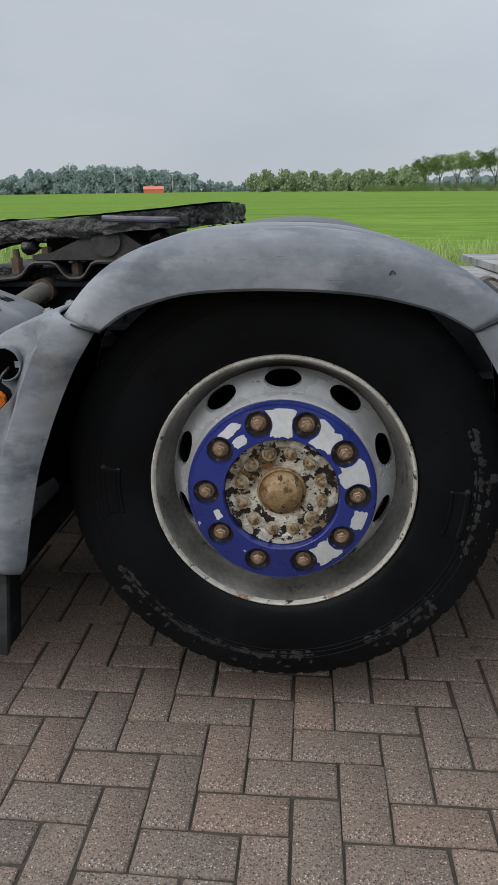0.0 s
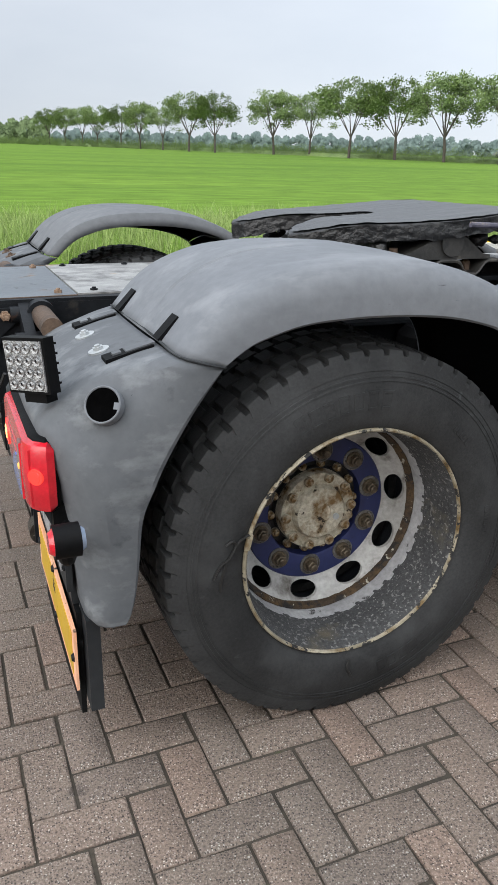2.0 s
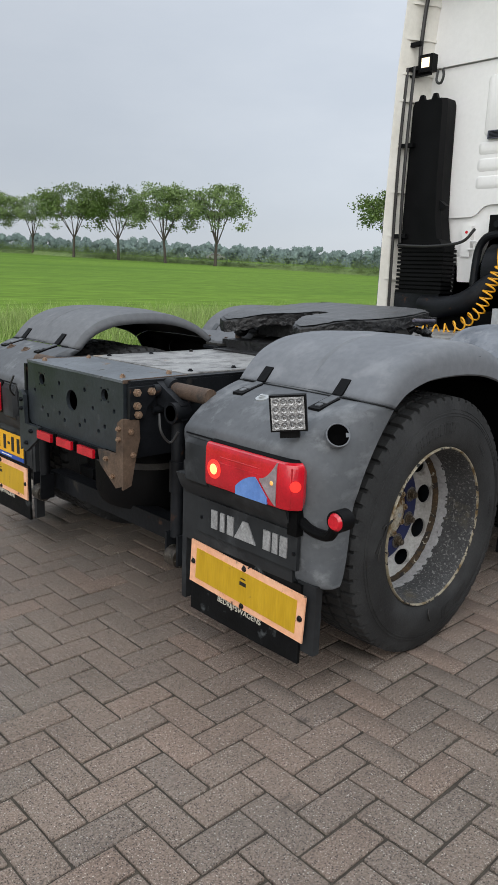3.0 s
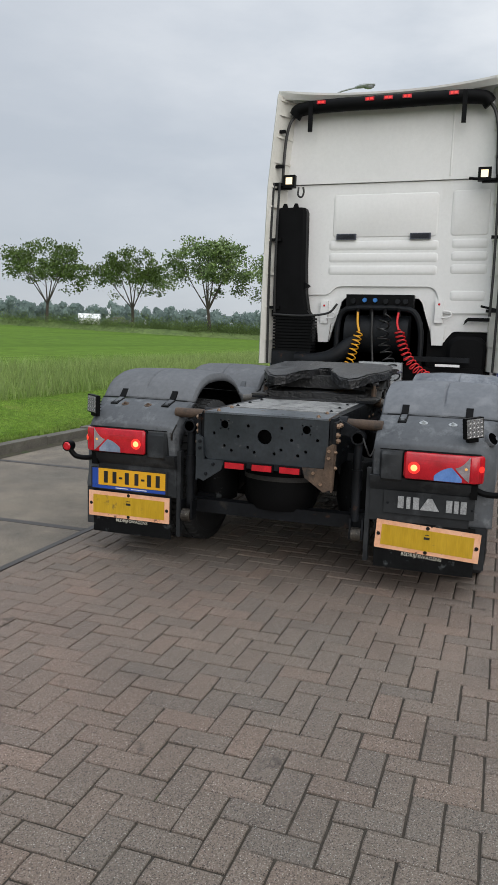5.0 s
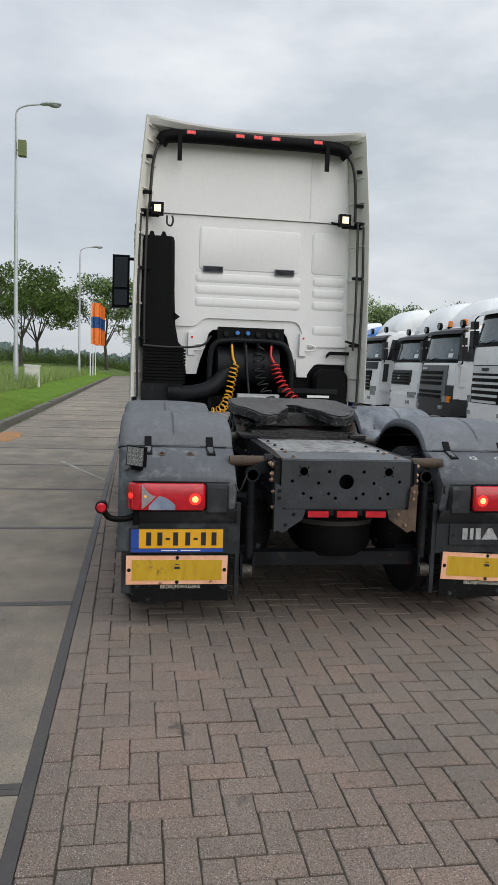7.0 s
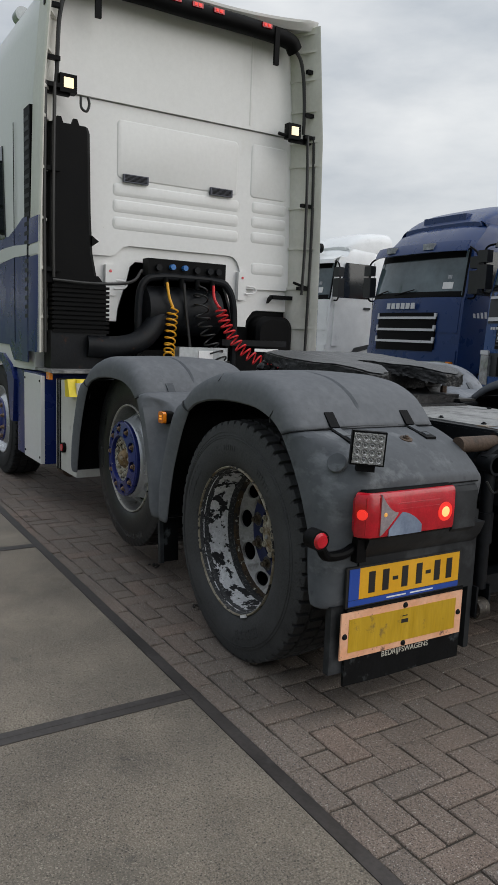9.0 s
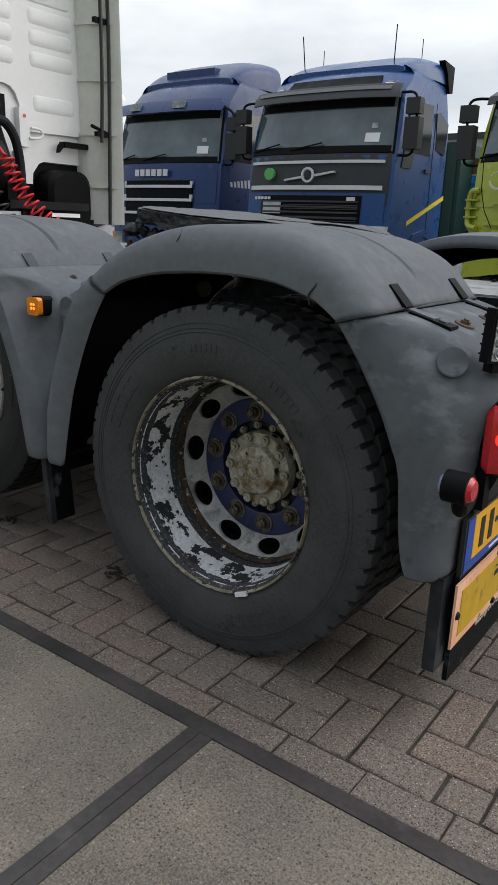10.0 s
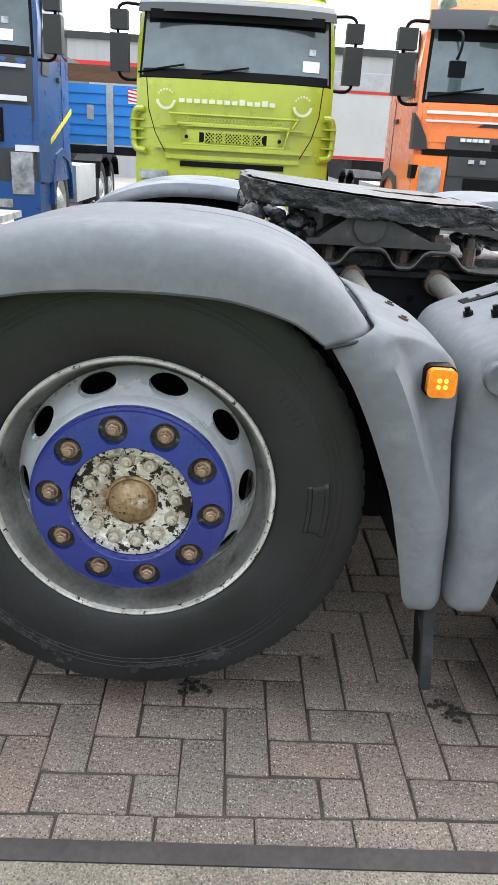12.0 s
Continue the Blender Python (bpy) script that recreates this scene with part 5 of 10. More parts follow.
def guard(ax, s, tail):
    grey = M_GUARD if s > 0 else M_GUARD_RD if tail else M_GUARD_R
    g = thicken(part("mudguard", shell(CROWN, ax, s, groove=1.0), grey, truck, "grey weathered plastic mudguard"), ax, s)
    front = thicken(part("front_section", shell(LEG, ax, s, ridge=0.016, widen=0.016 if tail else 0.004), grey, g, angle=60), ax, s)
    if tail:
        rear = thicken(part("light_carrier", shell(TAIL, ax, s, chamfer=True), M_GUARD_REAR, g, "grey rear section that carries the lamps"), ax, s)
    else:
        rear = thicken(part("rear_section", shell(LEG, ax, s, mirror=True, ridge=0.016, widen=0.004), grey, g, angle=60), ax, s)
    # seam grooves, drawn as thin tubes with the shade in their dark colour
    for tab, mir in ((CROWN[:1], False), (CROWN[-1:], False)):
        _, ex, ez, tx, tz = tab[0]
        pts = [(ax + ex, s * 1.262, ez), (ax + ex * 0.75 + tx * 0.25, s * 1.270, ez * 0.75 + tz * 0.25), (ax + ex * 0.35 + tx * 0.65, s * 1.264, ez * 0.35 + tz * 0.65), (ax + tx, s * 1.215, tz - 0.001), (ax + tx, s * 1.0, tz + 0.005), (ax + tx, s * 0.64, tz)]
        part("seam_lip", tube(bmesh.new(), bezier(pts, 20), 0.0030, 6), M_CARRIER, g)
    for y in (1.10, 0.74):
        strap(g, ax, s, -0.462, 1.012 if tail else 1.014, y, 1, 0.066, tail)
        strap(g, ax, s, 0.462, 1.034, y, -1, 0.050, False)
    # round blanking cap or open hole in the leg face
    def cap(x, z, opened, dy=0.0, yaw=0.0):
        m = Matrix.Translation((ax + x, s * (1.2665 - dy), z)) @ Matrix.Rotation(s * radians(yaw), 4, "Z") @ Matrix.Rotation(s * radians(28 if yaw else 0), 4, "X")
        if opened:
            bm = spin(bmesh.new(), [(0.0385, -0.020), (0.0385, 0.0015), (0.0365, 0.003), (0.0345, 0.0015), (0.0335, -0.020)], 32, s)
            part("hole_rim", bm, grey, g, at=m)
            # flat disc for the hole, its inner shade put into the black colour
            part("hole", disc(bmesh.new(), 0.0340, 0.0005, 32, s), M_VOID, g, "round hole, drawn as a flat black disc", at=m)
            part("hole_lug", bev(box(bmesh.new(), (0.024, -0.001, -0.007), (0.036, 0.002, 0.007)), 0.001, 1), grey, g, at=m)
        else:
            bm = spin(bmesh.new(), [(0.0345, -0.024), (0.0340, 0.002), (0.0315, 0.0035)], 32, s)
            disc(bm, 0.0315, 0.0035, 32, s)
            part("blanking_cap", bm, M_GUARD_REAR, g, at=m)
    cap(0.629 if s < 0 else 0.616, 0.923, False, 0.070)
    if tail and s < 0:
        cap(-0.616, 0.925, True, 0.030, 36)
    elif tail:
        cap(-0.628, 0.925, False, 0.054, 28)
    elif s < 0:
        cap(-0.602, 0.907, True, 0.058)
    # deck bolts
    for y in (1.02, 0.86):
        p = Vector((ax + (-0.575 if tail else -0.56), s * y, 0.980 if tail else 0.990))
        a = Vector((-0.3, 0, 1)).normalized()
        part("washer", cyl(bmesh.new(), p - a * 0.004, p + a * 0.004, 0.024, 20), M_STEEL if s < 0 else M_RUST, g)
        bolt(g, p + a * 0.003, 0.012, 0.008, a, M_STEEL if s < 0 else M_RUST)
    for x, y, z in ((0.56, 0.95, 0.996), (0.60, 0.88, 0.975)):
        bolt(g, (ax + x, s * y, z), 0.010 if s < 0 else 0.012, 0.010 if s < 0 else 0.02, (0.3, 0, 1), M_RUST if s < 0 else M_BLACKP)
    # hanging rubber flaps below the legs
    if tail:
        bm = bev(box(bmesh.new(), (ax - 0.676, s * 1.198 - 0.040, 0.20), (ax - 0.646, s * 1.198 + 0.040, 0.44)), 0.014, 3)
        part("side_flap", bm, M_CARRIER, g, "narrow grey rubber side flap")
    else:
        m = Matrix.Translation((ax - 0.645, 0, 0.44)) @ Matrix.Rotation(0.10, 4, "Y")
        bm = bev(box(bmesh.new(), (-0.012, min(s * 1.24, s * 0.66), -0.075), (0.006, max(s * 1.24, s * 0.66), 0.02), m), 0.003, 1)
        part("mud_flap", bm, M_FLAP, g, "short black rubber mud flap")
        bm = bev(box(bmesh.new(), (-0.012, min(s * 1.23, s * 1.15), -0.235), (0.006, max(s * 1.23, s * 1.15), -0.07), m), 0.003, 1)
        part("flap_strip", bm, M_FLAP, g)
        bm = bev(box(bmesh.new(), (-0.014, min(s * 1.248, s * 1.228), -0.24), (0.010, max(s * 1.248, s * 1.228), 0.02), m), 0.004, 1)
        part("flap_edge", bm, M_CARRIER, g)
    return g


guards = {(ax, s): guard(ax, s, tail) for ax, tail in ((0.0, True), (1.35, False)) for s in (-1, 1)}


def rear_face(y, z=0.75):
    """x of the carrier's rear face."""
    return -0.684


def tail_lamp(s):
    """Rear lamp: a red lens that wraps round the corner, with a clear half-moon, a pale wedge and two round cells."""
    z0, z1 = 0.690, 0.842

    def sec(y, z, d):
        """A point on the lamp's face, d proud of it, along a line that bends round the corner past y = 1.145."""
        if y <= 1.145:
            return (-0.727 - d, s * y, z)
        a = (y - 1.145) / 0.050
        return (-0.705 - (0.022 + d) * math.cos(a), s * (1.145 + (0.022 + d) * math.sin(a)), z)

    def pod(y0, y1, d, n, z_in=0.0):
        rings = []
        for k in range(n + 1):
            u = k / n
            e = min(1.0, u * n, (1 - u) * n)
            y = y0 + (y1 - y0) * u
            a, b, dd = z0 + z_in + 0.010 * (1 - e), z1 - z_in - 0.010 * (1 - e), d - 0.009 * (1 - e)
            rings.append([sec(y, a, -0.020), sec(y, a, dd - 0.014), sec(y, a + 0.005, dd - 0.004), sec(y, a + 0.016, dd), sec(y, (a + b) / 2, dd + 0.0015), sec(y, b - 0.016, dd), sec(y, b - 0.005, dd - 0.004), sec(y, b, dd - 0.014), sec(y, b, -0.020)])
        return loft(bmesh.new(), rings)
    lamp = part("tail_lamp", pod(0.778, 1.228, 0.030, 16, -0.008), M_BLACKP, truck, "rear lamp unit with red and clear lenses, lit")
    part("lens", pod(0.786, 1.218, 0.043, 36), M_RED, lamp, "red lens that wraps round the corner")
    for y in (1.138, 1.176):
        part("lens_rib", loft(bmesh.new(), [[sec(y - 0.0022, z, 0.0425), sec(y, z, 0.0462), sec(y + 0.0022, z, 0.0425)] for z in (z0 + 0.014, (z0 + z1) / 2, z1 - 0.014)]), M_RED, lamp)
    # clear half-moon with its curved upper edge, and the wedge that climbs beside it
    moon, wedge = [], []
    for k in range(19):
        u = k / 18
        y = 0.950 + 0.145 * u
        h = 0.010 + 0.074 * math.sin(math.pi * min(1.0, 0.06 + 0.62 * u)) ** 0.7 * (1 - 0.75 * max(0, u - 0.62) / 0.38)
        moon.append([sec(y, z0 + 0.006, 0.0462), sec(y, z0 + h, 0.0462), sec(y, z0 + h, 0.038), sec(y, z0 + 0.006, 0.038)])
    part("clear_lens", loft(bmesh.new(), moon), M_LENSBLUE if s < 0 else M_LENSCLEAR, lamp, "blue-tinted clear reversing lens" if s < 0 else "clear reversing lens")
    for k in range(15):
        u = k / 14
        y = 1.060 + 0.073 * u
        lo, hi = z0 + 0.010 + 0.068 * (1 - u) ** 1.2, z0 + 0.084 + 0.064 * u ** 1.8
        wedge.append([sec(y, lo, 0.0468), sec(y, hi, 0.0468), sec(y, hi, 0.038), sec(y, lo, 0.038)])
    part("wedge_lens", loft(bmesh.new(), wedge), M_WEDGE, lamp, "pale clear indicator lens")
    for yy, zz, r in ((0.842, 0.756, 0.034), (1.186, 0.772, 0.018)):
        c = Vector(sec(yy, zz, 0.0445))
        out = (Vector(sec(yy, zz, 0.06)) - c).normalized()
        bm = cyl(bmesh.new(), c - out * 0.004, c + out * 0.0015, r, 28, r * 0.96)
        cyl(bm, c, c + out * 0.0030, r * 0.72, 28, r * 0.66)
        lit = part("lit_cell", bm, M_REDGLOW, lamp, "glowing round tail light")
        if yy < 1.0:
            part("bulb", cyl(bmesh.new(), c + out * 0.002, c + out * 0.0045, r * 0.60, 20, r * 0.45), M_REDSPOT, lit)
    c = Vector(sec(1.114, 0.770, 0.0465))
    part("bulb", cyl(bmesh.new(), c, c + Vector((-0.003, 0, 0)), 0.008, 14, 0.005), M_AMBERSPOT, lamp)
    for z in (z1 - 0.040, z1 - 0.060):
        part("lens_rib", loft(bmesh.new(), [[sec(y, z, 0.0432), sec(y, z + 0.0012, 0.0452), sec(y, z + 0.0024, 0.0432)] for y in (0.87, 0.95, 1.06)]), M_RED, lamp)
    return lamp


def led_lamp(s):
    m = (Matrix.Translation((-0.735, -1.135, 0.99)) @ Matrix.Rotation(radians(38), 4, "Z") @ Matrix.Rotation(radians(-6), 4, "X")) if s < 0 else \
        (Matrix.Translation((-0.725, 1.165, 0.985)) @ Matrix.Rotation(radians(-31), 4, "Z") @ Matrix.Rotation(radians(3), 4, "X"))
    # local: lens looks to -x, width along y, height along z
    lamp = part("work_lamp", bev(box(bmesh.new(), (-0.012, -0.056, -0.056), (0.016, 0.056, 0.056), m), 0.011, 4), M_BLACKP, truck, "square black lamp with sixteen clear lenses")
    part("lens_plate", bev(box(bmesh.new(), (-0.0155, -0.050, -0.050), (-0.011, 0.050, 0.050), m), 0.002, 1), M_LED, lamp)
    for a in range(4):
        for b in range(4):
            y, z = -0.036 + a * 0.024, -0.036 + b * 0.024
            bm = spin(bmesh.new(), [(0.0108, 0.0), (0.0100, 0.003), (0.006, 0.001), (0.003, 0.004)], 12)
            bm2 = mesh_from(bm, "led", M_LED)
            ob = new("led", bm2)
            ob.parent = lamp
            ob.matrix_basis = m @ Matrix.Translation((-0.0155, y, z)) @ Matrix.Rotation(radians(90), 4, "Z")
    for k in range(5):
        z = -0.04 + k * 0.02
        part("fin", box(bmesh.new(), (0.014, -0.05, z - 0.002), (0.028, 0.05, z + 0.002), m), M_BLACKP, lamp)
    part("bracket", bev(box(bmesh.new(), (0.0, -0.03, -0.078), (0.03, 0.03, -0.058), m), 0.003, 1), M_BLACKP, lamp)


def side_knob(s):
    arm = part("marker_arm", tube(bmesh.new(), bezier([(-0.690, s * 1.165, 0.650), (-0.700, s * 1.22, 0.632), (-0.712, s * 1.30, 0.638), (-0.722, s * 1.335, 0.676)], 14), 0.017, 10), M_BLACKP, truck, "curved black rubber arm with a round red marker lamp")
    part("arm_base", bev(box(bmesh.new(), (-0.720, s * 1.16 - 0.02, 0.60), (-0.690, s * 1.16 + 0.02, 0.70)), 0.006, 1), M_BLACKP, arm)
    bm = cyl(bmesh.new(), (-0.744, s * 1.350, 0.702), (-0.694, s * 1.350, 0.702), 0.033, 24, 0.033)
    part("lamp_body", bev(bm, 0.010, 2), M_BLACKP, arm)
    for d, r in ((-1, 0.027), (1, 0.027)):
        x = -0.744 if d < 0 else -0.694
        bm = cyl(bmesh.new(), (x, s * 1.350, 0.702), (x + d * 0.009, s * 1.350, 0.702), r, 24, r * 0.75)
        part("red_lens", bm, M_RED if d < 0 else M_LENSCLEAR, arm)


for s in (-1, 1):
    tail_lamp(s)
    led_lamp(s)
    side_knob(s)
    g = guards[(0.0, s)]
    # side block inboard of the lamp, dark panel below it, seam above
    bm = loft(bmesh.new(), [[(rear_face(y) - d, s * y, z) for d, z in ((0.050 - e, 0.664), (0.066 - e, 0.680), (0.070 - e, 0.815), (0.058 - e, 0.832), (-0.03, 0.836), (-0.03, 0.664))] for y, e in ((0.650, 0.020), (0.664, 0.0), (0.768, 0.0), (0.775, 0.004))])
    part("lamp_box", bev(bm, 0.004, 1), M_CARRIER, g, "dark grey plastic block beside the lamp")
    bm = loft(bmesh.new(), [[(rear_face(y) - d, s * y, z) for d, z in ((0.004, 0.425), (0.006, 0.44), (0.010, 0.605), (0.038, 0.640), (0.058, 0.690), (-0.02, 0.690), (-0.02, 0.425))] for y in (0.60, 0.615, 1.13, 1.145)])
    part("rear_panel", bm, M_CARRIER, g, "dark grey panel below the lamp")
    part("seam", tube(bmesh.new(), bezier([(-0.736, s * 0.650, 0.844), (-0.740, s * 0.80, 0.845), (-0.740, s * 1.00, 0.845), (-0.736, s * 1.09, 0.844), (-0.715, s * 1.15, 0.842)], 16), 0.0028, 6), M_BLACKP, g, "dark seam in the plastic")
    bm = loft(bmesh.new(), [[(rear_face(y) - d, s * y, z) for d, z in ((0.008, 0.155), (0.008, 0.43), (-0.004, 0.43), (-0.004, 0.155))] for y in (0.635, 0.8, 1.0, 1.185)])
    part("mud_flap", wobble(bm, 0.006, 6), M_FLAP, g, "black rubber mud flap below the reflector board")
    bm = loft(bmesh.new(), [[(rear_face(y) - d, s * y, z) for d, z in ((0.003, 0.18), (0.003, 0.72), (-0.04, 0.72), (-0.04, 0.18))] for y in (0.575, 0.60)])
    part("inner_edge", bm, M_CARRIER, g)
    # long reflector board: orange border round a yellow field
    tilt = radians(3.0) if s < 0 else radians(0.2)
    mb = Matrix.Translation((rear_face(0.92) - 0.014, s * 0.928, 0.339)) @ Matrix.Rotation(tilt, 4, "X")
    board = part("reflector_board", bev(box(bmesh.new(), (-0.003, -0.285, -0.082), (0.003, 0.285, 0.082), mb), 0.001, 1), M_BOARD_O, truck, "faded yellow reflector board with orange border, rusty bolts and grime")
    part("yellow_field", bev(box(bmesh.new(), (-0.0045, -0.252, -0.060), (-0.0028, 0.252, 0.058), mb), 0.0005, 1), M_BOARD_Y, board, "yellow reflective field")
    for y, z in ((-0.268, 0.0), (0.268, 0.0), (0.0, 0.070), (0.0, -0.070)):
        bm = cyl(bmesh.new(), mb @ Vector((-0.003, y, z)), mb @ Vector((-0.009, y, z)), 0.011, 12, 0.007)
        part("bolt", bm, M_CHASSIS, board)
    part("mark", box(bmesh.new(), (-0.0052, -0.016, 0.006), (-0.0042, 0.016, 0.020), mb), M_INK, board)
    part("mark", box(bmesh.new(), (-0.0052, -0.012, 0.030), (-0.0042, 0.012, 0.034), mb), M_INK, board)
    mt = mb @ Matrix.Translation((0.0045, -s * 0.02, -0.099)) @ Matrix.Rotation(radians(-90), 4, "Z") @ Matrix.Rotation(radians(90), 4, "X")
    words("BEDRIJFSWAGENS", 0.028, 0.001, M_LETTER, g, "flap_lettering", mt, "worn cream lettering on the mud flap")

# badge panel with three worn silver bars, right side
g = guards[(0.0, -1)]
mbadge = Matrix.Translation((rear_face(0.88) - 0.010, -0.925, 0.545))
bp = part("badge_panel", bev(box(bmesh.new(), (-0.008, -0.245, -0.066), (0.006, 0.245, 0.062), mbadge), 0.004, 1), M_CARRIER, g, "dark panel with worn silver badge shapes")
# plain worn silver bars and a wedge stand for the badge
for y, w, lean in ((0.150, 0.016, 0.0), (0.108, 0.011, 0.0), (0.066, 0.016, 0.0), (-0.008, 0.052, 0.040), (-0.112, 0.016, 0.0), (-0.150, 0.012, 0.0), (-0.188, 0.016, 0.0)):
    bm = prism(bmesh.new(), [(y - w, -0.034), (y + w, -0.034), (y + w - lean, 0.034), (y - w + lean, 0.034)], "x", -0.0125, -0.007)
    bm.transform(mbadge)
    part("badge_bar", bev(bm, 0.002, 1), M_BADGE, bp)
for y in (0.21, -0.245):
    bolt(bp, mbadge @ Vector((-0.008, y + 0.012, -0.01)), 0.007, 0.004, (-1, 0, 0), M_CHASSIS)

# yellow number plate with plain bars for its characters, left side
mp = Matrix.Translation((rear_face(0.925) - 0.010, 0.930, 0.514))
holder = part("number_plate", bev(box(bmesh.new(), (-0.004, -0.268, -0.077), (0.006, 0.268, 0.064), mp), 0.004, 1), M_INK, truck, "yellow rear number plate in a dark holder with a blue foot strip")
part("yellow_field", bev(box(bmesh.new(), (-0.0062, -0.257, -0.050), (-0.0035, 0.214, 0.058), mp), 0.001, 1), M_PLATE_Y, holder)
part("blue_band", bev(box(bmesh.new(), (-0.0062, 0.2145, -0.050), (-0.0035, 0.258, 0.058), mp), 0.001, 1), M_PLATE_B, holder)
part("foot_strip", bev(box(bmesh.new(), (-0.0062, -0.258, -0.072), (-0.0035, 0.258, -0.052), mp), 0.001, 1), M_PLATE_B, holder)
for k, y in enumerate((0.160, 0.098, 0.010, -0.058, -0.146, -0.206)):
    part("plate_bar", bev(box(bmesh.new(), (-0.0075, y - 0.014, -0.034), (-0.006, y + 0.014, 0.041), mp), 0.0006, 1), M_INK, holder)
for y in (0.054, -0.102):
    part("plate_bar", box(bmesh.new(), (-0.0075, y - 0.012, -0.003), (-0.006, y + 0.012, 0.010), mp), M_INK, holder)
for y0, y1 in ((0.09, 0.0), (-0.02, -0.13)):
    part("small_print", box(bmesh.new(), (-0.0072, y1, -0.065), (-0.006, y0, -0.060), mp), M_STICKER, holder)

# orange side markers between the two guards
def rounded(x, z, h, r, n=5):
    """Outline of a square of half-width h with rounded corners."""
    return [(x + a * (h - r) + r * math.cos(q), z + b * (h - r) + r * math.sin(q)) for k, (a, b) in enumerate(((1, 1), (-1, 1), (-1, -1), (1, -1))) for q in [(k + i / n) * math.pi / 2 for i in range(n + 1)]]


for s in (-1, 1):
    if s < 0:
        m = Matrix.Translation((0.731, -1.245, 0.843)) @ Matrix.Rotation(radians(18), 4, "X") @ Matrix.Rotation(radians(-42), 4, "Y")
        bm = bev(prism(bmesh.new(), [(a * x, b * z) for a, b, x, z in ((-1, -1, .026, .016), (-1, -1, .016, .026), (1, -1, .016, .026), (1, -1, .026, .016), (1, 1, .026, .016), (1, 1, .016, .026), (-1, 1, .016, .026), (-1, 1, .026, .016))], "y", -0.013, 0.0), 0.004, 2)
        bm.transform(m)
        mk = part("side_marker", bm, M_AMBERDARK, truck, "orange side marker lamp hanging askew on its cable")
        bm = bev(prism(bmesh.new(), [(a * x, b * z) for a, b, x, z in ((-1, -1, .029, .019), (-1, -1, .019, .029), (1, -1, .019, .029), (1, -1, .029, .019), (1, 1, .029, .019), (1, 1, .019, .029), (-1, 1, .019, .029), (-1, 1, .029, .019))], "y", 0.0, 0.020), 0.003, 1)
        bm.transform(m)
        part("marker_back", bm, M_BLACKP, mk)
        part("cable", tube(bmesh.new(), bezier([(0.740, -1.228, 0.864), (0.748, -1.228, 0.884), (0.756, -1.218, 0.896), (0.758, -1.195, 0.902)], 10), 0.0035, 6), M_BHOSE, mk)
    else:
        bm = bev(prism(bmesh.new(), rounded(0.744, 0.917, 0.028, 0.012), "y", 1.208, 1.228), 0.003, 2)
        mk = part("side_marker", bm, M_ORANGE, truck, "lit orange side marker lamp on the mudguard")
        for a in (-0.009, 0.009):
            for b in (-0.009, 0.009):
                bm = cyl(bmesh.new(), (0.744 + a * 0.7, 1.2275, 0.917 + b * 0.7), (0.744 + a * 0.7, 1.2295, 0.917 + b * 0.7), 0.0045, 10)
                part("lit_cell", bm, M_ORANGEGLOW, mk)
        part("marker_back", bev(prism(bmesh.new(), rounded(0.744, 0.917, 0.0305, 0.013), "y", 1.165, 1.209), 0.002, 1), M_BLACKP, mk)

# a long crack and scuffs in the left crown, a dark scratch on the right one
g = guards[(0.0, 1)]
part("crack", tube(bmesh.new(), bezier([(-0.300, 1.2685, 1.018), (-0.296, 1.2685, 1.040), (-0.312, 1.266, 1.062), (-0.318, 1.258, 1.085), (-0.312, 1.238, 1.108)], 16), 0.0022, 5), M_INK, g, "dark crack in the plastic")
part("crack", tube(bmesh.new(), bezier([(-0.10, 1.205, 1.181), (-0.16, 1.225, 1.168), (-0.22, 1.235, 1.150), (-0.29, 1.243, 1.112)], 16), 0.0013, 5), M_INK, g)
part("crack", tube(bmesh.new(), bezier([(0.11, 1.262, 1.140), (0.105, 1.252, 1.158), (0.115, 1.235, 1.170)], 10), 0.0013, 5), M_INK, g)
g = guards[(1.35, -1)]
part("scratch", tube(bmesh.new(), bezier([(1.56, -1.2675, 1.098), (1.565, -1.268, 1.106), (1.572, -1.268, 1.100)], 8), 0.0013, 5), M_INK, g)

# ---- the truck tractor: frame, coupling, cab ----
frame_part = part("chassis_frame", bev(prism(bmesh.new(), [(-0.80, 0.70), (-0.80, 0.985), (0.2, 0.985), (0.2, 0.985), (5.0, 0.985), (5.0, 0.72), (0.2, 0.70)], "y", -0.395, -0.375), 0.004, 1), M_CHASSIS, truck, "dark painted steel ladder frame")
for s in (-1, 1):
    if s > 0:
        part("rail", bev(prism(bmesh.new(), [(-0.80, 0.70), (-0.80, 0.985), (5.0, 0.985), (5.0, 0.72), (0.2, 0.70)], "y", 0.375, 0.395), 0.004, 1), M_CHASSIS, frame_part)
    part("rail_flange", bev(box(bmesh.new(), (-0.795, s * 0.357 - 0.036, 0.985), (5.0, s * 0.357 + 0.036, 0.995)), 0.003, 1), M_CHASSIS, frame_part)
    for k in range(14):
        x = -0.65 + k * 0.145
        for z in (0.78, 0.90):
            if random.random() < 0.75:
                bm = cyl(bmesh.new(), (x, s * 0.395, z), (x, s * 0.405, z), 0.011, 6)
                part("frame_bolt", bm, M_NUT if random.random() < 0.3 else M_CHASSIS, frame_part)
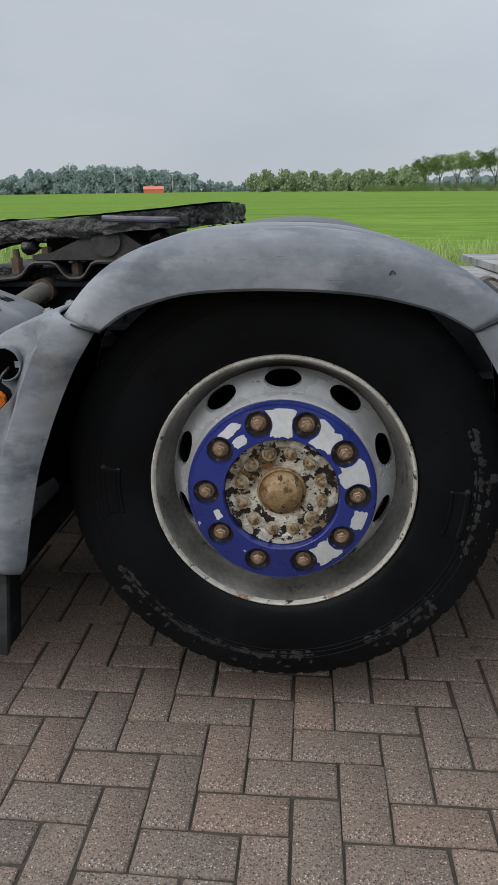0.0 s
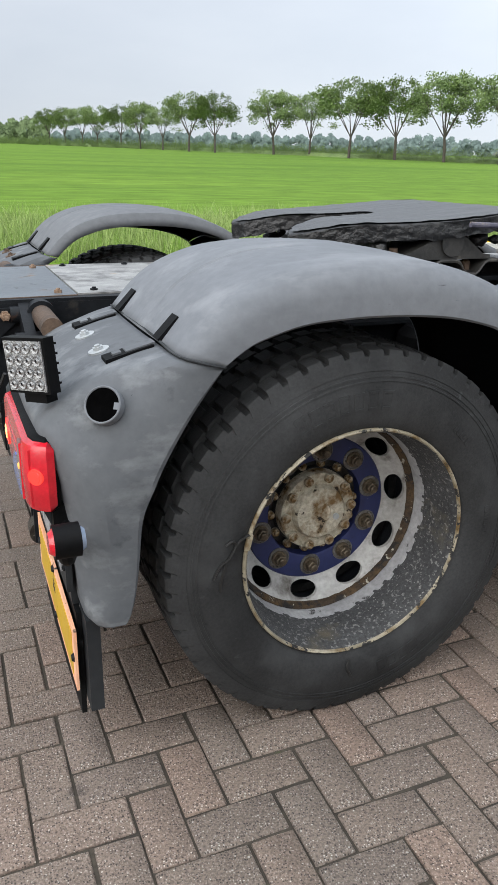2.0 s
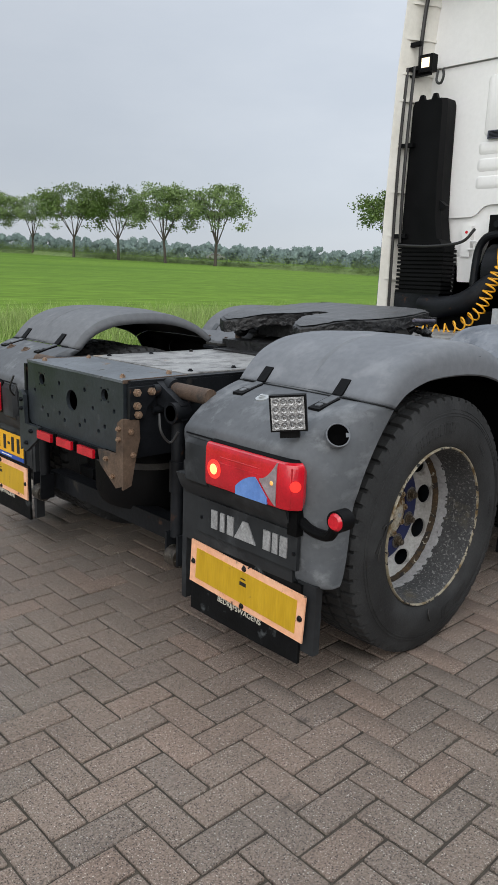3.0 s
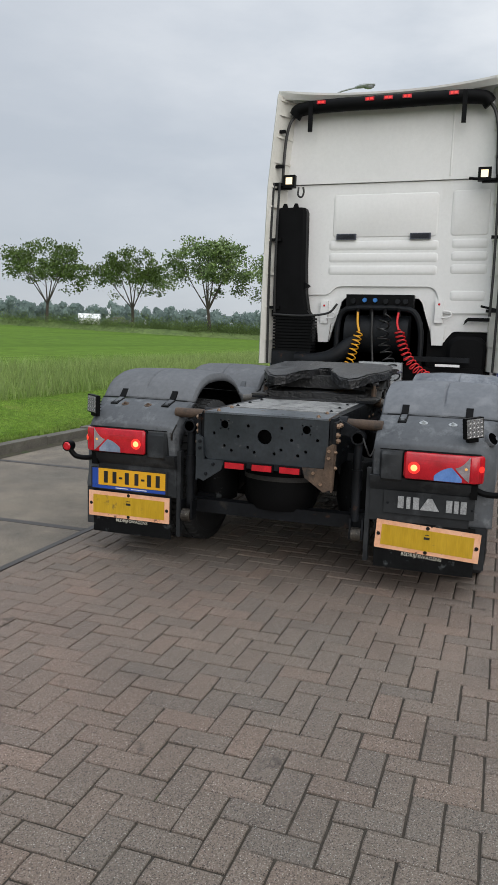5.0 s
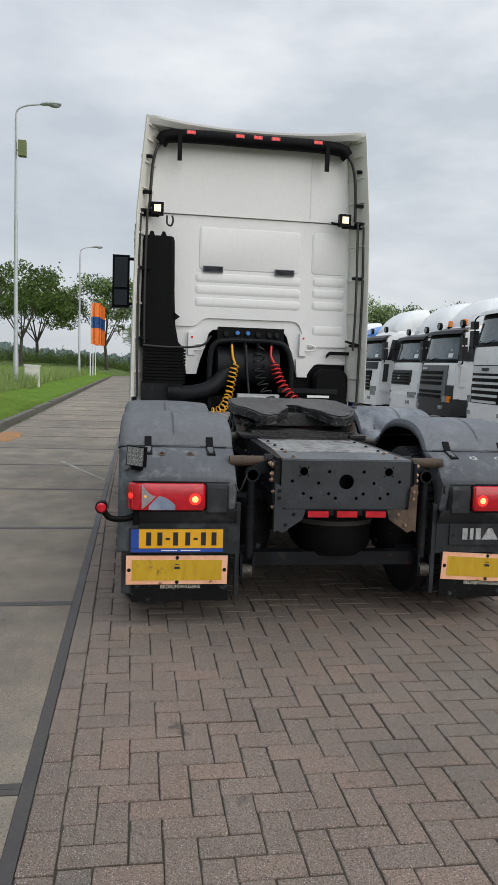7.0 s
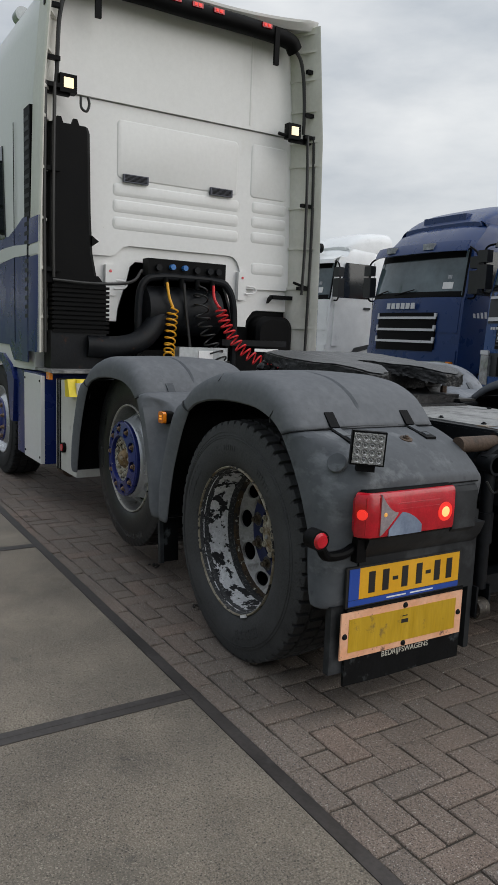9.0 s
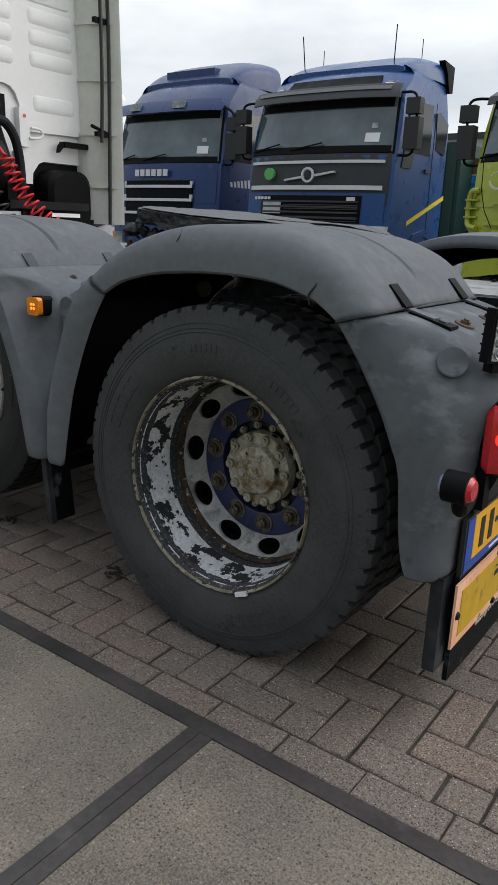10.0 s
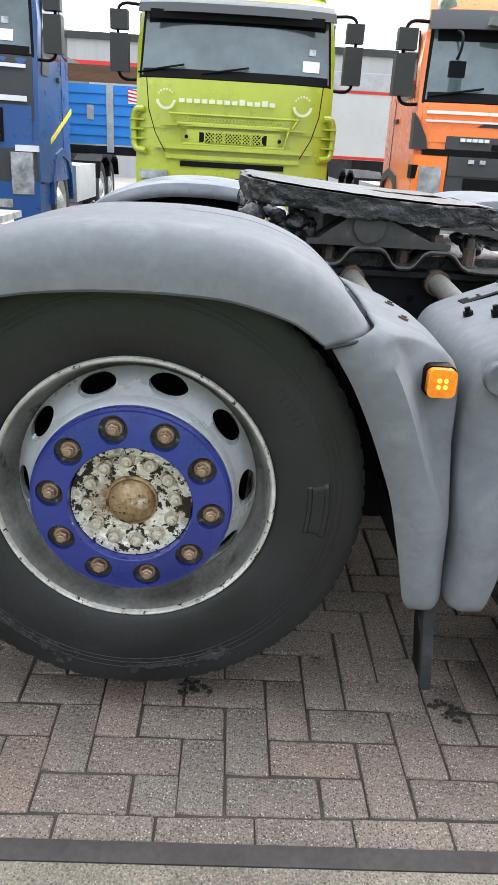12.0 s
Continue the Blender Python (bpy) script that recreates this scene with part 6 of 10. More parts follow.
# end plate with its holes
holes = [(0.0, 0.868, 0.043), (0.245, 0.925, 0.024), (-0.245, 0.925, 0.024)]
for y, z in ((0.10, 0.925), (0.10, 0.80), (-0.10, 0.925), (-0.10, 0.80), (0.16, 0.86), (-0.16, 0.86), (0.245, 0.80), (-0.245, 0.80), (0.31, 0.87), (-0.31, 0.87), (0.06, 0.775), (-0.06, 0.775), (0.20, 0.775), (-0.20, 0.775)):
    holes.append((y, z, 0.0095))
for c in (0.245, -0.245):
    for k in range(4):
        holes.append((c + 0.034 * math.cos(0.78 + k * 1.571), 0.925 + 0.034 * math.sin(0.78 + k * 1.571), 0.005))
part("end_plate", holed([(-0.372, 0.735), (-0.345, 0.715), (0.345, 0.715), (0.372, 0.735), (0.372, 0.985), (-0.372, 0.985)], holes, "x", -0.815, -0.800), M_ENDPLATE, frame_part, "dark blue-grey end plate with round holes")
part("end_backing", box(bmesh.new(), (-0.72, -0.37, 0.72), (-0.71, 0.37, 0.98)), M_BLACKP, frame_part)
# top deck: plain steel at the end, worn galvanised further on
bm = bmesh.new()
prism(bm, [(-0.818, -0.368), (-0.818, 0.368), (-0.50, 0.352), (-0.50, -0.352)], "z", 0.986, 0.996)
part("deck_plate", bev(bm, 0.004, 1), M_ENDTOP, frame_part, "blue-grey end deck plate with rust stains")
part("deck", bev(prism(bmesh.new(), [(-0.497, -0.350), (-0.497, 0.350), (0.15, 0.34), (2.4, 0.34), (2.4, -0.34), (0.15, -0.34)], "z", 0.990, 1.000), 0.003, 1), M_DECK, frame_part, "worn patchy galvanised deck plate")
for x in (-0.77, -0.55, -0.44, -0.2, 0.05):
    for y in (-0.30, 0.30):
        bolt(frame_part, (x, y, 0.995), 0.012, 0.010, (0, 0, 1), M_NUT if x < -0.5 else M_CHASSIS, "deck_bolt")
for s in (-1, 1):
    part("plate_edge", bev(prism(bmesh.new(), [(-0.816, s * 0.369), (-0.50, s * 0.353), (-0.50, s * 0.359), (-0.816, s * 0.376)], "z", 0.984, 0.9975), 0.002, 1), M_RUST, frame_part, "rusty plate edge")
# gusset plates under the end plate, one of them rusty
for s, mt in ((1, M_ENDPLATE), (-1, M_RUST)):
    pts = [(s * 0.37, 0.84), (s * 0.40, 0.86), (s * 0.40, 0.60), (s * 0.36, 0.585), (s * 0.25, 0.66), (s * 0.235, 0.715), (s * 0.36, 0.715)]
    part("gusset", bev(prism(bmesh.new(), pts, "x", -0.842, -0.824), 0.003, 1), mt, frame_part, "rust-brown gusset plate" if s < 0 else "")
    for y, z in ((0.385, 0.82), (0.385, 0.78), (0.30, 0.69), (0.345, 0.63)):
        bolt(frame_part, (-0.842, s * y, z), 0.010, 0.01, (-1, 0, 0), M_NUT if s < 0 else M_CHASSIS, "gusset_bolt")
for s, mt in ((1, M_ENDPLATE), (-1, M_RUST)):
    part("gusset_flange", bev(prism(bmesh.new(), [(-0.842, 0.86), (-0.770, 0.85), (-0.765, 0.78), (-0.785, 0.70), (-0.805, 0.60), (-0.842, 0.588)], "y", s * 0.400, s * 0.410), 0.003, 1), mt, frame_part)
    part("corner_bracket", bev(prism(bmesh.new(), [(-0.812, 0.975), (-0.700, 0.975), (-0.690, 0.935), (-0.735, 0.895), (-0.745, 0.855), (-0.812, 0.855)], "y", s * 0.396, s * 0.412), 0.005, 1), M_CHASSIS, frame_part, "black corner bracket")
    for x, z in ((-0.785, 0.955), (-0.720, 0.955), (-0.785, 0.905), (-0.780, 0.872)):
        bolt(frame_part, (x, s * 0.412, z), 0.015, 0.014, (0, s, 0), M_NUT, "bracket_bolt")
    for x, z in ((-0.81, 0.81), (-0.80, 0.72)):
        bolt(frame_part, (x, s * 0.410, z), 0.011, 0.010, (0, s, 0), M_NUT, "gusset_bolt")
# row of three red lamps
for y in (0.165, 0.0, -0.165):
    lamp = part("marker_lamp", bev(box(bmesh.new(), (-0.846, y - 0.066, 0.672), (-0.826, y + 0.066, 0.712)), 0.006, 1), M_BLACKP, truck, "small red rear marker lamp")
    part("red_lens", bev(box(bmesh.new(), (-0.858, y - 0.058, 0.675), (-0.840, y + 0.058, 0.709)), 0.010, 3), M_RED, lamp)
part("lamp_bar", bev(box(bmesh.new(), (-0.83, -0.25, 0.680), (-0.815, 0.25, 0.715)), 0.003, 1), M_CHASSIS, frame_part)
# rear air tank and bellows below the frame
bm = bmesh.new()
rings = []
for z, a, b in ((0.39, 0.15, 0.10), (0.40, 0.20, 0.15), (0.45, 0.225, 0.17), (0.62, 0.225, 0.17), (0.655, 0.20, 0.15)):
    rings.append([(-0.50 + b * math.cos(t * math.pi / 12), -0.02 + a * math.sin(t * math.pi / 12), z) for t in range(24)])
part("air_tank", loft(bm, rings), M_BLACKP, frame_part, "black air tank with a metal band")
part("tank_band", loft(bmesh.new(), [[(-0.50 + (0.174 + d) * math.cos(t * math.pi / 16), -0.02 + (0.229 + d) * math.sin(t * math.pi / 16), z) for t in range(32)] for z, d in ((0.585, 0), (0.585, 0.004), (0.612, 0.004), (0.612, 0))]), M_GREYDUST, frame_part)
for s in (-1, 1):
    bm = bmesh.new()
    loft(bm, [[(-0.30 + r * math.cos(t * math.pi / 12), s * 0.47 + r * math.sin(t * math.pi / 12), z) for t in range(24)] for z, r in ((0.36, 0.09), (0.38, 0.125), (0.46, 0.14), (0.60, 0.135), (0.68, 0.12), (0.70, 0.10))])
    part("air_bellows", bm, M_FLAP, frame_part, "black rubber air spring bellows")
    part("bellows_plate", cyl(bmesh.new(), (-0.30, s * 0.47, 0.33), (-0.30, s * 0.47, 0.362), 0.10, 24), M_CHASSIS, frame_part)
# axles
for x, z, w in ((0.0, 0.493, 0.62), (1.35, 0.611, 0.75)):
    part("axle", cyl(bmesh.new(), (x, -w, z), (x, w, z), 0.075 if x == 0 else 0.06, 20), M_CHASSIS, frame_part, "dark axle beam")
bm = bmesh.new()
bmesh.ops.create_uvsphere(bm, u_segments=24, v_segments=14, radius=0.22)
for v in bm.verts:
    v.co = Vector((v.co.x * 0.9, v.co.y * 0.75, v.co.z + 0.493))
part("differential", bm, M_CHASSIS, frame_part)
part("cross_member", bev(box(bmesh.new(), (-0.45, -0.55, 0.31), (-0.36, 0.55, 0.36)), 0.01, 1), M_CHASSIS, frame_part)
# drive line, lift bellows and tanks, unseen, added to block light below the frame
part("gear_casing", bev(box(bmesh.new(), (0.45, -0.30, 0.40), (0.95, 0.30, 0.93)), 0.06, 2), M_CHASSIS, frame_part, "dark block added below the frame")
part("gear_casing", bev(box(bmesh.new(), (1.72, -0.33, 0.42), (2.9, 0.33, 0.95)), 0.08, 2), M_CHASSIS, frame_part)
part("prop_shaft", cyl(bmesh.new(), (0.1, 0, 0.55), (2.6, 0, 0.72), 0.06, 18), M_CHASSIS, frame_part)
for s in (-1, 1):
    for x, z0, z1, r in ((0.70, 0.30, 0.86, 0.13), (1.72, 0.34, 0.86, 0.12), (0.33, 0.28, 0.80, 0.11)):
        bm = bmesh.new()
        loft(bm, [[(x + r * q * math.cos(t * math.pi / 12), s * 0.50 + r * q * math.sin(t * math.pi / 12), z0 + (z1 - z0) * f) for t in range(24)] for f, q in ((0, 0.7), (0.04, 0.95), (0.22, 1.0), (0.30, 0.86), (0.40, 1.0), (0.75, 1.0), (0.95, 0.9), (1.0, 0.7))])
        part("air_bellows", bm, M_BLACKP, frame_part, "black rubber air spring bellows")
    part("trailing_arm", bev(prism(bmesh.new(), [(-0.45, 0.34), (0.05, 0.36), (0.75, 0.52), (0.80, 0.66), (0.66, 0.68), (0.0, 0.46), (-0.45, 0.42)], "y", s * 0.44, s * 0.56), 0.012, 1), M_CHASSIS, frame_part, "dark trailing arm")
    part("trailing_arm", bev(prism(bmesh.new(), [(1.0, 0.50), (1.4, 0.48), (2.0, 0.62), (2.05, 0.74), (1.9, 0.74), (1.35, 0.58), (1.0, 0.58)], "y", s * 0.46, s * 0.56), 0.012, 1), M_CHASSIS, frame_part)
    part("brake_chamber", bev(cyl(bmesh.new(), (-0.14, s * 0.42, 0.62), (-0.36, s * 0.42, 0.66), 0.085, 20), 0.015, 1), M_CHASSIS, frame_part)
part("air_tank", bev(cyl(bmesh.new(), (0.98, -0.42, 0.50), (0.98, 0.42, 0.50), 0.13, 24), 0.03, 2), M_CHASSIS, frame_part, "dark lying air tank")
part("spare_beam", bev(box(bmesh.new(), (-0.62, -0.56, 0.34), (-0.54, 0.56, 0.42)), 0.01, 1), M_CHASSIS, frame_part)
# guard carrier pipes and the folding struts at the back
for s in (-1, 1):
    pipe = part("guard_pipe", cyl(bmesh.new(), (-0.62, s * 0.40, 0.955), (-0.62, s * 0.64, 0.955), 0.030, 18), M_RUST, frame_part, "rusty pipe that carries the mudguard")
    part("pipe_bush", cyl(bmesh.new(), (-0.62, s * 0.385, 0.955), (-0.62, s * 0.44, 0.955), 0.042, 18), M_CHASSIS, pipe)
    for x in (0.565, 0.815, 1.94):
        part("guard_pipe", tube(bmesh.new(), bezier([(x, s * 0.36, 0.988), (x, s * 0.46, 0.985), (x - 0.01, s * 0.55, 0.970), (x - 0.015, s * 0.625, 0.958)], 12), 0.029, 14), M_GREYPIPE, frame_part, "grey painted bent guard pipe")
        part("pipe_collar", cyl(bmesh.new(), (x, s * 0.398, 0.9875), (x, s * 0.450, 0.9855), 0.037, 18), M_RUST, frame_part)
    arm = part("stay_bracket", bev(prism(bmesh.new(), [(s * 0.385, 0.99), (s * 0.42, 0.975), (s * 0.545, 0.915), (s * 0.55, 0.86), (s * 0.50, 0.85), (s * 0.46, 0.89), (s * 0.40, 0.90), (s * 0.385, 0.86)], "x", -0.79, -0.76), 0.004, 1), M_CHASSIS, frame_part, "black forged bracket", at=Matrix.Translation((0.11, 0, 0)))
    for y, z, r in ((0.405, 0.955, 0.024), (0.515, 0.885, 0.030), (0.40, 0.88, 0.016)):
        part("pivot", cyl(bmesh.new(), (-0.815, s * y, z), (-0.74, s * y, z), r, 16), M_CHASSIS, arm)
    strut = part("strut", bev(cyl(bmesh.new(), (-0.778, s * 0.515, 0.40), (-0.778, s * 0.515, 0.885), 0.025, 20), 0.005, 1), M_CHASSIS, truck, "black folding strut with a roller at its foot", at=Matrix.Translation((0.11, 0, 0)))
    part("sleeve", cyl(bmesh.new(), (-0.778, s * 0.515, 0.58), (-0.778, s * 0.515, 0.70), 0.031, 20), M_CHASSIS, strut)
    part("ball_end", bev(cyl(bmesh.new(), (-0.815, s * 0.515, 0.885), (-0.745, s * 0.515, 0.885), 0.040, 20), 0.008, 1), M_CHASSIS, strut)
    part("fork", bev(box(bmesh.new(), (-0.815, s * 0.53 - 0.040, 0.30), (-0.745, s * 0.53 - 0.030, 0.42)), 0.004, 1), M_CHASSIS, strut)
    part("fork", bev(box(bmesh.new(), (-0.815, s * 0.53 + 0.030, 0.30), (-0.745, s * 0.53 + 0.040, 0.42)), 0.004, 1), M_CHASSIS, strut)
    part("roller", cyl(bmesh.new(), (-0.79, s * 0.53 - 0.028, 0.325), (-0.79, s * 0.53 + 0.028, 0.325), 0.040, 20), M_SEAT, strut)
    # loose cable at the back
    part("cable", tube(bmesh.new(), bezier([(-0.79, s * 0.56, 0.90), (-0.80, s * 0.585, 0.84), (-0.77, s * 0.60, 0.80), (-0.75, s * 0.62, 0.84)], 14), 0.005, 6), M_BHOSE, frame_part)

# coupling: mounting plates, pedestals and the greasy fifth wheel
for s in (-1, 1):
    part("base_strip", bev(box(bmesh.new(), (0.25, s * 0.385 - 0.055, 0.999), (1.30, s * 0.385 + 0.055, 1.014)), 0.003, 1), M_CHASSIS, frame_part, "flat dark steel strip on the frame")
    pts = [(0.28, 1.016), (0.44, 1.016), (0.485, 1.020), (0.505, 1.030), (0.530, 1.058), (0.548, 1.066), (0.600, 1.066), (0.618, 1.058), (0.640, 1.028), (0.655, 1.018), (0.690, 1.018), (0.705, 1.028), (0.728, 1.060), (0.745, 1.068),
           (0.812, 1.068), (0.830, 1.060), (0.852, 1.030), (0.868, 1.020), (0.90, 1.018), (0.915, 1.028), (0.938, 1.058), (0.955, 1.066), (1.01, 1.066), (1.03, 1.058), (1.05, 1.030), (1.07, 1.018), (1.22, 1.016)]
    bm = bmesh.new()
    loft(bm, [[(x, s * y, z + d) for y, d in ((0.335, 0.0), (0.452, 0.0), (0.455, 0.006), (0.452, 0.012), (0.335, 0.012))] for x, z in pts])
    part("corrugated_plate", bm, M_GREYDUST, frame_part, "wavy greasy mounting plate")
    for x, h in ((0.475, 0.052), (0.668, 0.035), (0.885, 0.035), (1.14, 0.05)):
        part("mount_washer", cyl(bmesh.new(), (x, s * 0.405, 1.028), (x, s * 0.405, 1.036), 0.027, 18), M_GREYDUST, frame_part)
        bolt(frame_part, (x, s * 0.405, 1.034), 0.019, h, (0, 0, 1), M_RUST, "mount_bolt")
        part("bolt_end", cyl(bmesh.new(), (x, s * 0.405, 1.034 + h), (x, s * 0.405, 1.05 + h), 0.012, 12), M_RUST, frame_part)
    # rivets and holes along the rail web
    for x in (0.55, 0.63, 0.86, 0.93, 0.42):
        part("web_hole", cyl(bmesh.new(), (x, s * 0.394, 0.93), (x, s * 0.3975, 0.93), 0.012, 14), M_BLACKP, frame_part)
    part("lower_flange", bev(box(bmesh.new(), (0.1, s * 0.41 - 0.03, 0.862), (1.3, s * 0.41 + 0.03, 0.874)), 0.003, 1), M_CHASSIS, frame_part)
# sheet added to put the dark below the coupling over the pale deck
part("grease_bed", wobble(box(bmesh.new(), (0.22, -0.325, 0.998), (1.28, 0.325, 1.008)), 0.004, 9), M_GREASE, frame_part, "greasy black sheet added over the deck below the coupling")
PED = [(0.545, 1.080), (0.955, 1.080), (0.955, 1.094), (0.925, 1.096), (0.850, 1.150), (0.820, 1.166), (0.745, 1.166), (0.722, 1.152), (0.600, 1.100), (0.545, 1.096)]
fw = part("fifth_wheel", bev(prism(bmesh.new(), PED, "y", -0.452, -0.33), 0.006, 2), M_GREYDUST, truck, "black greasy fifth wheel coupling with a worn steel plate")
part("pedestal", bev(prism(bmesh.new(), PED, "y", 0.33, 0.452), 0.006, 2), M_GREYDUST, fw, "dusty grey cast pedestal")
for s in (-1, 1):
    part("pivot_boss", bev(cyl(bmesh.new(), (0.782, s * 0.43, 1.135), (0.782, s * 0.462, 1.135), 0.045, 24), 0.006, 1), M_GREYDUST, fw)
    part("foot_bolt", cyl(bmesh.new(), (0.575, s * 0.405, 1.094), (0.575, s * 0.405, 1.118), 0.017, 6), M_RUST, fw)
part("mounting_slab", wobble(bev(box(bmesh.new(), (0.32, -0.365, 1.001), (1.25, 0.365, 1.052)), 0.008, 1), 0.004, 30), M_GREASE, fw, "greasy black mounting plate on the frame")
part("cross_beam", bev(box(bmesh.new(), (0.55, -0.33, 1.07), (0.9, 0.33, 1.16)), 0.01, 1), M_GREASE, fw)
PLATE = [(1.14, 0.0), (1.15, 0.20), (1.13, 0.36), (1.05, 0.45), (0.80, 0.475), (0.60, 0.455), (0.42, 0.40), (0.27, 0.33), (0.24, 0.27), (0.27, 0.20), (0.44, 0.11), (0.58, 0.06), (0.70, 0.055), (0.74, 0.0)]
outline = PLATE + [(x, -y) for x, y in reversed(PLATE[1:-1])]


def plate_z(x):
    return 1.196 + 0.046 * max(0.0, (x - 0.44) / 0.68) ** 1.6 - 0.035 * max(0.0, (0.46 - x) / 0.2) ** 1.5


bm = bmesh.new()
vs = [bm.verts.new((x, y, 0)) for x, y in outline]
edges = [bm.edges.new((vs[i], vs[(i + 1) % len(vs)])) for i in range(len(vs))]
bmesh.ops.subdivide_edges(bm, edges=edges, cuts=14)
bmesh.ops.triangle_fill(bm, edges=bm.edges[:], use_beauty=True)
top = bm.copy()
ret = bmesh.ops.extrude_face_region(bm, geom=bm.faces[:])
for v in ret["geom"]:
    if isinstance(v, bmesh.types.BMVert):
        v.co.z = -0.058
bmesh.ops.subdivide_edges(bm, edges=[e for e in bm.edges if abs(e.verts[0].co.z - e.verts[1].co.z) > 0.03], cuts=7)
for v in bm.verts:
    p = v.co + Vector((0, 0, v.co.z * 2))
    n3 = Vector(noise.noise_vector(p * 9)) * 0.007 + Vector(noise.noise_vector(p * 42)) * 0.006 + Vector(noise.noise_vector(p * 110)) * 0.0035
    low = min(1.0, -v.co.z / 0.03)
    v.co += Vector((n3.x, n3.y, n3.z * low))
    v.co.z += plate_z(v.co.x)
part("plate", bm, M_GREASE, fw, "thick plate caked in black grease", angle=75)
for v in top.verts:
    v.co.x, v.co.y = 0.68 + (v.co.x - 0.68) * 0.965, v.co.y * 0.965
bmesh.ops.subdivide_edges(top, edges=top.edges[:], cuts=1)
for v in top.verts:
    v.co += 0.010 * Vector((noise.noise(v.co * 30), noise.noise(v.co * 30 + Vector((5, 0, 0))), 0))
    v.co.z = plate_z(v.co.x) + 0.006 + 0.0022 * noise.noise(v.co * 18)
part("worn_face", top, M_PLATE_TOP, fw, "worn grey steel face smeared with grease")
# grease clots between plate and pedestal, curled drips at the rear corners
rg = random.Random(3)
for k in range(22):
    bm = bmesh.new()
    bmesh.ops.create_icosphere(bm, subdivisions=3, radius=rg.uniform(0.016, 0.036))
    wobble(bm, 0.012, 28, k)
    wobble(bm, 0.006, 70, k)
    s = rg.choice((-1, 1))
    x = rg.choice((rg.uniform(0.93, 1.12), rg.uniform(0.93, 1.12), rg.uniform(0.45, 0.58)))
    yy, zz = rg.uniform(0.36, 0.43), rg.uniform(1.05, 1.15)
    for v in bm.verts:
        v.co = Vector((v.co.x + x, v.co.y + s * yy, v.co.z * 0.8 + zz))
    part("grease_clot", bm, M_GREASE, fw, angle=180)
part("release_grip", tube(bmesh.new(), bezier([(1.02, -0.45, 1.195), (1.01, -0.50, 1.196), (0.97, -0.525, 1.197), (0.90, -0.525, 1.199), (0.795, -0.525, 1.203)], 20), 0.0095, 10), M_GRIP, fw, "worn dark blue release handle")
part("grip_bracket", bev(box(bmesh.new(), (0.99, -0.50, 1.178), (1.045, -0.45, 1.212)), 0.004, 1), M_GREASE, fw)
for s, dx in ((-1, 0.0), (-1, -0.035), (1, -0.02), (1, -0.06)):
    part("grease_drip", tube(bmesh.new(), bezier([(1.135 + dx, s * 0.38, 1.185), (1.150 + dx, s * 0.385, 1.16), (1.148 + dx, s * 0.38, 1.13), (1.130 + dx, s * 0.375, 1.115)], 10), 0.006, 6), M_GREASE, fw)
# ---- cab ----
XW = 3.16
cab = part("cab", loft(bmesh.new(), [[(x, y * w, z) for y, z in ((-1.0, 1.0), (-1.0, 1.75), (-1.0, 3.0), (-0.95, 3.55), (-0.90, 3.78), (-0.80, 3.90), (0.80, 3.90), (0.90, 3.78), (0.95, 3.55), (1.0, 3.0), (1.0, 1.75), (1.0, 1.0))] for x, w in ((XW + 0.06, 1.17), (3.5, 1.215), (5.0, 1.22), (5.3, 1.15))]), M_WHITE, truck, "white high-roof cab with dark blue lower stripes")
# rear wall, cut out above the engine tunnel, with two lugs
wall = [(1.08, 3.80), (-1.08, 3.80), (-1.16, 3.0), (-1.16, 1.55), (-0.785, 1.55), (-0.745, 1.535), (-0.70, 1.48), (-0.672, 1.434), (-0.545, 1.434), (-0.52, 1.56), (-0.47, 1.70), (-0.43, 1.83), (-0.39, 1.88), (0.38, 1.88),
        (0.425, 1.84), (0.46, 1.70), (0.51, 1.56), (0.545, 1.424), (0.66, 1.424), (0.685, 1.52), (0.76, 1.58), (0.80, 1.72), (1.16, 1.74), (1.16, 3.0)]
rear_wall = part("rear_wall", bev(prism(bmesh.new(), wall, "x", XW + 0.004, XW + 0.05), 0.010, 2), M_WHITE, cab, "white pressed cab rear wall")


def rounded(y0, y1, z0, z1, r, n=6):
    out = []
    for cy, cz, a0 in ((y1 - r, z1 - r, 0), (y0 + r, z1 - r, 90), (y0 + r, z0 + r, 180), (y1 - r, z0 + r, 270)):
        out += [(cy + r * math.cos(radians(a0 + 90 * k / n)), cz + r * math.sin(radians(a0 + 90 * k / n))) for k in range(n + 1)]
    return out


def press(y0, y1, z0, z1, d, r=0.04, top=0.014, low=0.014, side=0.016, x=XW - 0.020, name="pressing"):
    """A soft-edged pressing with rounded corners that stands d proud of the skin."""
    rings = []
    for f, dd in ((0.0, -0.002), (0.12, 0.10), (0.5, 0.5), (0.88, 0.92), (1.0, 1.0)):
        rings.append([(x - (d * dd if dd > 0 else -0.002), y, z) for y, z in rounded(y0 + side * f, y1 - side * f, z0 + low * f, z1 - top * f, min(r, 0.47 * (z1 - z0 - (top + low) * f), 0.47 * (y1 - y0 - 2 * side * f)))])
    return part(name, loft(bmesh.new(), rings), M_WHITE, cab)


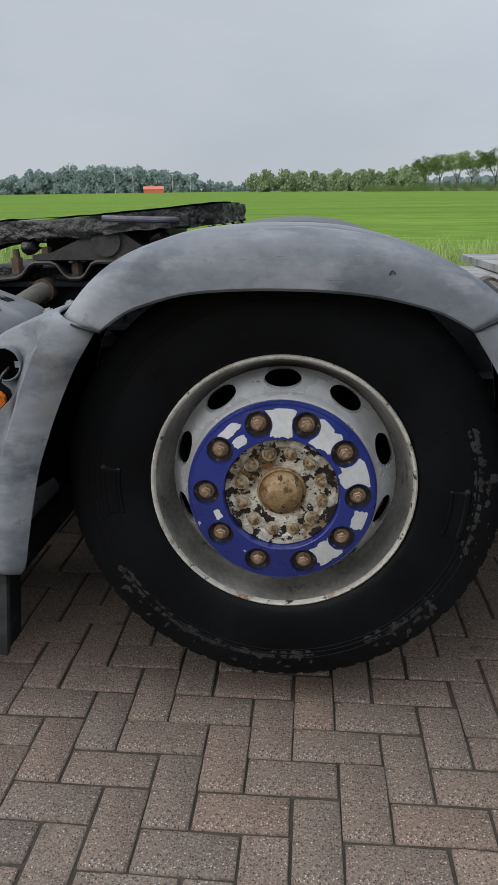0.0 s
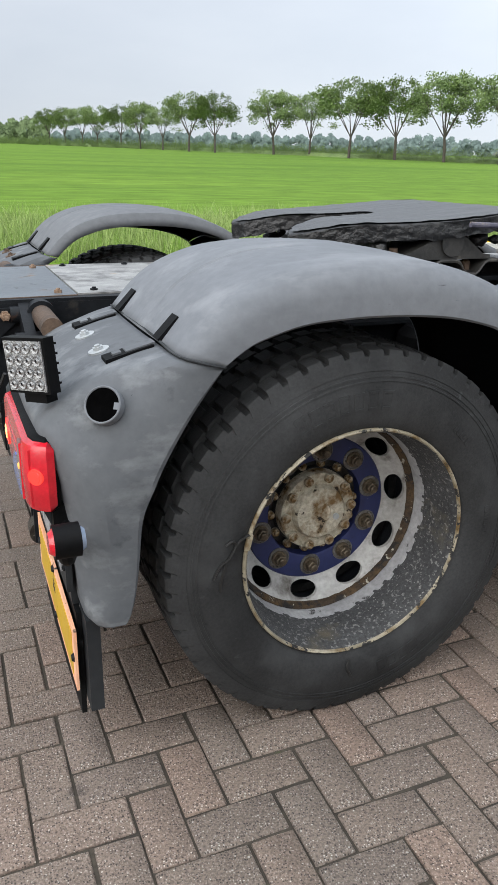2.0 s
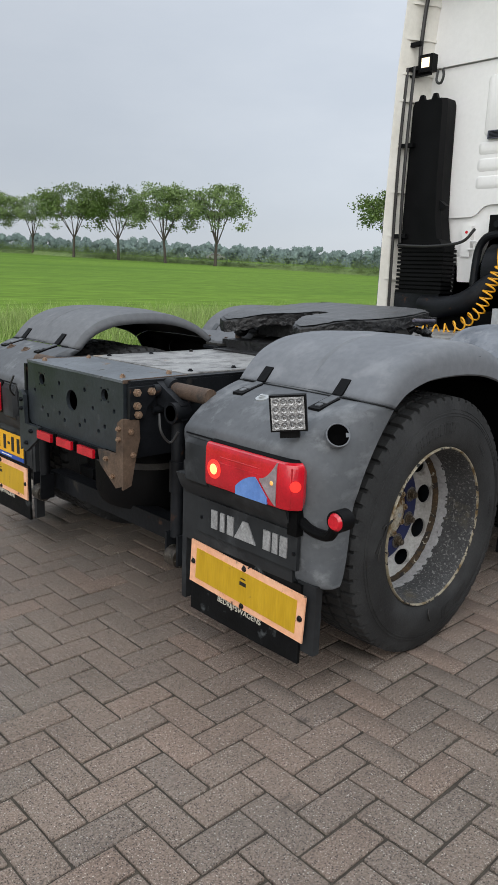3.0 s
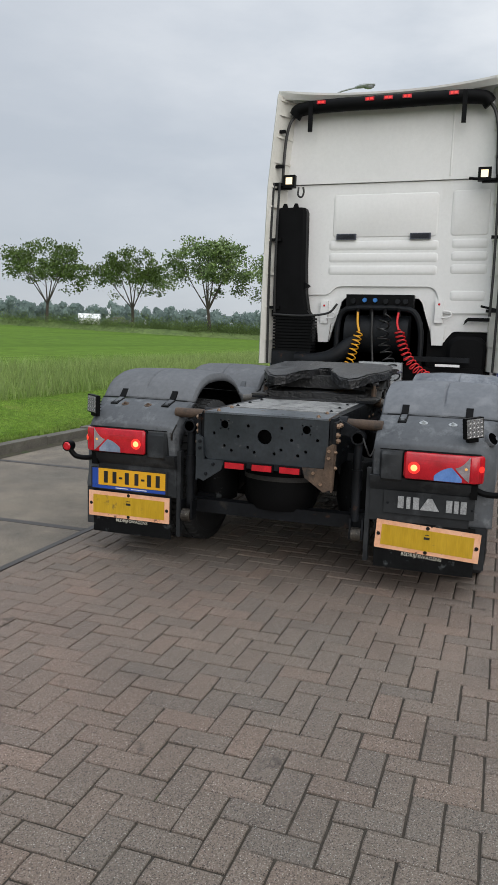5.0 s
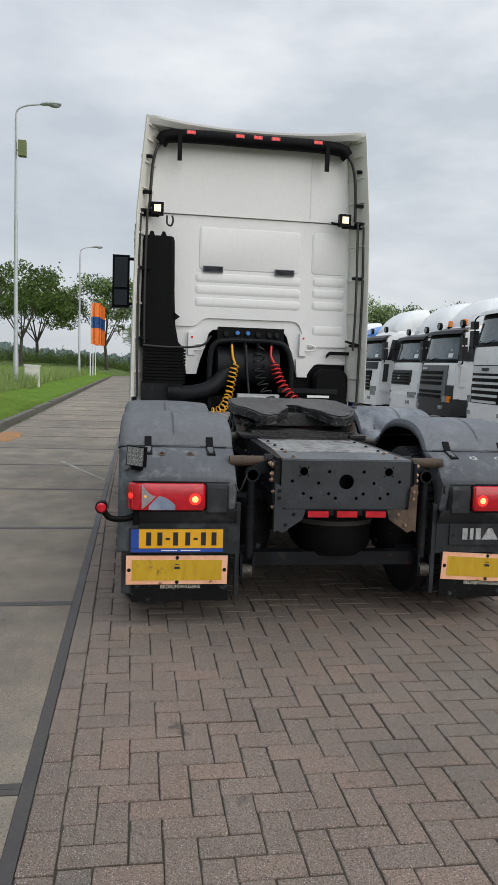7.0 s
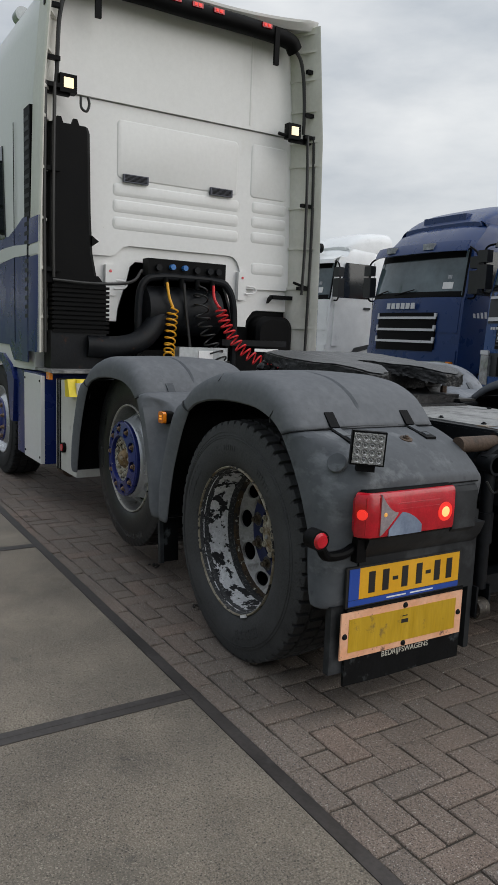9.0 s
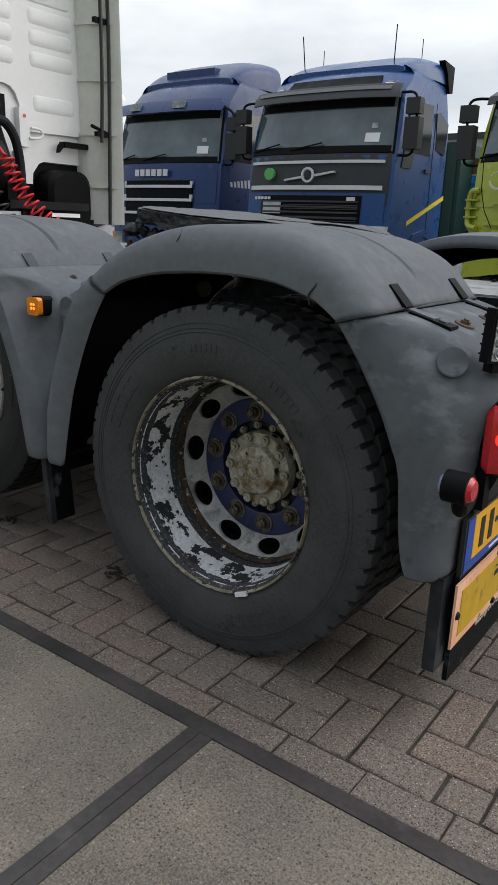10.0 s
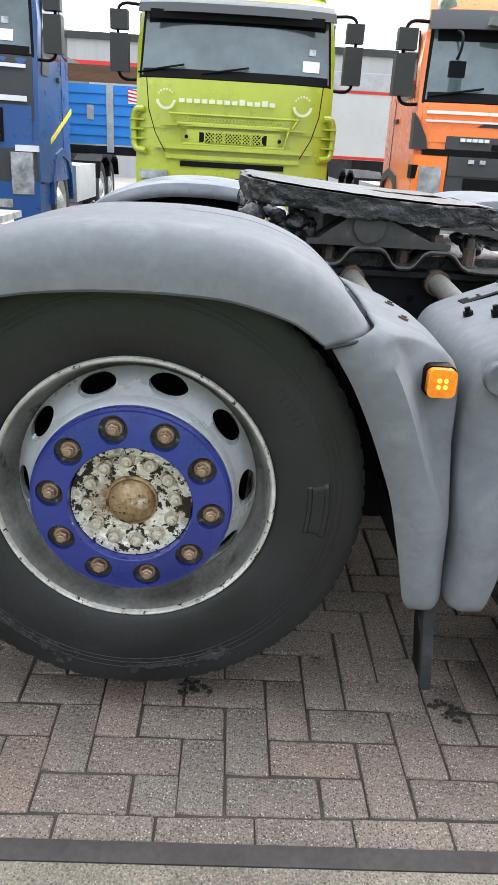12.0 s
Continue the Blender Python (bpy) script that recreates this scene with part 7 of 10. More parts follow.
# lower skin above the arch, upper skin above it again
skin = [(1.10, 3.052), (-1.10, 3.052), (-1.115, 1.80), (-1.105, 1.752), (-1.08, 1.738), (-0.665, 1.730), (-0.645, 1.738), (-0.628, 1.762), (-0.585, 1.90), (-0.560, 1.955), (-0.525, 1.988), (-0.48, 2.000), (0.44, 1.998), (0.49, 1.985), (0.525, 1.955), (0.555, 1.925), (0.60, 1.908), (1.10, 1.900)]
part("lower_skin", bev(prism(bmesh.new(), skin, "x", XW - 0.020, XW + 0.006), 0.012, 3), M_WHITE, cab, "white lower skin stepped round the tunnel arch")
part("upper_skin", bev(prism(bmesh.new(), [(1.09, 3.06), (1.06, 3.79), (-1.06, 3.79), (-1.09, 3.06)], "x", XW - 0.042, XW + 0.006), 0.016, 3), M_WHITE, cab, "smooth white upper skin")
press(-0.535, 0.552, 2.505, 2.945, 0.007, 0.035, 0.010, 0.010, 0.010)
press(-1.035, -0.665, 2.51, 2.955, 0.007, 0.035, 0.010, 0.010, 0.010)
for z in (2.425, 2.300, 2.170):
    press(-0.560, 0.585, z - 0.055, z + 0.045, 0.008, 0.030, 0.010, 0.030, 0.020)
    press(-1.050, -0.685, z - 0.055 + 0.012, z + 0.055, 0.008, 0.030, 0.010, 0.030, 0.020)
press(-1.050, -0.700, 1.858, 1.963, 0.008, 0.030, 0.010, 0.030, 0.020)
press(-0.640, -0.618, 3.09, 3.76, 0.004, 0.008, 0.006, 0.006, 0.008, XW - 0.042)
for y in (0.40, -0.37):
    v = part("vent", bev(box(bmesh.new(), (XW - 0.052, y - 0.105, 2.480), (XW - 0.026, y + 0.105, 2.540)), 0.012, 3), M_VENT, cab, "dark slotted vent")
    for k in range(5):
        part("slat", box(bmesh.new(), (XW - 0.0555, y - 0.092, 2.489 + k * 0.0095), (XW - 0.0515, y + 0.092, 2.493 + k * 0.0095)), M_BLACKP, v)
# thin rolled edge along the arch, latches over the two lugs
arch = [(-1.10, 1.722), (-0.68, 1.712), (-0.60, 1.86), (-0.545, 1.97), (-0.48, 2.018), (0.44, 2.016), (0.53, 1.975), (0.60, 1.925), (0.80, 1.905)]
for y, z in ((0.605, 1.60), (-0.605, 1.63)):
    lt = part("latch", bev(box(bmesh.new(), (XW - 0.045, y - 0.040, z), (XW + 0.01, y + 0.040, z + 0.24)), 0.012, 2), M_WHITE, cab, "white folding cab latch")
    part("latch_bow", tube(bmesh.new(), bezier([(XW - 0.05, y - 0.045, z + 0.12), (XW - 0.06, y - 0.11, z + 0.115), (XW - 0.06, y - 0.13, z + 0.085), (XW - 0.06, y - 0.10, z + 0.06), (XW - 0.05, y - 0.03, z + 0.055)], 14), 0.009, 8), M_WHITE, lt)
    part("red_dot", cyl(bmesh.new(), (XW - 0.049, y, z + 0.19), (XW - 0.0465, y, z + 0.19), 0.012, 14), M_RED, lt)
    part("lug", bev(prism(bmesh.new(), [(y - 0.055, 1.40), (y + 0.055, 1.40), (y + 0.075, 1.60), (y - 0.075, 1.60)], "x", XW - 0.03, XW + 0.02), 0.014, 2), M_WHITE, cab)
part("tie_bar", bev(box(bmesh.new(), (XW - 0.09, -1.18, 1.655), (XW - 0.03, -0.90, 1.69)), 0.008, 1), M_BLACKP, cab, "black cable bracket")
part("tie_bar", bev(prism(bmesh.new(), [(-0.90, 1.655), (-0.90, 1.69), (-0.87, 1.66), (-0.86, 1.615)], "x", XW - 0.08, XW - 0.04), 0.006, 1), M_BLACKP, cab)
# roof spoiler lip
lip = []
for k in range(25):
    u = -1 + k / 12
    y = u * 1.135
    sag = 0.055 * (1 - u * u)
    x = 2.86 + 0.10 * (1 - abs(u) ** 3) if abs(u) < 0.98 else 2.90
    z = 3.935 - sag
    lip.append([(x, y, z), (x - 0.004, y, z + 0.02), (x + 0.10, y, z + 0.045), (3.4, y, 3.99 - sag * 0.2), (3.4, y, 3.90 - sag * 0.2), (x + 0.05, y, z - 0.03 - 0.02 * abs(u))])
part("roof_spoiler", loft(bmesh.new(), lip), M_WHITE, cab, "white roof spoiler with a hollow rear edge")
bar = part("light_bar", tube(bmesh.new(), bezier([(2.99, 0.98, 3.72), (2.98, 0.90, 3.785), (2.97, 0.5, 3.80), (2.97, 0, 3.797), (2.97, -0.5, 3.80), (2.98, -0.88, 3.785), (2.99, -0.97, 3.72)], 40), 0.066, 14), M_BLACKP, cab, "black padded bar with five red marker lamps")
for y in (0.68, 0.185, 0.0, -0.185, -0.63):
    rl = part("red_lamp", bev(box(bmesh.new(), (2.895, y - 0.045, 3.80), (2.925, y + 0.045, 3.835)), 0.006, 1), M_RED, bar)
    part("lit_cell", bev(box(bmesh.new(), (2.890, y - 0.030, 3.808), (2.897, y - 0.004, 3.827)), 0.002, 1), M_REDGLOW, rl)
    part("lit_cell", bev(box(bmesh.new(), (2.890, y + 0.008, 3.808), (2.897, y + 0.030, 3.827)), 0.002, 1), M_REDGLOW, rl)
for y in (0.79, -0.735):
    part("clamp", bev(box(bmesh.new(), (2.90, y - 0.022, 3.54), (2.925, y + 0.022, 3.83)), 0.004, 1), M_BLACKP, bar, "black strap bracket")
def fair_y(z):
    return interp([(1.0, 1.25), (2.0, 1.24), (3.0, 1.213), (3.5, 1.17), (4.0, 1.125)], z)[0]


# side fairings with ribs, cables and clips
for s in (-1, 1):
    rings = []
    for z in (1.15, 1.5, 2.0, 2.5, 3.0, 3.3, 3.6, 3.85, 3.91):
        yo = fair_y(z)
        rings.append([(3.14, s * (yo - 0.02), z), (3.1, s * (yo - 0.004), z), (2.86, s * yo, z), (2.845, s * (yo - 0.012), z), (2.86, s * (yo - 0.024), z), (2.98, s * (yo - 0.055), z), (3.06, s * (yo - 0.13), z), (XW + 0.02, s * (yo - 0.15), z), (XW + 0.02, s * (yo - 0.10), z), (3.14, s * (yo - 0.05), z)])
    f = part("side_fairing", loft(bmesh.new(), rings), M_CREAM, cab, "cream weathered side fairing with ribs")
    for z in (1.4, 1.75, 2.1, 2.45, 2.8, 3.0, 3.25, 3.5, 3.72, 3.86):
        yo = fair_y(z)
        part("fairing_rib", bev(prism(bmesh.new(), [(2.865, s * (yo - 0.02)), (XW, s * (yo - 0.02)), (XW, s * (yo - 0.16)), (3.05, s * (yo - 0.135)), (2.90, s * (yo - 0.04))], "z", z, z + 0.020), 0.003, 1), M_CREAM, f)
    top = [(2.99, s * 0.96, 3.74), (2.97, s * 1.02, 3.65), (2.965, s * 1.055, 3.5), (2.96, s * 1.07, 3.3), (2.96, s * 1.075, 3.15), (2.97, s * 1.08, 3.06)]
    part("cable", tube(bmesh.new(), bezier(top, 24), 0.016, 8), M_BHOSE, f, "black corrugated cable")
    for y, zt, zb in ((1.10, 3.05, 1.70), (1.165, 3.05, 1.15)):
        part("cable", tube(bmesh.new(), bezier([(2.93, s * y, zt), (2.92, s * (y + 0.01), 2.6), (2.92, s * (y + 0.015), 2.1), (2.93, s * (y + 0.01), zb)], 20), 0.013, 8), M_BHOSE, f)
    for z in (3.55, 3.2, 3.02, 2.45, 1.74):
        part("clip", bev(box(bmesh.new(), (2.925, s * 1.12 - 0.06, z), (2.96, s * 1.12 + 0.05, z + 0.03)), 0.004, 1), M_BLACKP, f)
    # work lamp on its bracket
    y = 1.0 if s > 0 else -0.965
    br = part("lamp_bracket", bev(box(bmesh.new(), (2.96, min(y - 0.02, s * 1.16), 2.985), (3.0, max(y + 0.02, s * 1.16), 3.02)), 0.004, 1), M_BLACKP, cab, "black lamp bracket")
    part("work_lamp", bev(box(bmesh.new(), (2.93, y - 0.062, 3.0), (3.0, y + 0.062, 3.125)), 0.012, 2), M_BLACKP, br, "lit square work lamp")
    part("lit_lens", bev(box(bmesh.new(), (2.921, y - 0.034, 3.030), (2.935, y + 0.034, 3.098)), 0.006, 2), M_LAMPLIT, br)
    if s < 0:
        part("arm", cyl(bmesh.new(), (2.96, -0.82, 3.03), (2.97, -1.12, 3.0), 0.014, 10), M_BLACKP, br)
        part("arm", cyl(bmesh.new(), (2.93, -1.02, 1.80), (2.95, -1.2, 1.76), 0.012, 10), M_BLACKP, br)
    else:
        part("hook", tube(bmesh.new(), bezier([(2.96, 0.90, 3.0), (2.95, 0.90, 2.92), (2.95, 0.86, 2.90), (2.95, 0.84, 2.95), (2.95, 0.85, 3.0)], 14), 0.010, 8), M_BHOSE, br)
# air intake stack, left side
st = part("air_intake", bev(loft(bmesh.new(), [[(3.13, y0, z), (3.01, y0 - 0.005, z), (2.975, y0 - 0.03, z), (2.975, y1 + 0.03, z), (3.01, y1, z), (3.13, y1, z)] for z, y0, y1 in ((1.72, 1.155, 0.755), (1.9, 1.16, 0.79), (2.2, 1.155, 0.805), (2.76, 1.145, 0.815), (2.80, 1.13, 0.83))]), 0.006, 1), M_BLACKP, cab, "tall black plastic air intake stack")
for y in (0.93, 1.05):
    part("stack_tab", bev(prism(bmesh.new(), [(y - 0.035, 2.79), (y + 0.035, 2.79), (y + 0.014, 2.845), (y - 0.014, 2.845)], "x", 2.99, 3.02), 0.003, 1), M_BLACKP, st)
part("stack_knob", bev(prism(bmesh.new(), [(0.80, 2.03), (0.745, 1.99), (0.80, 1.95)], "x", 2.99, 3.05), 0.006, 1), M_BLACKP, st)
part("stack_neck", bev(prism(bmesh.new(), [(1.15, 1.73), (0.76, 1.73), (0.70, 1.66), (1.15, 1.66)], "x", 2.96, 3.13), 0.01, 1), M_BLACKP, st)
for k in range(11):
    z = 1.30 + k * 0.033
    part("bellows_fold", bev(box(bmesh.new(), (2.93, 0.68, z), (3.12, 1.12, z + 0.021)), 0.008, 1), M_BLACKP, st)
part("bellows_core", bev(box(bmesh.new(), (2.95, 0.70, 1.29), (3.115, 1.10, 1.69)), 0.01, 1), M_BLACKP, st)
part("stack_foot", bev(box(bmesh.new(), (2.94, 0.70, 1.03), (3.12, 1.13, 1.31)), 0.02, 1), M_CHASSIS, st)
part("tie_rod", tube(bmesh.new(), bezier([(2.92, 1.12, 1.68), (2.90, 0.8, 1.67), (2.90, 0.52, 1.70), (2.92, 0.42, 1.80)], 16), 0.012, 8), M_BHOSE, st)
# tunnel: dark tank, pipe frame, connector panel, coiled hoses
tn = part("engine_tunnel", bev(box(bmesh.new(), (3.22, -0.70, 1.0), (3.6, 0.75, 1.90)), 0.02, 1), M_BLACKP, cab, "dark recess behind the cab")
part("gear_cover", cyl(bmesh.new(), (3.12, -0.32, 1.50), (3.12, 0.34, 1.50), 0.20, 28), M_CHASSIS, tn, "dark round casing")
part("pipe_frame", tube(bmesh.new(), bezier([(2.98, 0.42, 1.05), (2.98, 0.42, 1.55), (2.98, 0.37, 1.72), (2.98, 0.24, 1.765), (2.98, 0.0, 1.77), (2.98, -0.24, 1.765), (2.98, -0.38, 1.72), (2.98, -0.45, 1.52), (2.98, -0.45, 1.05)], 40), 0.030, 10), M_CHASSIS, tn)
cp = part("connector_panel", bev(box(bmesh.new(), (2.98, -0.36, 1.775), (3.10, 0.34, 1.905)), 0.01, 1), M_BLACKP, tn, "black panel with blue valve knobs")
for y in (0.14, 0.03):
    part("knob", cyl(bmesh.new(), (2.94, y, 1.845), (2.98, y, 1.845), 0.022, 14), M_KNOB, cp)
for y in (0.26, -0.08, -0.2, -0.28):
    part("socket", cyl(bmesh.new(), (2.945, y, 1.835), (2.98, y, 1.835), 0.026, 14), M_CHASSIS, cp)
for y in (0.20, 0.06, -0.08, -0.22):
    part("fitting", cyl(bmesh.new(), (2.95, y, 1.68), (2.95, y, 1.76), 0.020, 12), M_BLACKP, cp)
part("air_duct", tube(bmesh.new(), bezier([(2.95, 0.85, 1.2), (2.92, 0.62, 1.20), (2.92, 0.42, 1.26), (3.0, 0.22, 1.44)], 20), 0.085, 14), M_CHASSIS, tn, "thick dark air duct")
part("hose", tube(bmesh.new(), bezier([(2.93, 0.20, 1.72), (2.90, 0.19, 1.60), (2.88, 0.165, 1.52)], 10), 0.012, 8), M_YHOSE, cp, "yellow air hose")
part("coil", coil([(2.88, 0.165, 1.53), (2.84, 0.20, 1.36), (2.76, 0.25, 1.17), (2.55, 0.36, 1.05), (2.42, 0.62, 1.03)], 0.042, 15, 0.0066), M_YHOSE, cp, "coiled yellow air hose")
part("coil", coil([(2.93, -0.10, 1.72), (2.86, -0.08, 1.52), (2.84, -0.12, 1.34), (2.80, -0.20, 1.16), (2.74, -0.26, 1.04)], 0.056, 11, 0.0072), M_BHOSE, cp, "coiled black cable")
part("hose", tube(bmesh.new(), bezier([(2.93, 0.05, 1.72), (2.9, 0.04, 1.5), (2.88, 0.02, 1.3), (2.86, 0.0, 1.1)], 12), 0.012, 8), M_BHOSE, cp)
part("hose", tube(bmesh.new(), bezier([(2.93, -0.22, 1.72), (2.90, -0.215, 1.62), (2.86, -0.24, 1.545)], 10), 0.012, 8), M_RHOSE, cp, "red air hose")
part("coil", coil([(2.86, -0.24, 1.55), (2.82, -0.29, 1.40), (2.76, -0.38, 1.24), (2.66, -0.52, 1.12), (2.52, -0.70, 1.06)], 0.046, 15, 0.0070), M_RHOSE, cp, "coiled red air hose")
# catwalk, boxes and tanks between cab and mudguards
part("catwalk", bev(box(bmesh.new(), (2.05, -0.62, 1.005), (2.75, 0.62, 1.03)), 0.006, 1), M_DECK, frame_part, "patterned metal catwalk")
part("battery_box", bev(box(bmesh.new(), (2.80, -0.30, 1.03), (2.90, 0.14, 1.215)), 0.01, 1), M_STEEL, frame_part, "silver box behind the cab")
part("label_plate", box(bmesh.new(), (2.793, -0.16, 1.10), (2.799, -0.03, 1.19)), M_STICKER, frame_part)
part("rear_engine", bev(box(bmesh.new(), (3.0, -1.08, 0.9), (3.3, 1.08, 1.18)), 0.03, 2), M_BLACKP, frame_part)
# black panel added over the white cab face to paint the shaded void
part("rear_shield", box(bmesh.new(), (3.192, -1.15, 1.0), (3.214, -0.50, 1.545)), M_BLACKP, frame_part, "black panel standing in for the dark void below the cab wall")
bm = loft(bmesh.new(), [[(3.02 + d, y, z) for y, z in rounded(-1.10 + q, -0.72 - q, 1.10, 1.50 - q, 0.11)] for d, q in ((0.30, 0.0), (0.03, 0.0), (0.0, 0.03))])
part("filter_casing", bm, M_BLACKP, frame_part, "rounded black plastic casing")
part("rear_beam", bev(box(bmesh.new(), (2.90, -0.95, 1.235), (2.96, -0.30, 1.285)), 0.006, 1), M_CHASSIS, frame_part)
part("label_plate", box(bmesh.new(), (2.893, -0.86, 1.19), (2.899, -0.62, 1.215)), M_STICKER, frame_part)
for s in (-1, 1):
    tk = part("fuel_tank", bev(box(bmesh.new(), (2.24, s * 0.88 - 0.28, 0.33), (2.70, s * 0.88 + 0.28, 0.97)), 0.17, 6), M_TANKWHITE, frame_part, "white painted tank with black straps")
    for x in (2.60, 2.655):
        part("tank_strap", bev(box(bmesh.new(), (x - 0.012, s * 0.88 - 0.286, 0.325), (x + 0.012, s * 0.88 + 0.286, 0.976)), 0.10, 4), M_BLACKP, tk)
    rf = part("reflector", bev(cyl(bmesh.new(), (2.50, s * 1.16, 0.50), (2.50, s * 1.182, 0.50), 0.036, 20), 0.006, 1), M_BLACKP, frame_part)
    part("red_lens", cyl(bmesh.new(), (2.50, s * 1.180, 0.50), (2.50, s * 1.188, 0.50), 0.026, 20), M_RED, rf, "round red side reflector")
    lk = part("locker", bev(box(bmesh.new(), (2.86, s * 0.94 - 0.28, 0.32), (3.60, s * 0.94 + 0.275, 0.99)), 0.02, 2), M_CABBLUE, frame_part, "side locker with a white door and blue surround")
    part("locker_door", bev(box(bmesh.new(), (2.85, s * 1.215 - 0.012, 0.325), (3.32, s * 1.215 + 0.016, 0.98)), 0.012, 2), M_WHITE, lk, "white locker door")
    for x, z in ((2.88, 0.37), (2.88, 0.94), (3.29, 0.37), (3.29, 0.94)):
        part("screw", cyl(bmesh.new(), (x, s * 1.228, z), (x, s * 1.236, z), 0.009, 10), M_BLACKP, lk)
    part("walkway", bev(box(bmesh.new(), (2.70, s * 0.95 - 0.24, 1.008), (3.15, s * 0.95 + 0.24, 1.028)), 0.005, 1), M_DECK, frame_part, "punched metal step plate")
    part("air_pipe", cyl(bmesh.new(), (2.72, s * 1.05, 0.30), (2.86, s * 1.05, 0.30), 0.06, 18), M_RUST, frame_part)
    mk = part("side_marker", bev(box(bmesh.new(), (2.75, s * 1.185 - 0.012, 0.96), (2.83, s * 1.185 + 0.012, 1.01)), 0.008, 2), M_ORANGE, truck, "small orange side marker under the step plate")
ck = part("wheel_chock", bev(prism(bmesh.new(), [(2.235, 0.880), (2.33, 0.875), (2.35, 0.985), (2.285, 0.995)], "y", 1.08, 1.21), 0.012, 2), M_CHOCK, truck, "yellow wheel chock hung on the frame")
part("chock_rib", bev(box(bmesh.new(), (2.25, 1.135, 0.90), (2.34, 1.155, 0.993)), 0.004, 1), M_CHOCK, ck)
# cab flanks: stripes, window, front wheel, mirror
for s in (-1, 1):
    part("stripe", bev(prism(bmesh.new(), [(3.22, 1.06), (3.66, 1.06), (3.80, 1.18), (4.75, 1.18), (5.0, 1.0), (5.0, 2.05), (4.2, 2.08), (3.8, 2.05), (3.55, 2.10), (3.36, 2.15), (3.22, 2.16)], "y", s * 1.222, s * 1.228), 0.001, 1), M_CABBLUE, cab, "dark blue paint stripe")
    part("stripe", prism(bmesh.new(), [(3.22, 1.865), (3.6, 1.875), (4.0, 1.86), (5.0, 1.78), (5.0, 1.88), (4.0, 1.97), (3.6, 1.965), (3.22, 1.945)], "y", s * 1.228, s * 1.2315), M_WHITE, cab)
    part("door_gap", box(bmesh.new(), (3.60, s * 1.2285 - 0.002, 1.2), (3.612, s * 1.2285 + 0.002, 2.9)), M_BLACKP, cab)
    for z0, z1, mt in ((1.15, 1.845, M_CABBLUE), (1.855, 1.925, M_WHITE), (1.935, 2.12, M_CABBLUE)):
        part("fairing_band", loft(bmesh.new(), [[(2.852, s * (fair_y(z) - 0.004), z), (2.875, s * (fair_y(z) + 0.003), z), (3.12, s * (fair_y(z) + 0.001), z), (3.12, s * (fair_y(z) - 0.01), z), (2.875, s * (fair_y(z) - 0.01), z)] for z in (z0, (z0 + z1) / 2, z1)]), mt, cab)
    part("louvre_strip", bev(box(bmesh.new(), (3.135, s * 1.222 - 0.02, 1.30), (3.30, s * 1.222 + 0.004, 2.93)), 0.006, 1), M_BLACKP, cab, "black slotted gap between cab and fairing")
    part("side_window", bev(prism(bmesh.new(), [(3.92, 2.05), (4.95, 2.05), (4.90, 2.75), (4.0, 2.8)], "y", s * 1.218, s * 1.229), 0.004, 1), M_GLASS, cab, "dark cab side window")
    for k in range(22):
        part("louvre", bev(box(bmesh.new(), (3.15, s * 1.216 - 0.012, 1.40 + k * 0.068), (3.29, s * 1.216 + 0.013, 1.43 + k * 0.068)), 0.003, 1), M_CARRIER, cab)
    part("horn_lamp", bev(cyl(bmesh.new(), (4.1, s * 1.02, 3.90), (4.22, s * 1.02, 3.90), 0.06, 18), 0.01, 1), M_STEEL, cab, "round roof lamp")
    wl_ = part("front_wheel", tyre_mesh(s, 1.20, 0.30, M_TYRE, 48), M_TYRE, truck, "front wheel with blue hub ring", at=pose(4.30, 0, 0.493))
    bm = spin(bmesh.new(), [(0.303, 1.17), (0.305, 1.19), (0.297, 1.19), (0.285, 1.15), (0.26, 1.12), (0.20, 1.19), (0.19, 1.20)], 64, s)
    part("rim", bm, M_RIM, wl_)
    bm = spin(bmesh.new(), [(0.20, 1.195), (0.19, 1.205), (0.12, 1.21), (0.10, 1.23), (0.03, 1.24)], 64, s)
    disc(bm, 0.03, 1.24, 16, s)
    part("hub_ring", bm, M_BLUE, wl_)
    ring_of("nut", hex_nut(s, 0.0165, 0.022, 0.011, M_NUT, "nut"), wl_, 10, 0.1675, 1.205, s)
    part("wheel_arch", bev(prism(bmesh.new(), [(3.66, 0.55), (3.62, 0.9), (3.75, 1.02), (4.0, 1.10), (4.6, 1.10), (4.85, 0.98), (4.95, 0.6), (4.86, 0.6), (4.75, 0.9), (4.55, 1.03), (4.05, 1.03), (3.85, 0.92), (3.74, 0.55)], "y", s * 1.15, s * 1.24), 0.01, 1), M_CABBLUE, cab)
    ym, hw = (1.40, 0.105) if s > 0 else (1.355, 0.085)
    mr = part("door_mirror", bev(box(bmesh.new(), (4.75, s * ym - hw, 2.19), (4.90, s * ym + hw, 2.84)), 0.03, 3), M_BLACKP, cab, "tall black door mirror")
    part("mirror_glass", bev(box(bmesh.new(), (4.743, s * ym - hw + 0.025, 2.44), (4.752, s * ym + hw - 0.025, 2.81)), 0.003, 1), M_MIRROR, mr)
    part("mirror_glass", bev(box(bmesh.new(), (4.743, s * ym - hw + 0.025, 2.22), (4.752, s * ym + hw - 0.025, 2.41)), 0.003, 1), M_MIRROR, mr)
    for z in (2.24, 2.80):
        part("mirror_arm", tube(bmesh.new(), [(4.8, s * 1.20, z), (4.8, s * ym, z)], 0.02, 8), M_BLACKP, mr)

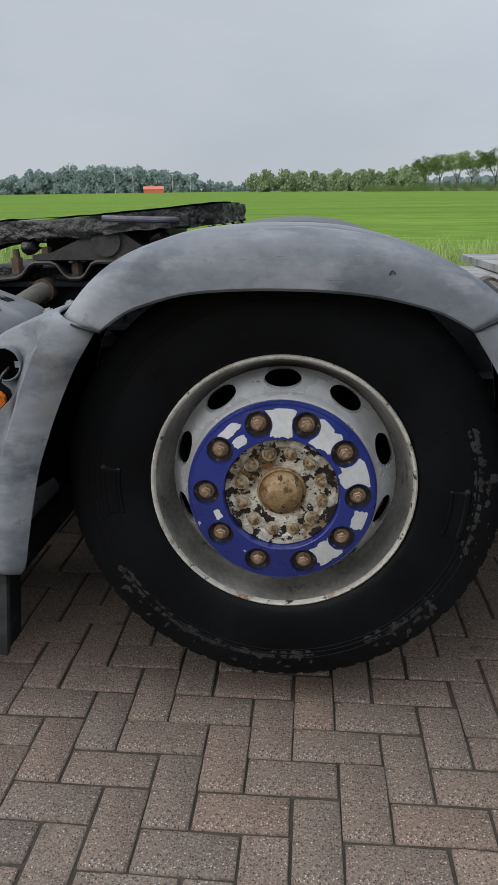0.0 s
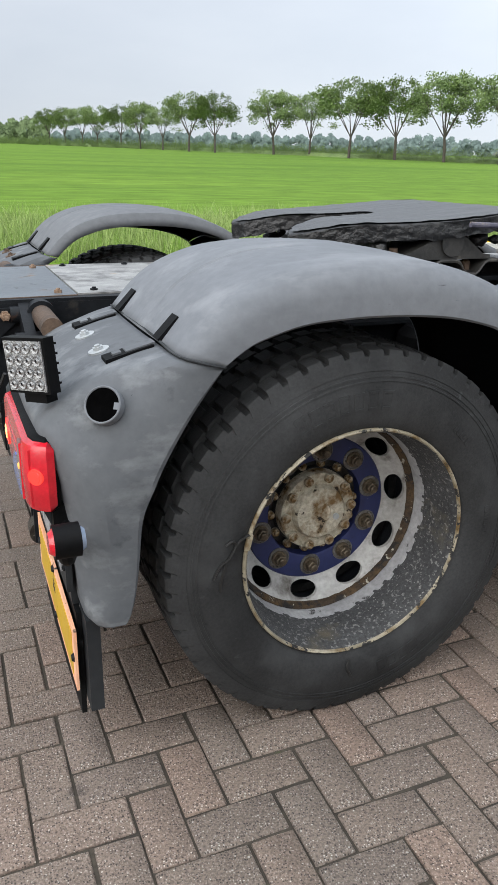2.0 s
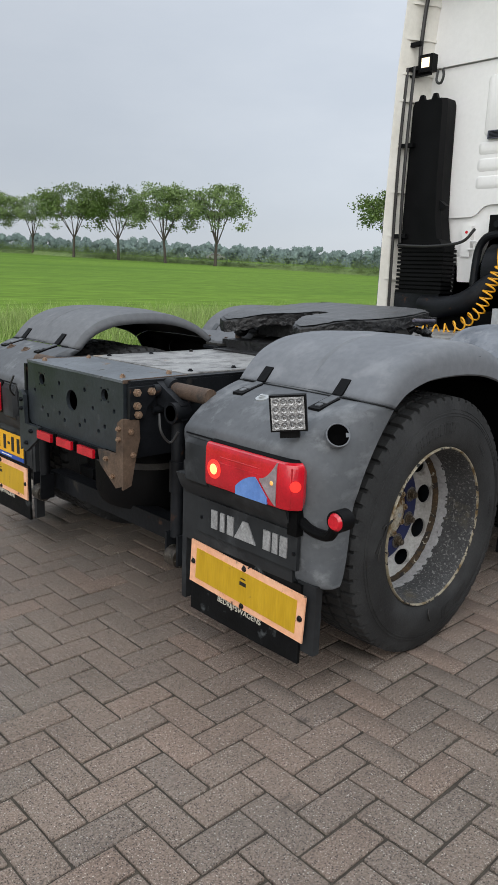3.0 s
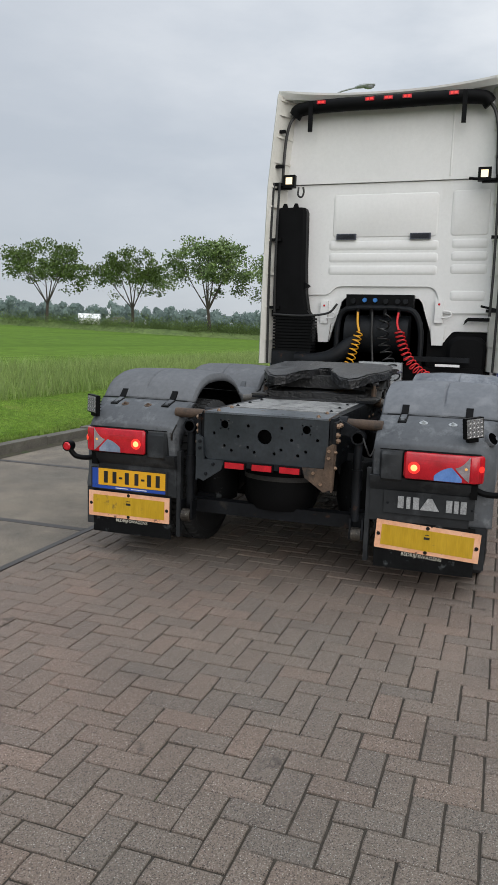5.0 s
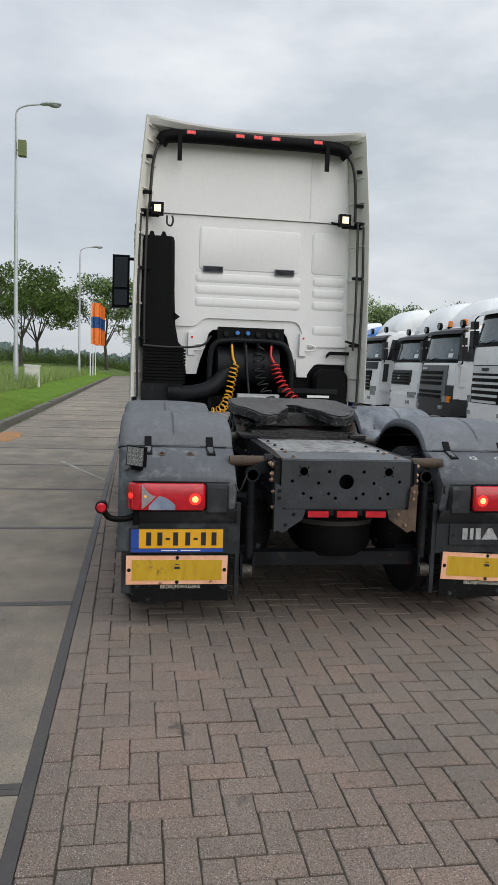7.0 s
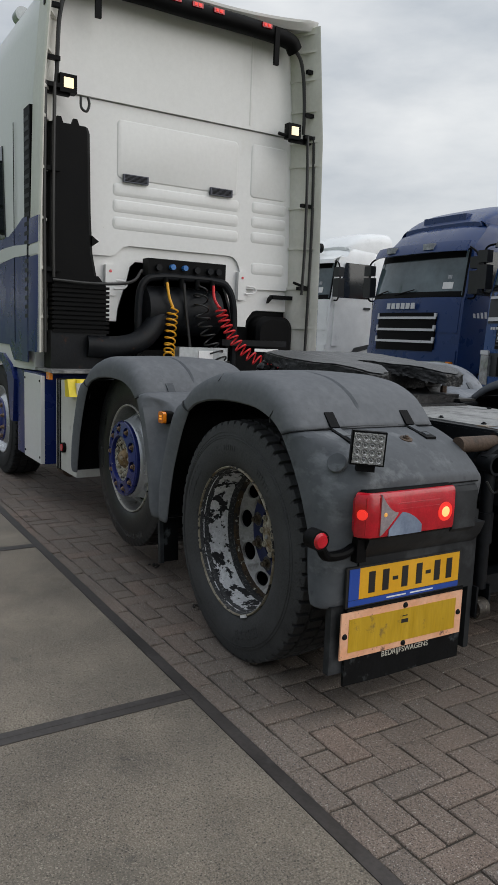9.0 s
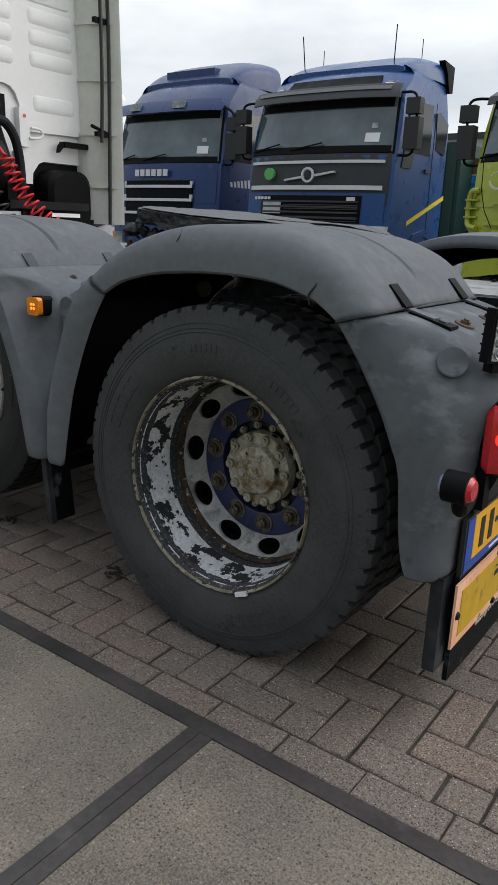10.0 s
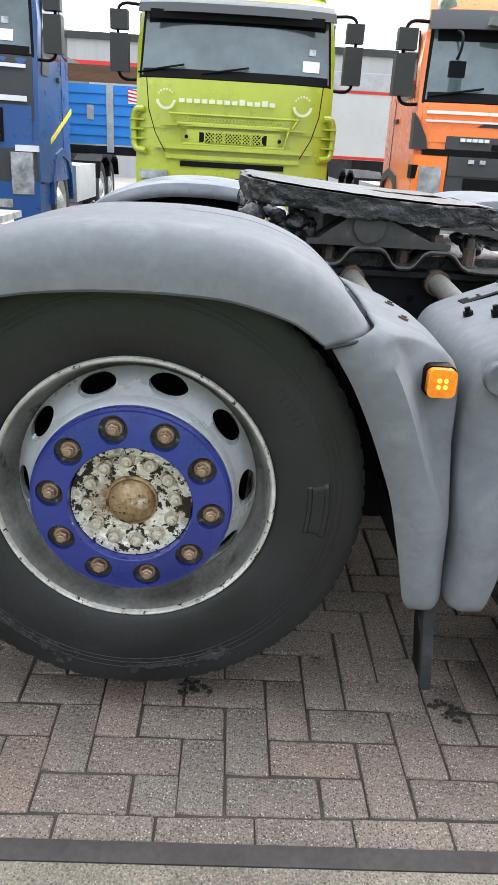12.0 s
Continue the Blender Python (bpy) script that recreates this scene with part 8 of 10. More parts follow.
# ---- the row of parked trucks across the yard ----
M_LIME = plain("lime_green_paint", (0.345, 0.395, 0.030), 0.32, coat=0.3)
M_ORANGEP = plain("orange_paint", (0.80, 0.17, 0.012), 0.3, coat=0.4)
M_NAVY = plain("navy_blue_paint", (0.007, 0.032, 0.128), 0.32, coat=0.08)
M_ROYAL = plain("deep_blue_paint", (0.006, 0.054, 0.195), 0.32, coat=0.08)
M_YELLOWP = plain("yellow_paint", (0.70, 0.38, 0.02), 0.35, coat=0.1)
M_DGREEN = plain("dark_green_paint", (0.012, 0.045, 0.030), 0.5)
M_SKYB = plain("light_blue_paint", (0.03, 0.22, 0.62), 0.4, coat=0.3)
M_REDP = plain("red_paint", (0.55, 0.02, 0.02), 0.35, coat=0.3)
M_GREENP = plain("green_sticker", (0.10, 0.42, 0.12), 0.5)
M_VISOR = plain("grey_visor_plastic", (0.13, 0.135, 0.14), 0.5)
M_DGREY = mat("anthracite_plastic", (0.018, 0.0195, 0.0215), (0.034, 0.036, 0.039), 0.55, scale=3, fine=40, fine_amt=0.08, bump=0.03)
M_MIRRORCASE = plain("black_mirror_housing", (0.016, 0.017, 0.018), 0.5)
M_SILVER = plain("silver_trim", (0.60, 0.61, 0.63), 0.35, metal=0.1)
M_PWHITE = plain("white_truck_paint", (0.80, 0.81, 0.81), 0.35, coat=0.3)
M_HEAD = mat("headlamp_glass", (0.15, 0.165, 0.175), (0.44, 0.46, 0.47), 0.12, metal=0.3, scale=9, fine=40, fine_amt=0.12, bump=0.05, coat=0.6)
M_AMBER = plain("amber_beacon", (0.85, 0.25, 0.01), 0.25, coat=0.4)
# part of the sky's reflection is put into this blue-grey base colour
M_SCREEN = mat("sky_toned_windscreen_glass", (0.050, 0.072, 0.082), (0.105, 0.142, 0.155), 0.05, scale=0.9, fine=3, fine_amt=0.3, bump=0, rough_var=0.02, spec=0.8)

M_PALEMARK = plain("pale_printed_marking", (0.58, 0.62, 0.45), 0.5)


FRONTS = {}


class Front:
    """A cab front: the profile y(z) of its face, bowed across its width."""
    def __init__(self, profile, half=1.23, bow=0.20):
        self.profile, self.half, self.bow = profile, half, bow

    def y(self, x, z):
        return interp(self.profile, z)[0] - self.bow * abs(x / self.half) ** 3.2

    def panel(self, x0, x1, z0, z1, d, thick=0.03, nx=10, nz=3, top_in=0.0, round_=0.006):
        bm = bmesh.new()
        rings = []
        for k in range(nz + 1):
            z = z0 + (z1 - z0) * k / nz
            q = top_in * k / nz
            xs = [x0 + q + (x1 - x0 - 2 * q) * i / nx for i in range(nx + 1)]
            rings.append([(x, self.y(x, z) + d, z) for x in xs] + [(x, self.y(x, z) + d - thick, z) for x in reversed(xs)])
        loft(bm, rings)
        return bev(bm, round_, 1, 50) if round_ else bm


def truck_wheel(parent, x, y, z, r, s, lab, material=None):
    w = part("wheel", spin(bmesh.new(), [(0.30, -0.14), (0.33, -0.155), (r - 0.05, -0.15), (r - 0.01, -0.12), (r, -0.08), (r, 0.08), (r - 0.01, 0.12), (r - 0.05, 0.15), (0.33, 0.155), (0.30, 0.14)], 40, 1), M_TYRE, parent, lab,
             at=Matrix.Translation((x, y, z)) @ Matrix.Rotation(radians(-90 if s > 0 else 90), 4, "Z"))
    bm = spin(bmesh.new(), [(0.305, 0.14), (0.295, 0.145), (0.27, 0.10), (0.20, 0.09), (0.14, 0.13), (0.10, 0.15), (0.03, 0.155)], 32, 1)
    disc(bm, 0.03, 0.155, 12, 1)
    part("rim", bm, material or M_RIM, w)
    return w


def parked_truck(x, y, label, body, zb, zt, roof, upper=None, lower=None, bumper=None, visor=None, visor_d=0.16, grille=(), bars=(), stripes=(), heads=(0.80, 1.00, 0.95), head_w=0.30, fairing=None,
                 beacons=(), wheels=True, mirrors="both", sticker=True, full=True, marks=(), half=1.23, amber=True):
    t = thing("parked_truck", label, "truck", "row of parked trucks", Matrix.Translation((x, y, 0)))
    f = Front([(0.3, 0.02), (0.9, 0.04), (1.3, 0.02), (zb - 0.06, -0.04), (zb, -0.07), (zt, -0.24), (zt + 0.12, -0.30), (roof - 0.25, -0.50), (roof - 0.14, -0.60), (roof - 0.06, -0.74), (roof - 0.015, -0.92), (roof, -1.15)], half)
    bm = bmesh.new()
    rings = []
    for z in (0.78, 0.95, 1.3, 1.7, zb - 0.06, zb, (zb + zt) / 2, zt, zt + 0.12, roof - 0.25, roof - 0.14, roof - 0.06, roof - 0.015, roof):
        q = 0.0 if z < zt else 0.04 + 0.08 * (z - zt) / (roof - zt) + 0.16 * max(0.0, 1 - (roof - z) / 0.2) ** 3
        w = half - q
        xs = [-w + 2 * w * i / 14 for i in range(15)]
        back = -2.05
        rings.append([(a, f.y(a * half / w, z), z) for a in xs] + [(w, -0.8, z), (w, -1.5, z), (w - 0.03, back, z), (-w + 0.03, back, z), (-w, -1.5, z), (-w, -0.8, z)])
    part("cab", loft(bm, rings), body, t, "cab body")
    part("chassis", bev(box(bmesh.new(), (-0.42, -6.2, 0.72), (0.42, -0.4, 0.96)), 0.01, 1), M_CHASSIS, t)
    if upper:
        part("front_panel", f.panel(-half + 0.05, half - 0.05, 1.50, zb - 0.03, 0.012, 0.03), upper, t, "painted front panel")
    ws = part("windscreen", f.panel(-half + 0.06, half - 0.06, zb, zt, 0.010, 0.02, 14, 4, 0.05), M_SCREEN, t, "dark windscreen")
    part("seal", f.panel(-half + 0.03, half - 0.03, zb - 0.035, zt + 0.035, 0.003, 0.02, 14, 4, 0.05), M_BLACKP, ws)
    part("scuttle", f.panel(-half + 0.08, half - 0.08, zb - 0.02, zb + 0.075, 0.016, 0.02, 12, 1, 0, 0.004), M_BLACKP, ws)
    part("shade_band", f.panel(-half + 0.14, half - 0.14, zt - 0.13, zt - 0.01, 0.0145, 0.01, 12, 1, 0, 0), M_BLACKP, ws)
    for a in (-0.15, 0.60):
        line = [(a + u, f.y(a + u, zb + 0.03 + u * 0.13) + 0.035, zb + 0.03 + (0.55 - u) * 0.16) for u in (0.0, 0.2, 0.4, 0.55)]
        part("wiper", tube(bmesh.new(), line, 0.012, 6), M_BLACKP, ws)
    if sticker:
        part("sticker", f.panel(-0.98, -0.78, zb + 0.12, zb + 0.24, 0.018, 0.003, 2, 1, 0, 0), M_STICKER, ws, "white paper sticker")
        part("sticker", f.panel(-0.93, -0.85, zb + 0.30, zb + 0.37, 0.018, 0.003, 2, 1, 0, 0), M_HEAD, ws)
    vis = visor or M_DGREY
    part("sun_visor", f.panel(-half + 0.02, half - 0.02, zt - 0.03, zt + 0.16, visor_d, 0.05, 14, 2, 0.02, 0.015), vis, t, "sun visor above the windscreen")
    part("bumper", f.panel(-half, half, 0.30, 0.80, 0.07, 0.25, 12, 3, 0, 0.03), bumper or body, t, "front bumper")
    if lower:
        part("lower_panel", f.panel(-half + 0.02, half - 0.02, 0.80, 1.18, 0.03, 0.1, 12, 2, 0, 0.01), lower, t)
    for x0, x1, z0, z1, m in grille:
        part("grille", f.panel(x0, x1, z0, z1, 0.045, 0.05, 10, 2, 0, 0.008), m, t, "dark grille")
    for x0, x1, z0, z1, m in bars:
        part("grille_bar", f.panel(x0, x1, z0, z1, 0.065, 0.03, 10, 1, 0, 0.006), m, t)
    for x0, x1, z0, z1, m in stripes:
        part("trim_stripe", f.panel(x0, x1, z0, z1, 0.052, 0.012, 10, 1, 0, 0.003), m, t)
    for x0, x1, z0, z1, m in marks:
        part("badge_bar", f.panel(x0, x1, z0, z1, 0.078, 0.012, 3, 1, 0, 0.002), m, t)
    z0, z1, xo = heads
    for s in (-1, 1):
        a, b = sorted((s * (half - 0.06 - head_w), s * (half - 0.06)))
        hl = part("headlamp", f.panel(a, b, z0, z1, 0.085, 0.08, 6, 2, 0, 0.02), M_HEAD, t, "clear headlamp")
        if amber:
            part("indicator", f.panel(*sorted((s * (half - 0.13), s * (half - 0.05))), z0, z1, 0.09, 0.06, 3, 1, 0, 0.01), M_AMBER, hl)
        part("fog_lamp", f.panel(*sorted((s * 0.72, s * 0.92)), 0.50, 0.60, 0.08, 0.05, 4, 1, 0, 0.01), M_HEAD, t)
        # side glass, mirrors, wheel and arch
        part("side_window", bev(prism(bmesh.new(), [(-0.45, zb + 0.02), (-1.35, zb + 0.02), (-1.35, zt), (-0.62, zt)], "x", s * (half - 0.015), s * (half + 0.006)), 0.004, 1), M_GLASS, t, "side window")
        part("door_line", box(bmesh.new(), (min(s * half, s * (half + 0.004)), -1.47, 1.1), (max(s * half, s * (half + 0.004)), -1.455, zt + 0.05)), M_BLACKP, t)
        part("door_handle", bev(box(bmesh.new(), (min(s * half, s * (half + 0.03)), -1.38, zb - 0.22), (max(s * half, s * (half + 0.03)), -1.2, zb - 0.17)), 0.01, 1), M_DGREY, t)
        if mirrors == "both" or (mirrors == "left") == (s > 0):
            mx = s * (half + 0.20)
            mr = part("mirror", bev(box(bmesh.new(), (mx - 0.105, -0.36, zb + 0.02), (mx + 0.105, -0.20, zb + 0.42)), 0.055, 4), M_MIRRORCASE, t, "large dark mirror on its arm")
            part("wide_mirror", bev(box(bmesh.new(), (mx - 0.10, -0.34, zb + 0.46), (mx + 0.10, -0.20, zb + 0.66)), 0.05, 4), M_MIRRORCASE, mr)
            part("mirror_arm", tube(bmesh.new(), bezier([(s * (half - 0.04), -0.34, zb - 0.05), (mx, -0.28, zb - 0.02), (mx + s * 0.02, -0.30, zb + 0.35), (mx, -0.28, zb + 0.70), (s * (half - 0.06), -0.36, zt + 0.05)], 24), 0.018, 8), M_BLACKP, mr)
        if wheels:
            part("wheel_arch", bev(prism(bmesh.new(), [(-0.75, 0.5), (-0.78, 0.85), (-0.98, 1.12), (-1.38, 1.20), (-1.78, 1.12), (-1.98, 0.85), (-2.0, 0.5), (-1.92, 0.5), (-1.88, 0.82), (-1.70, 1.02), (-1.38, 1.10), (-1.05, 1.02), (-0.88, 0.82), (-0.84, 0.5)], "x", s * (half - 0.26), s * (half + 0.02)), 0.012, 1), M_DGREY if body is not M_ROYAL else M_ROYAL, t)
            truck_wheel(t, s * 1.05, -1.38, 0.5, 0.5, s, "front wheel")
            part("step", bev(box(bmesh.new(), (s * 1.0 - 0.2, -0.75, 0.33), (s * 1.0 + 0.2, -0.35, 0.78)), 0.03, 2), bumper or body, t)
            if full:
                part("side_tank", bev(box(bmesh.new(), (s * 0.9 - 0.3, -4.0, 0.42), (s * 0.9 + 0.3, -2.4, 0.95)), 0.08, 3), M_STEEL, t)
                for yy in (-4.9, -5.9):
                    truck_wheel(t, s * 1.0, yy, 0.5, 0.5, s, "rear wheel")
                    part("rear_guard", bev(prism(bmesh.new(), [(yy - 0.6, 0.7), (yy - 0.5, 0.98), (yy - 0.2, 1.08), (yy + 0.2, 1.08), (yy + 0.5, 0.98), (yy + 0.6, 0.7), (yy + 0.56, 0.7), (yy + 0.46, 0.94), (yy + 0.18, 1.04), (yy - 0.18, 1.04), (yy - 0.46, 0.94), (yy - 0.56, 0.7)], "x", s * 0.75, s * 1.22), 0.006, 1), M_BLACKP, t)
    if fairing:
        hgt, m = fairing
        bm = loft(bmesh.new(), [[(w * math.copysign(abs(math.cos(math.pi * i / 16)) ** 0.45, math.cos(math.pi * i / 16)), yy, roof - 0.10 + (hgt * k + 0.10) * math.sin(math.pi * i / 16) ** 0.45) for i in range(17)]
                                  for yy, w, k in ((-0.78, 0.98, 0.03), (-0.90, 1.04, 0.28), (-1.05, 1.07, 0.52), (-1.25, 1.09, 0.74), (-1.5, 1.10, 0.90), (-1.8, 1.12, 0.98), (-2.05, 1.12, 1.0))])
        part("roof_fairing", bm, m, t, "roof air deflector")
    for bx in beacons:
        b = part("beacon", cyl(bmesh.new(), (bx, -0.75, roof - 0.06), (bx, -0.75, roof + 0.14), 0.07, 18, 0.06), M_AMBER, t, "amber beacon")
        part("beacon_base", cyl(bmesh.new(), (bx, -0.75, roof - 0.10), (bx, -0.75, roof - 0.04), 0.085, 18), M_BLACKP, b)
    FRONTS[t] = f
    return t


HALF = 1.23
# orange low cab
orange = parked_truck(-1.98, -5.85, "orange low-cab truck with grey trim beside the lime one", M_ORANGEP, 1.92, 2.62, 3.25, upper=M_ORANGEP, lower=M_DGREY, bumper=M_DGREY, visor=M_DGREY,
             grille=[(-0.92, 0.92, 1.435, 1.565, M_DGREY), (-1.15, 1.15, 1.37, 1.43, M_BLACKP), (-0.88, 0.88, 1.17, 1.365, M_DGREY), (-0.70, 0.70, 0.85, 1.15, M_BLACKP)], bars=[(-0.50, 0.45, 1.445, 1.50, M_BLACKP), (0.50, 0.56, 1.30, 1.34, M_HEAD), (-0.12, -0.06, 1.30, 1.34, M_HEAD), (0.62, 0.68, 1.30, 1.34, M_HEAD), (-0.6, 0.6, 0.98, 1.03, M_SILVER)],
             stripes=[(-1.15, 1.15, 1.78, 1.81, M_PWHITE), (-1.15, 1.15, 1.70, 1.72, M_SILVER)], marks=[(0.74 - k * 0.062, 0.790 - k * 0.062, 1.515, 1.548, M_SILVER) for k in range(5)], heads=(0.84, 1.25, 0.95), head_w=0.22, fairing=(0.5, M_ORANGEP), amber=False)
f = FRONTS[orange]
for s in (-1, 1):
    part("corner_fin", bev(prism(bmesh.new(), [(s * 1.275, 1.42), (s * 1.285, 1.78), (s * 1.235, 1.72), (s * 1.135, 1.55), (s * 1.105, 1.42)], "y", -0.24, -0.10), 0.012, 2), M_DGREY, orange, "dark corner air fin")
    part("lamp_surround", f.panel(*sorted((s * 0.90, s * 1.225)), 0.72, 1.36, 0.055, 0.09, 6, 3, 0, 0.02), M_ORANGEP, orange, "orange panel round the headlamp")
    part("corner_lamp", bev(box(bmesh.new(), (s * 1.20 - 0.05, -0.28, 1.12), (s * 1.20 + 0.05, -0.10, 1.26)), 0.02, 2), M_BLACKP, orange)
    part("bonnet_notch", f.panel(*sorted((s * 0.30, s * 0.62)), 1.665, 1.705, 0.020, 0.012, 4, 1, 0.08, 0.004), M_DGREY, orange)
lp = part("roof_lamp", bev(cyl(bmesh.new(), (0.99, -0.62, 2.86), (0.99, -0.48, 2.84), 0.10, 24), 0.02, 2), M_SILVER, orange, "round spot lamp above the visor")
part("lamp_glass", cyl(bmesh.new(), (0.99, -0.485, 2.841), (0.99, -0.470, 2.839), 0.085, 24), M_HEAD, lp)
kerb = part("kerb_mirror", tube(bmesh.new(), bezier([(0.93, -0.20, 2.58), (0.92, 0.0, 2.52), (0.93, 0.06, 2.38), (0.96, 0.05, 2.28)], 12), 0.014, 8), M_BLACKP, orange, "front mirror on a thin arm")
part("mirror_head", bev(box(bmesh.new(), (0.86, 0.0, 2.12), (1.02, 0.07, 2.27)), 0.03, 2), M_BLACKP, kerb)
part("arm_cover", bev(box(bmesh.new(), (0.70, -0.08, 2.50), (1.02, 0.04, 2.58), Matrix.Rotation(radians(-8), 4, "Y")), 0.03, 3), M_VISOR, kerb)
# lime green cab
lime = parked_truck(1.24, -6.85, "lime green truck cab with grey visor and long windscreen wipers", M_LIME, 2.07, 2.76, 3.15, upper=M_LIME, lower=M_LIME, visor=M_DGREY,
                    grille=[(-0.55, 0.55, 1.36, 1.50, M_LIME), (-0.40, 0.40, 1.365, 1.475, M_BLACKP), (-0.62, 0.62, 1.09, 1.15, M_BLACKP), (-0.66, 0.66, 0.78, 0.98, M_BLACKP)],
                    bars=[(-0.95, 0.95, 1.28, 1.33, M_LIME), (-0.85, 0.85, 1.535, 1.56, M_LIME), (-0.80, 0.80, 1.17, 1.22, M_LIME)],
                    marks=[(0.58 - k * 0.088, 0.645 - k * 0.088, 1.785, 1.83 + (0.018 if k in (8, 11) else 0.0), M_PALEMARK) for k in range(13)], heads=(0.93, 1.03, 0.9), head_w=0.34, full=True, half=1.17, amber=False)
for s in (-1, 1):
    grab = part("corner_handle", tube(bmesh.new(), bezier([(s * 1.07, -0.12, 1.70), (s * 1.16, -0.13, 1.69), (s * 1.195, -0.15, 1.60), (s * 1.195, -0.15, 1.40), (s * 1.17, -0.13, 1.27), (s * 1.04, -0.06, 1.24)], 24), 0.036, 10), M_LIME, lime, "curved lime corner handle with slats")
    for k in range(3):
        part("slat", bev(box(bmesh.new(), (s * 1.15 - 0.085, -0.20, 1.365 + k * 0.105), (s * 1.15 + 0.085, -0.10, 1.385 + k * 0.105)), 0.006, 1), M_LIME, grab)
    def arc(r0, r1, a0, a1, n, c=s * 0.80):
        pts = [(c + r1 * math.cos(radians(a0 + (a1 - a0) * k / n)), 1.815 + r1 * math.sin(radians(a0 + (a1 - a0) * k / n))) for k in range(n + 1)]
        return pts + [(c + r0 * math.cos(radians(a1 + (a0 - a1) * k / n)), 1.815 + r0 * math.sin(radians(a1 + (a0 - a1) * k / n))) for k in range(n + 1)]
    em = part("ring_emblem", prism(bmesh.new(), arc(0.085, 0.115, 185, 355, 20), "y", 0.0, 0.020), M_PALEMARK, lime, "plain pale half-ring emblem")
    for k in range(6):
        part("mark_bar", prism(bmesh.new(), arc(0.092, 0.112, 30 + k * 20, 42 + k * 20, 3), "y", 0.0, 0.020), M_PALEMARK, em)
    part("hood_seam", tube(bmesh.new(), [(s * 1.03, -0.05, 2.03), (s * 1.00, 0.0, 1.70), (s * 0.92, 0.04, 1.45), (s * 0.80, 0.05, 1.24)], 0.006, 5), M_BLACKP, lime)
    part("washer_cap", cyl(bmesh.new(), (s * 0.55, 0.06, 1.42), (s * 0.55, 0.075, 1.42), 0.022, 14), M_BLACKP, lime)
for d in (-1, 1):
    for k in range(-2, 22):
        x0 = -0.40 + k * 0.04
        a, b = (x0, x0 + 0.11) if d > 0 else (x0 + 0.11, x0)
        if -0.39 < min(a, b) and max(a, b) < 0.39:
            part("grille_wire", tube(bmesh.new(), [(a, 0.060, 1.365), (b, 0.056, 1.475)], 0.006, 5), M_LIME, lime)
for k in range(30):
    for d in (-1, 1):
        a = -0.60 + k * 0.04
        part("panel_weave", tube(bmesh.new(), [(a, 0.026, 1.575), (a + d * 0.035, 0.022, 1.635)], 0.005, 4), M_LIME, lime)
part("upper_frame", tube(bmesh.new(), [(-0.76, 0.018, 1.665), (0.76, 0.018, 1.665), (0.70, 0.030, 1.57)], 0.014, 6), M_LIME, lime)
part("upper_frame", tube(bmesh.new(), [(-0.76, 0.018, 1.665), (-0.70, 0.030, 1.57)], 0.014, 6), M_LIME, lime)
part("grille_frame", tube(bmesh.new(), [(-0.66, 0.035, 1.56), (0.66, 0.035, 1.56), (0.60, 0.045, 1.34), (-0.60, 0.045, 1.34), (-0.66, 0.035, 1.56)], 0.018, 8), M_LIME, lime)
part("dark_band", box(bmesh.new(), (-1.0, -0.185, 2.66), (1.0, -0.150, 2.75)), M_BLACKP, lime)
# blue cab with anthracite mask
blue = parked_truck(4.82, -6.90, "blue high-cab truck with anthracite front mask", M_ROYAL, 2.22, 2.93, 3.42, upper=M_DGREY, lower=M_DGREY, bumper=M_ROYAL, visor=M_DGREY, visor_d=0.20,
             grille=[(-0.85, 0.85, 1.25, 1.62, M_BLACKP), (-0.75, 0.75, 0.82, 1.12, M_BLACKP)], bars=[(-0.82, 0.82, 1.30 + k * 0.075, 1.325 + k * 0.075, M_DGREY) for k in range(4)],
             stripes=[(-1.12, 1.12, 2.06, 2.10, M_SILVER), (-1.12, 1.12, 1.70, 1.76, M_SILVER)], marks=[(0.93 - k * 0.07, 0.98 - k * 0.07, 1.56, 1.60, M_SILVER) for k in range(5)] + [(-0.78, -0.66, 1.55, 1.60, M_SILVER)], heads=(0.66, 1.14, 0.95), head_w=0.24, fairing=(0.26, M_ROYAL), amber=False)
f = FRONTS[blue]
for s in (-1, 1):
    part("lamp_trim", f.panel(*sorted((s * 0.98, s * 1.225)), 1.15, 1.22, 0.070, 0.10, 4, 1, 0, 0.015), M_SILVER, blue, "silver trim above the headlamp")
    part("mirror_foot", bev(prism(bmesh.new(), [(-0.40, 2.02), (-0.72, 2.02), (-0.80, 2.24), (-0.46, 2.24)], "x", s * 1.225, s * 1.245), 0.008, 1), M_DGREY, blue)
part("roof_panel", f.panel(-0.80, 0.80, 3.06, 3.26, 0.02, 0.03, 10, 2, 0.06, 0.01), M_BLACKP, blue, "dark roof panel above the visor")
part("visor_strip", f.panel(-1.08, 1.08, 3.005, 3.055, 0.215, 0.03, 12, 1, 0, 0.006), M_VISOR, blue, "grey visor strip")
part("mid_panel", f.panel(-1.16, 1.16, 1.12, 1.66, 0.022, 0.03, 12, 2, 0, 0.01), M_ROYAL, blue, "blue panel round the grille")
part("plate_blank", f.panel(0.45, 0.80, 1.36, 1.54, 0.062, 0.01, 3, 1, 0, 0.002), M_STEEL, blue)
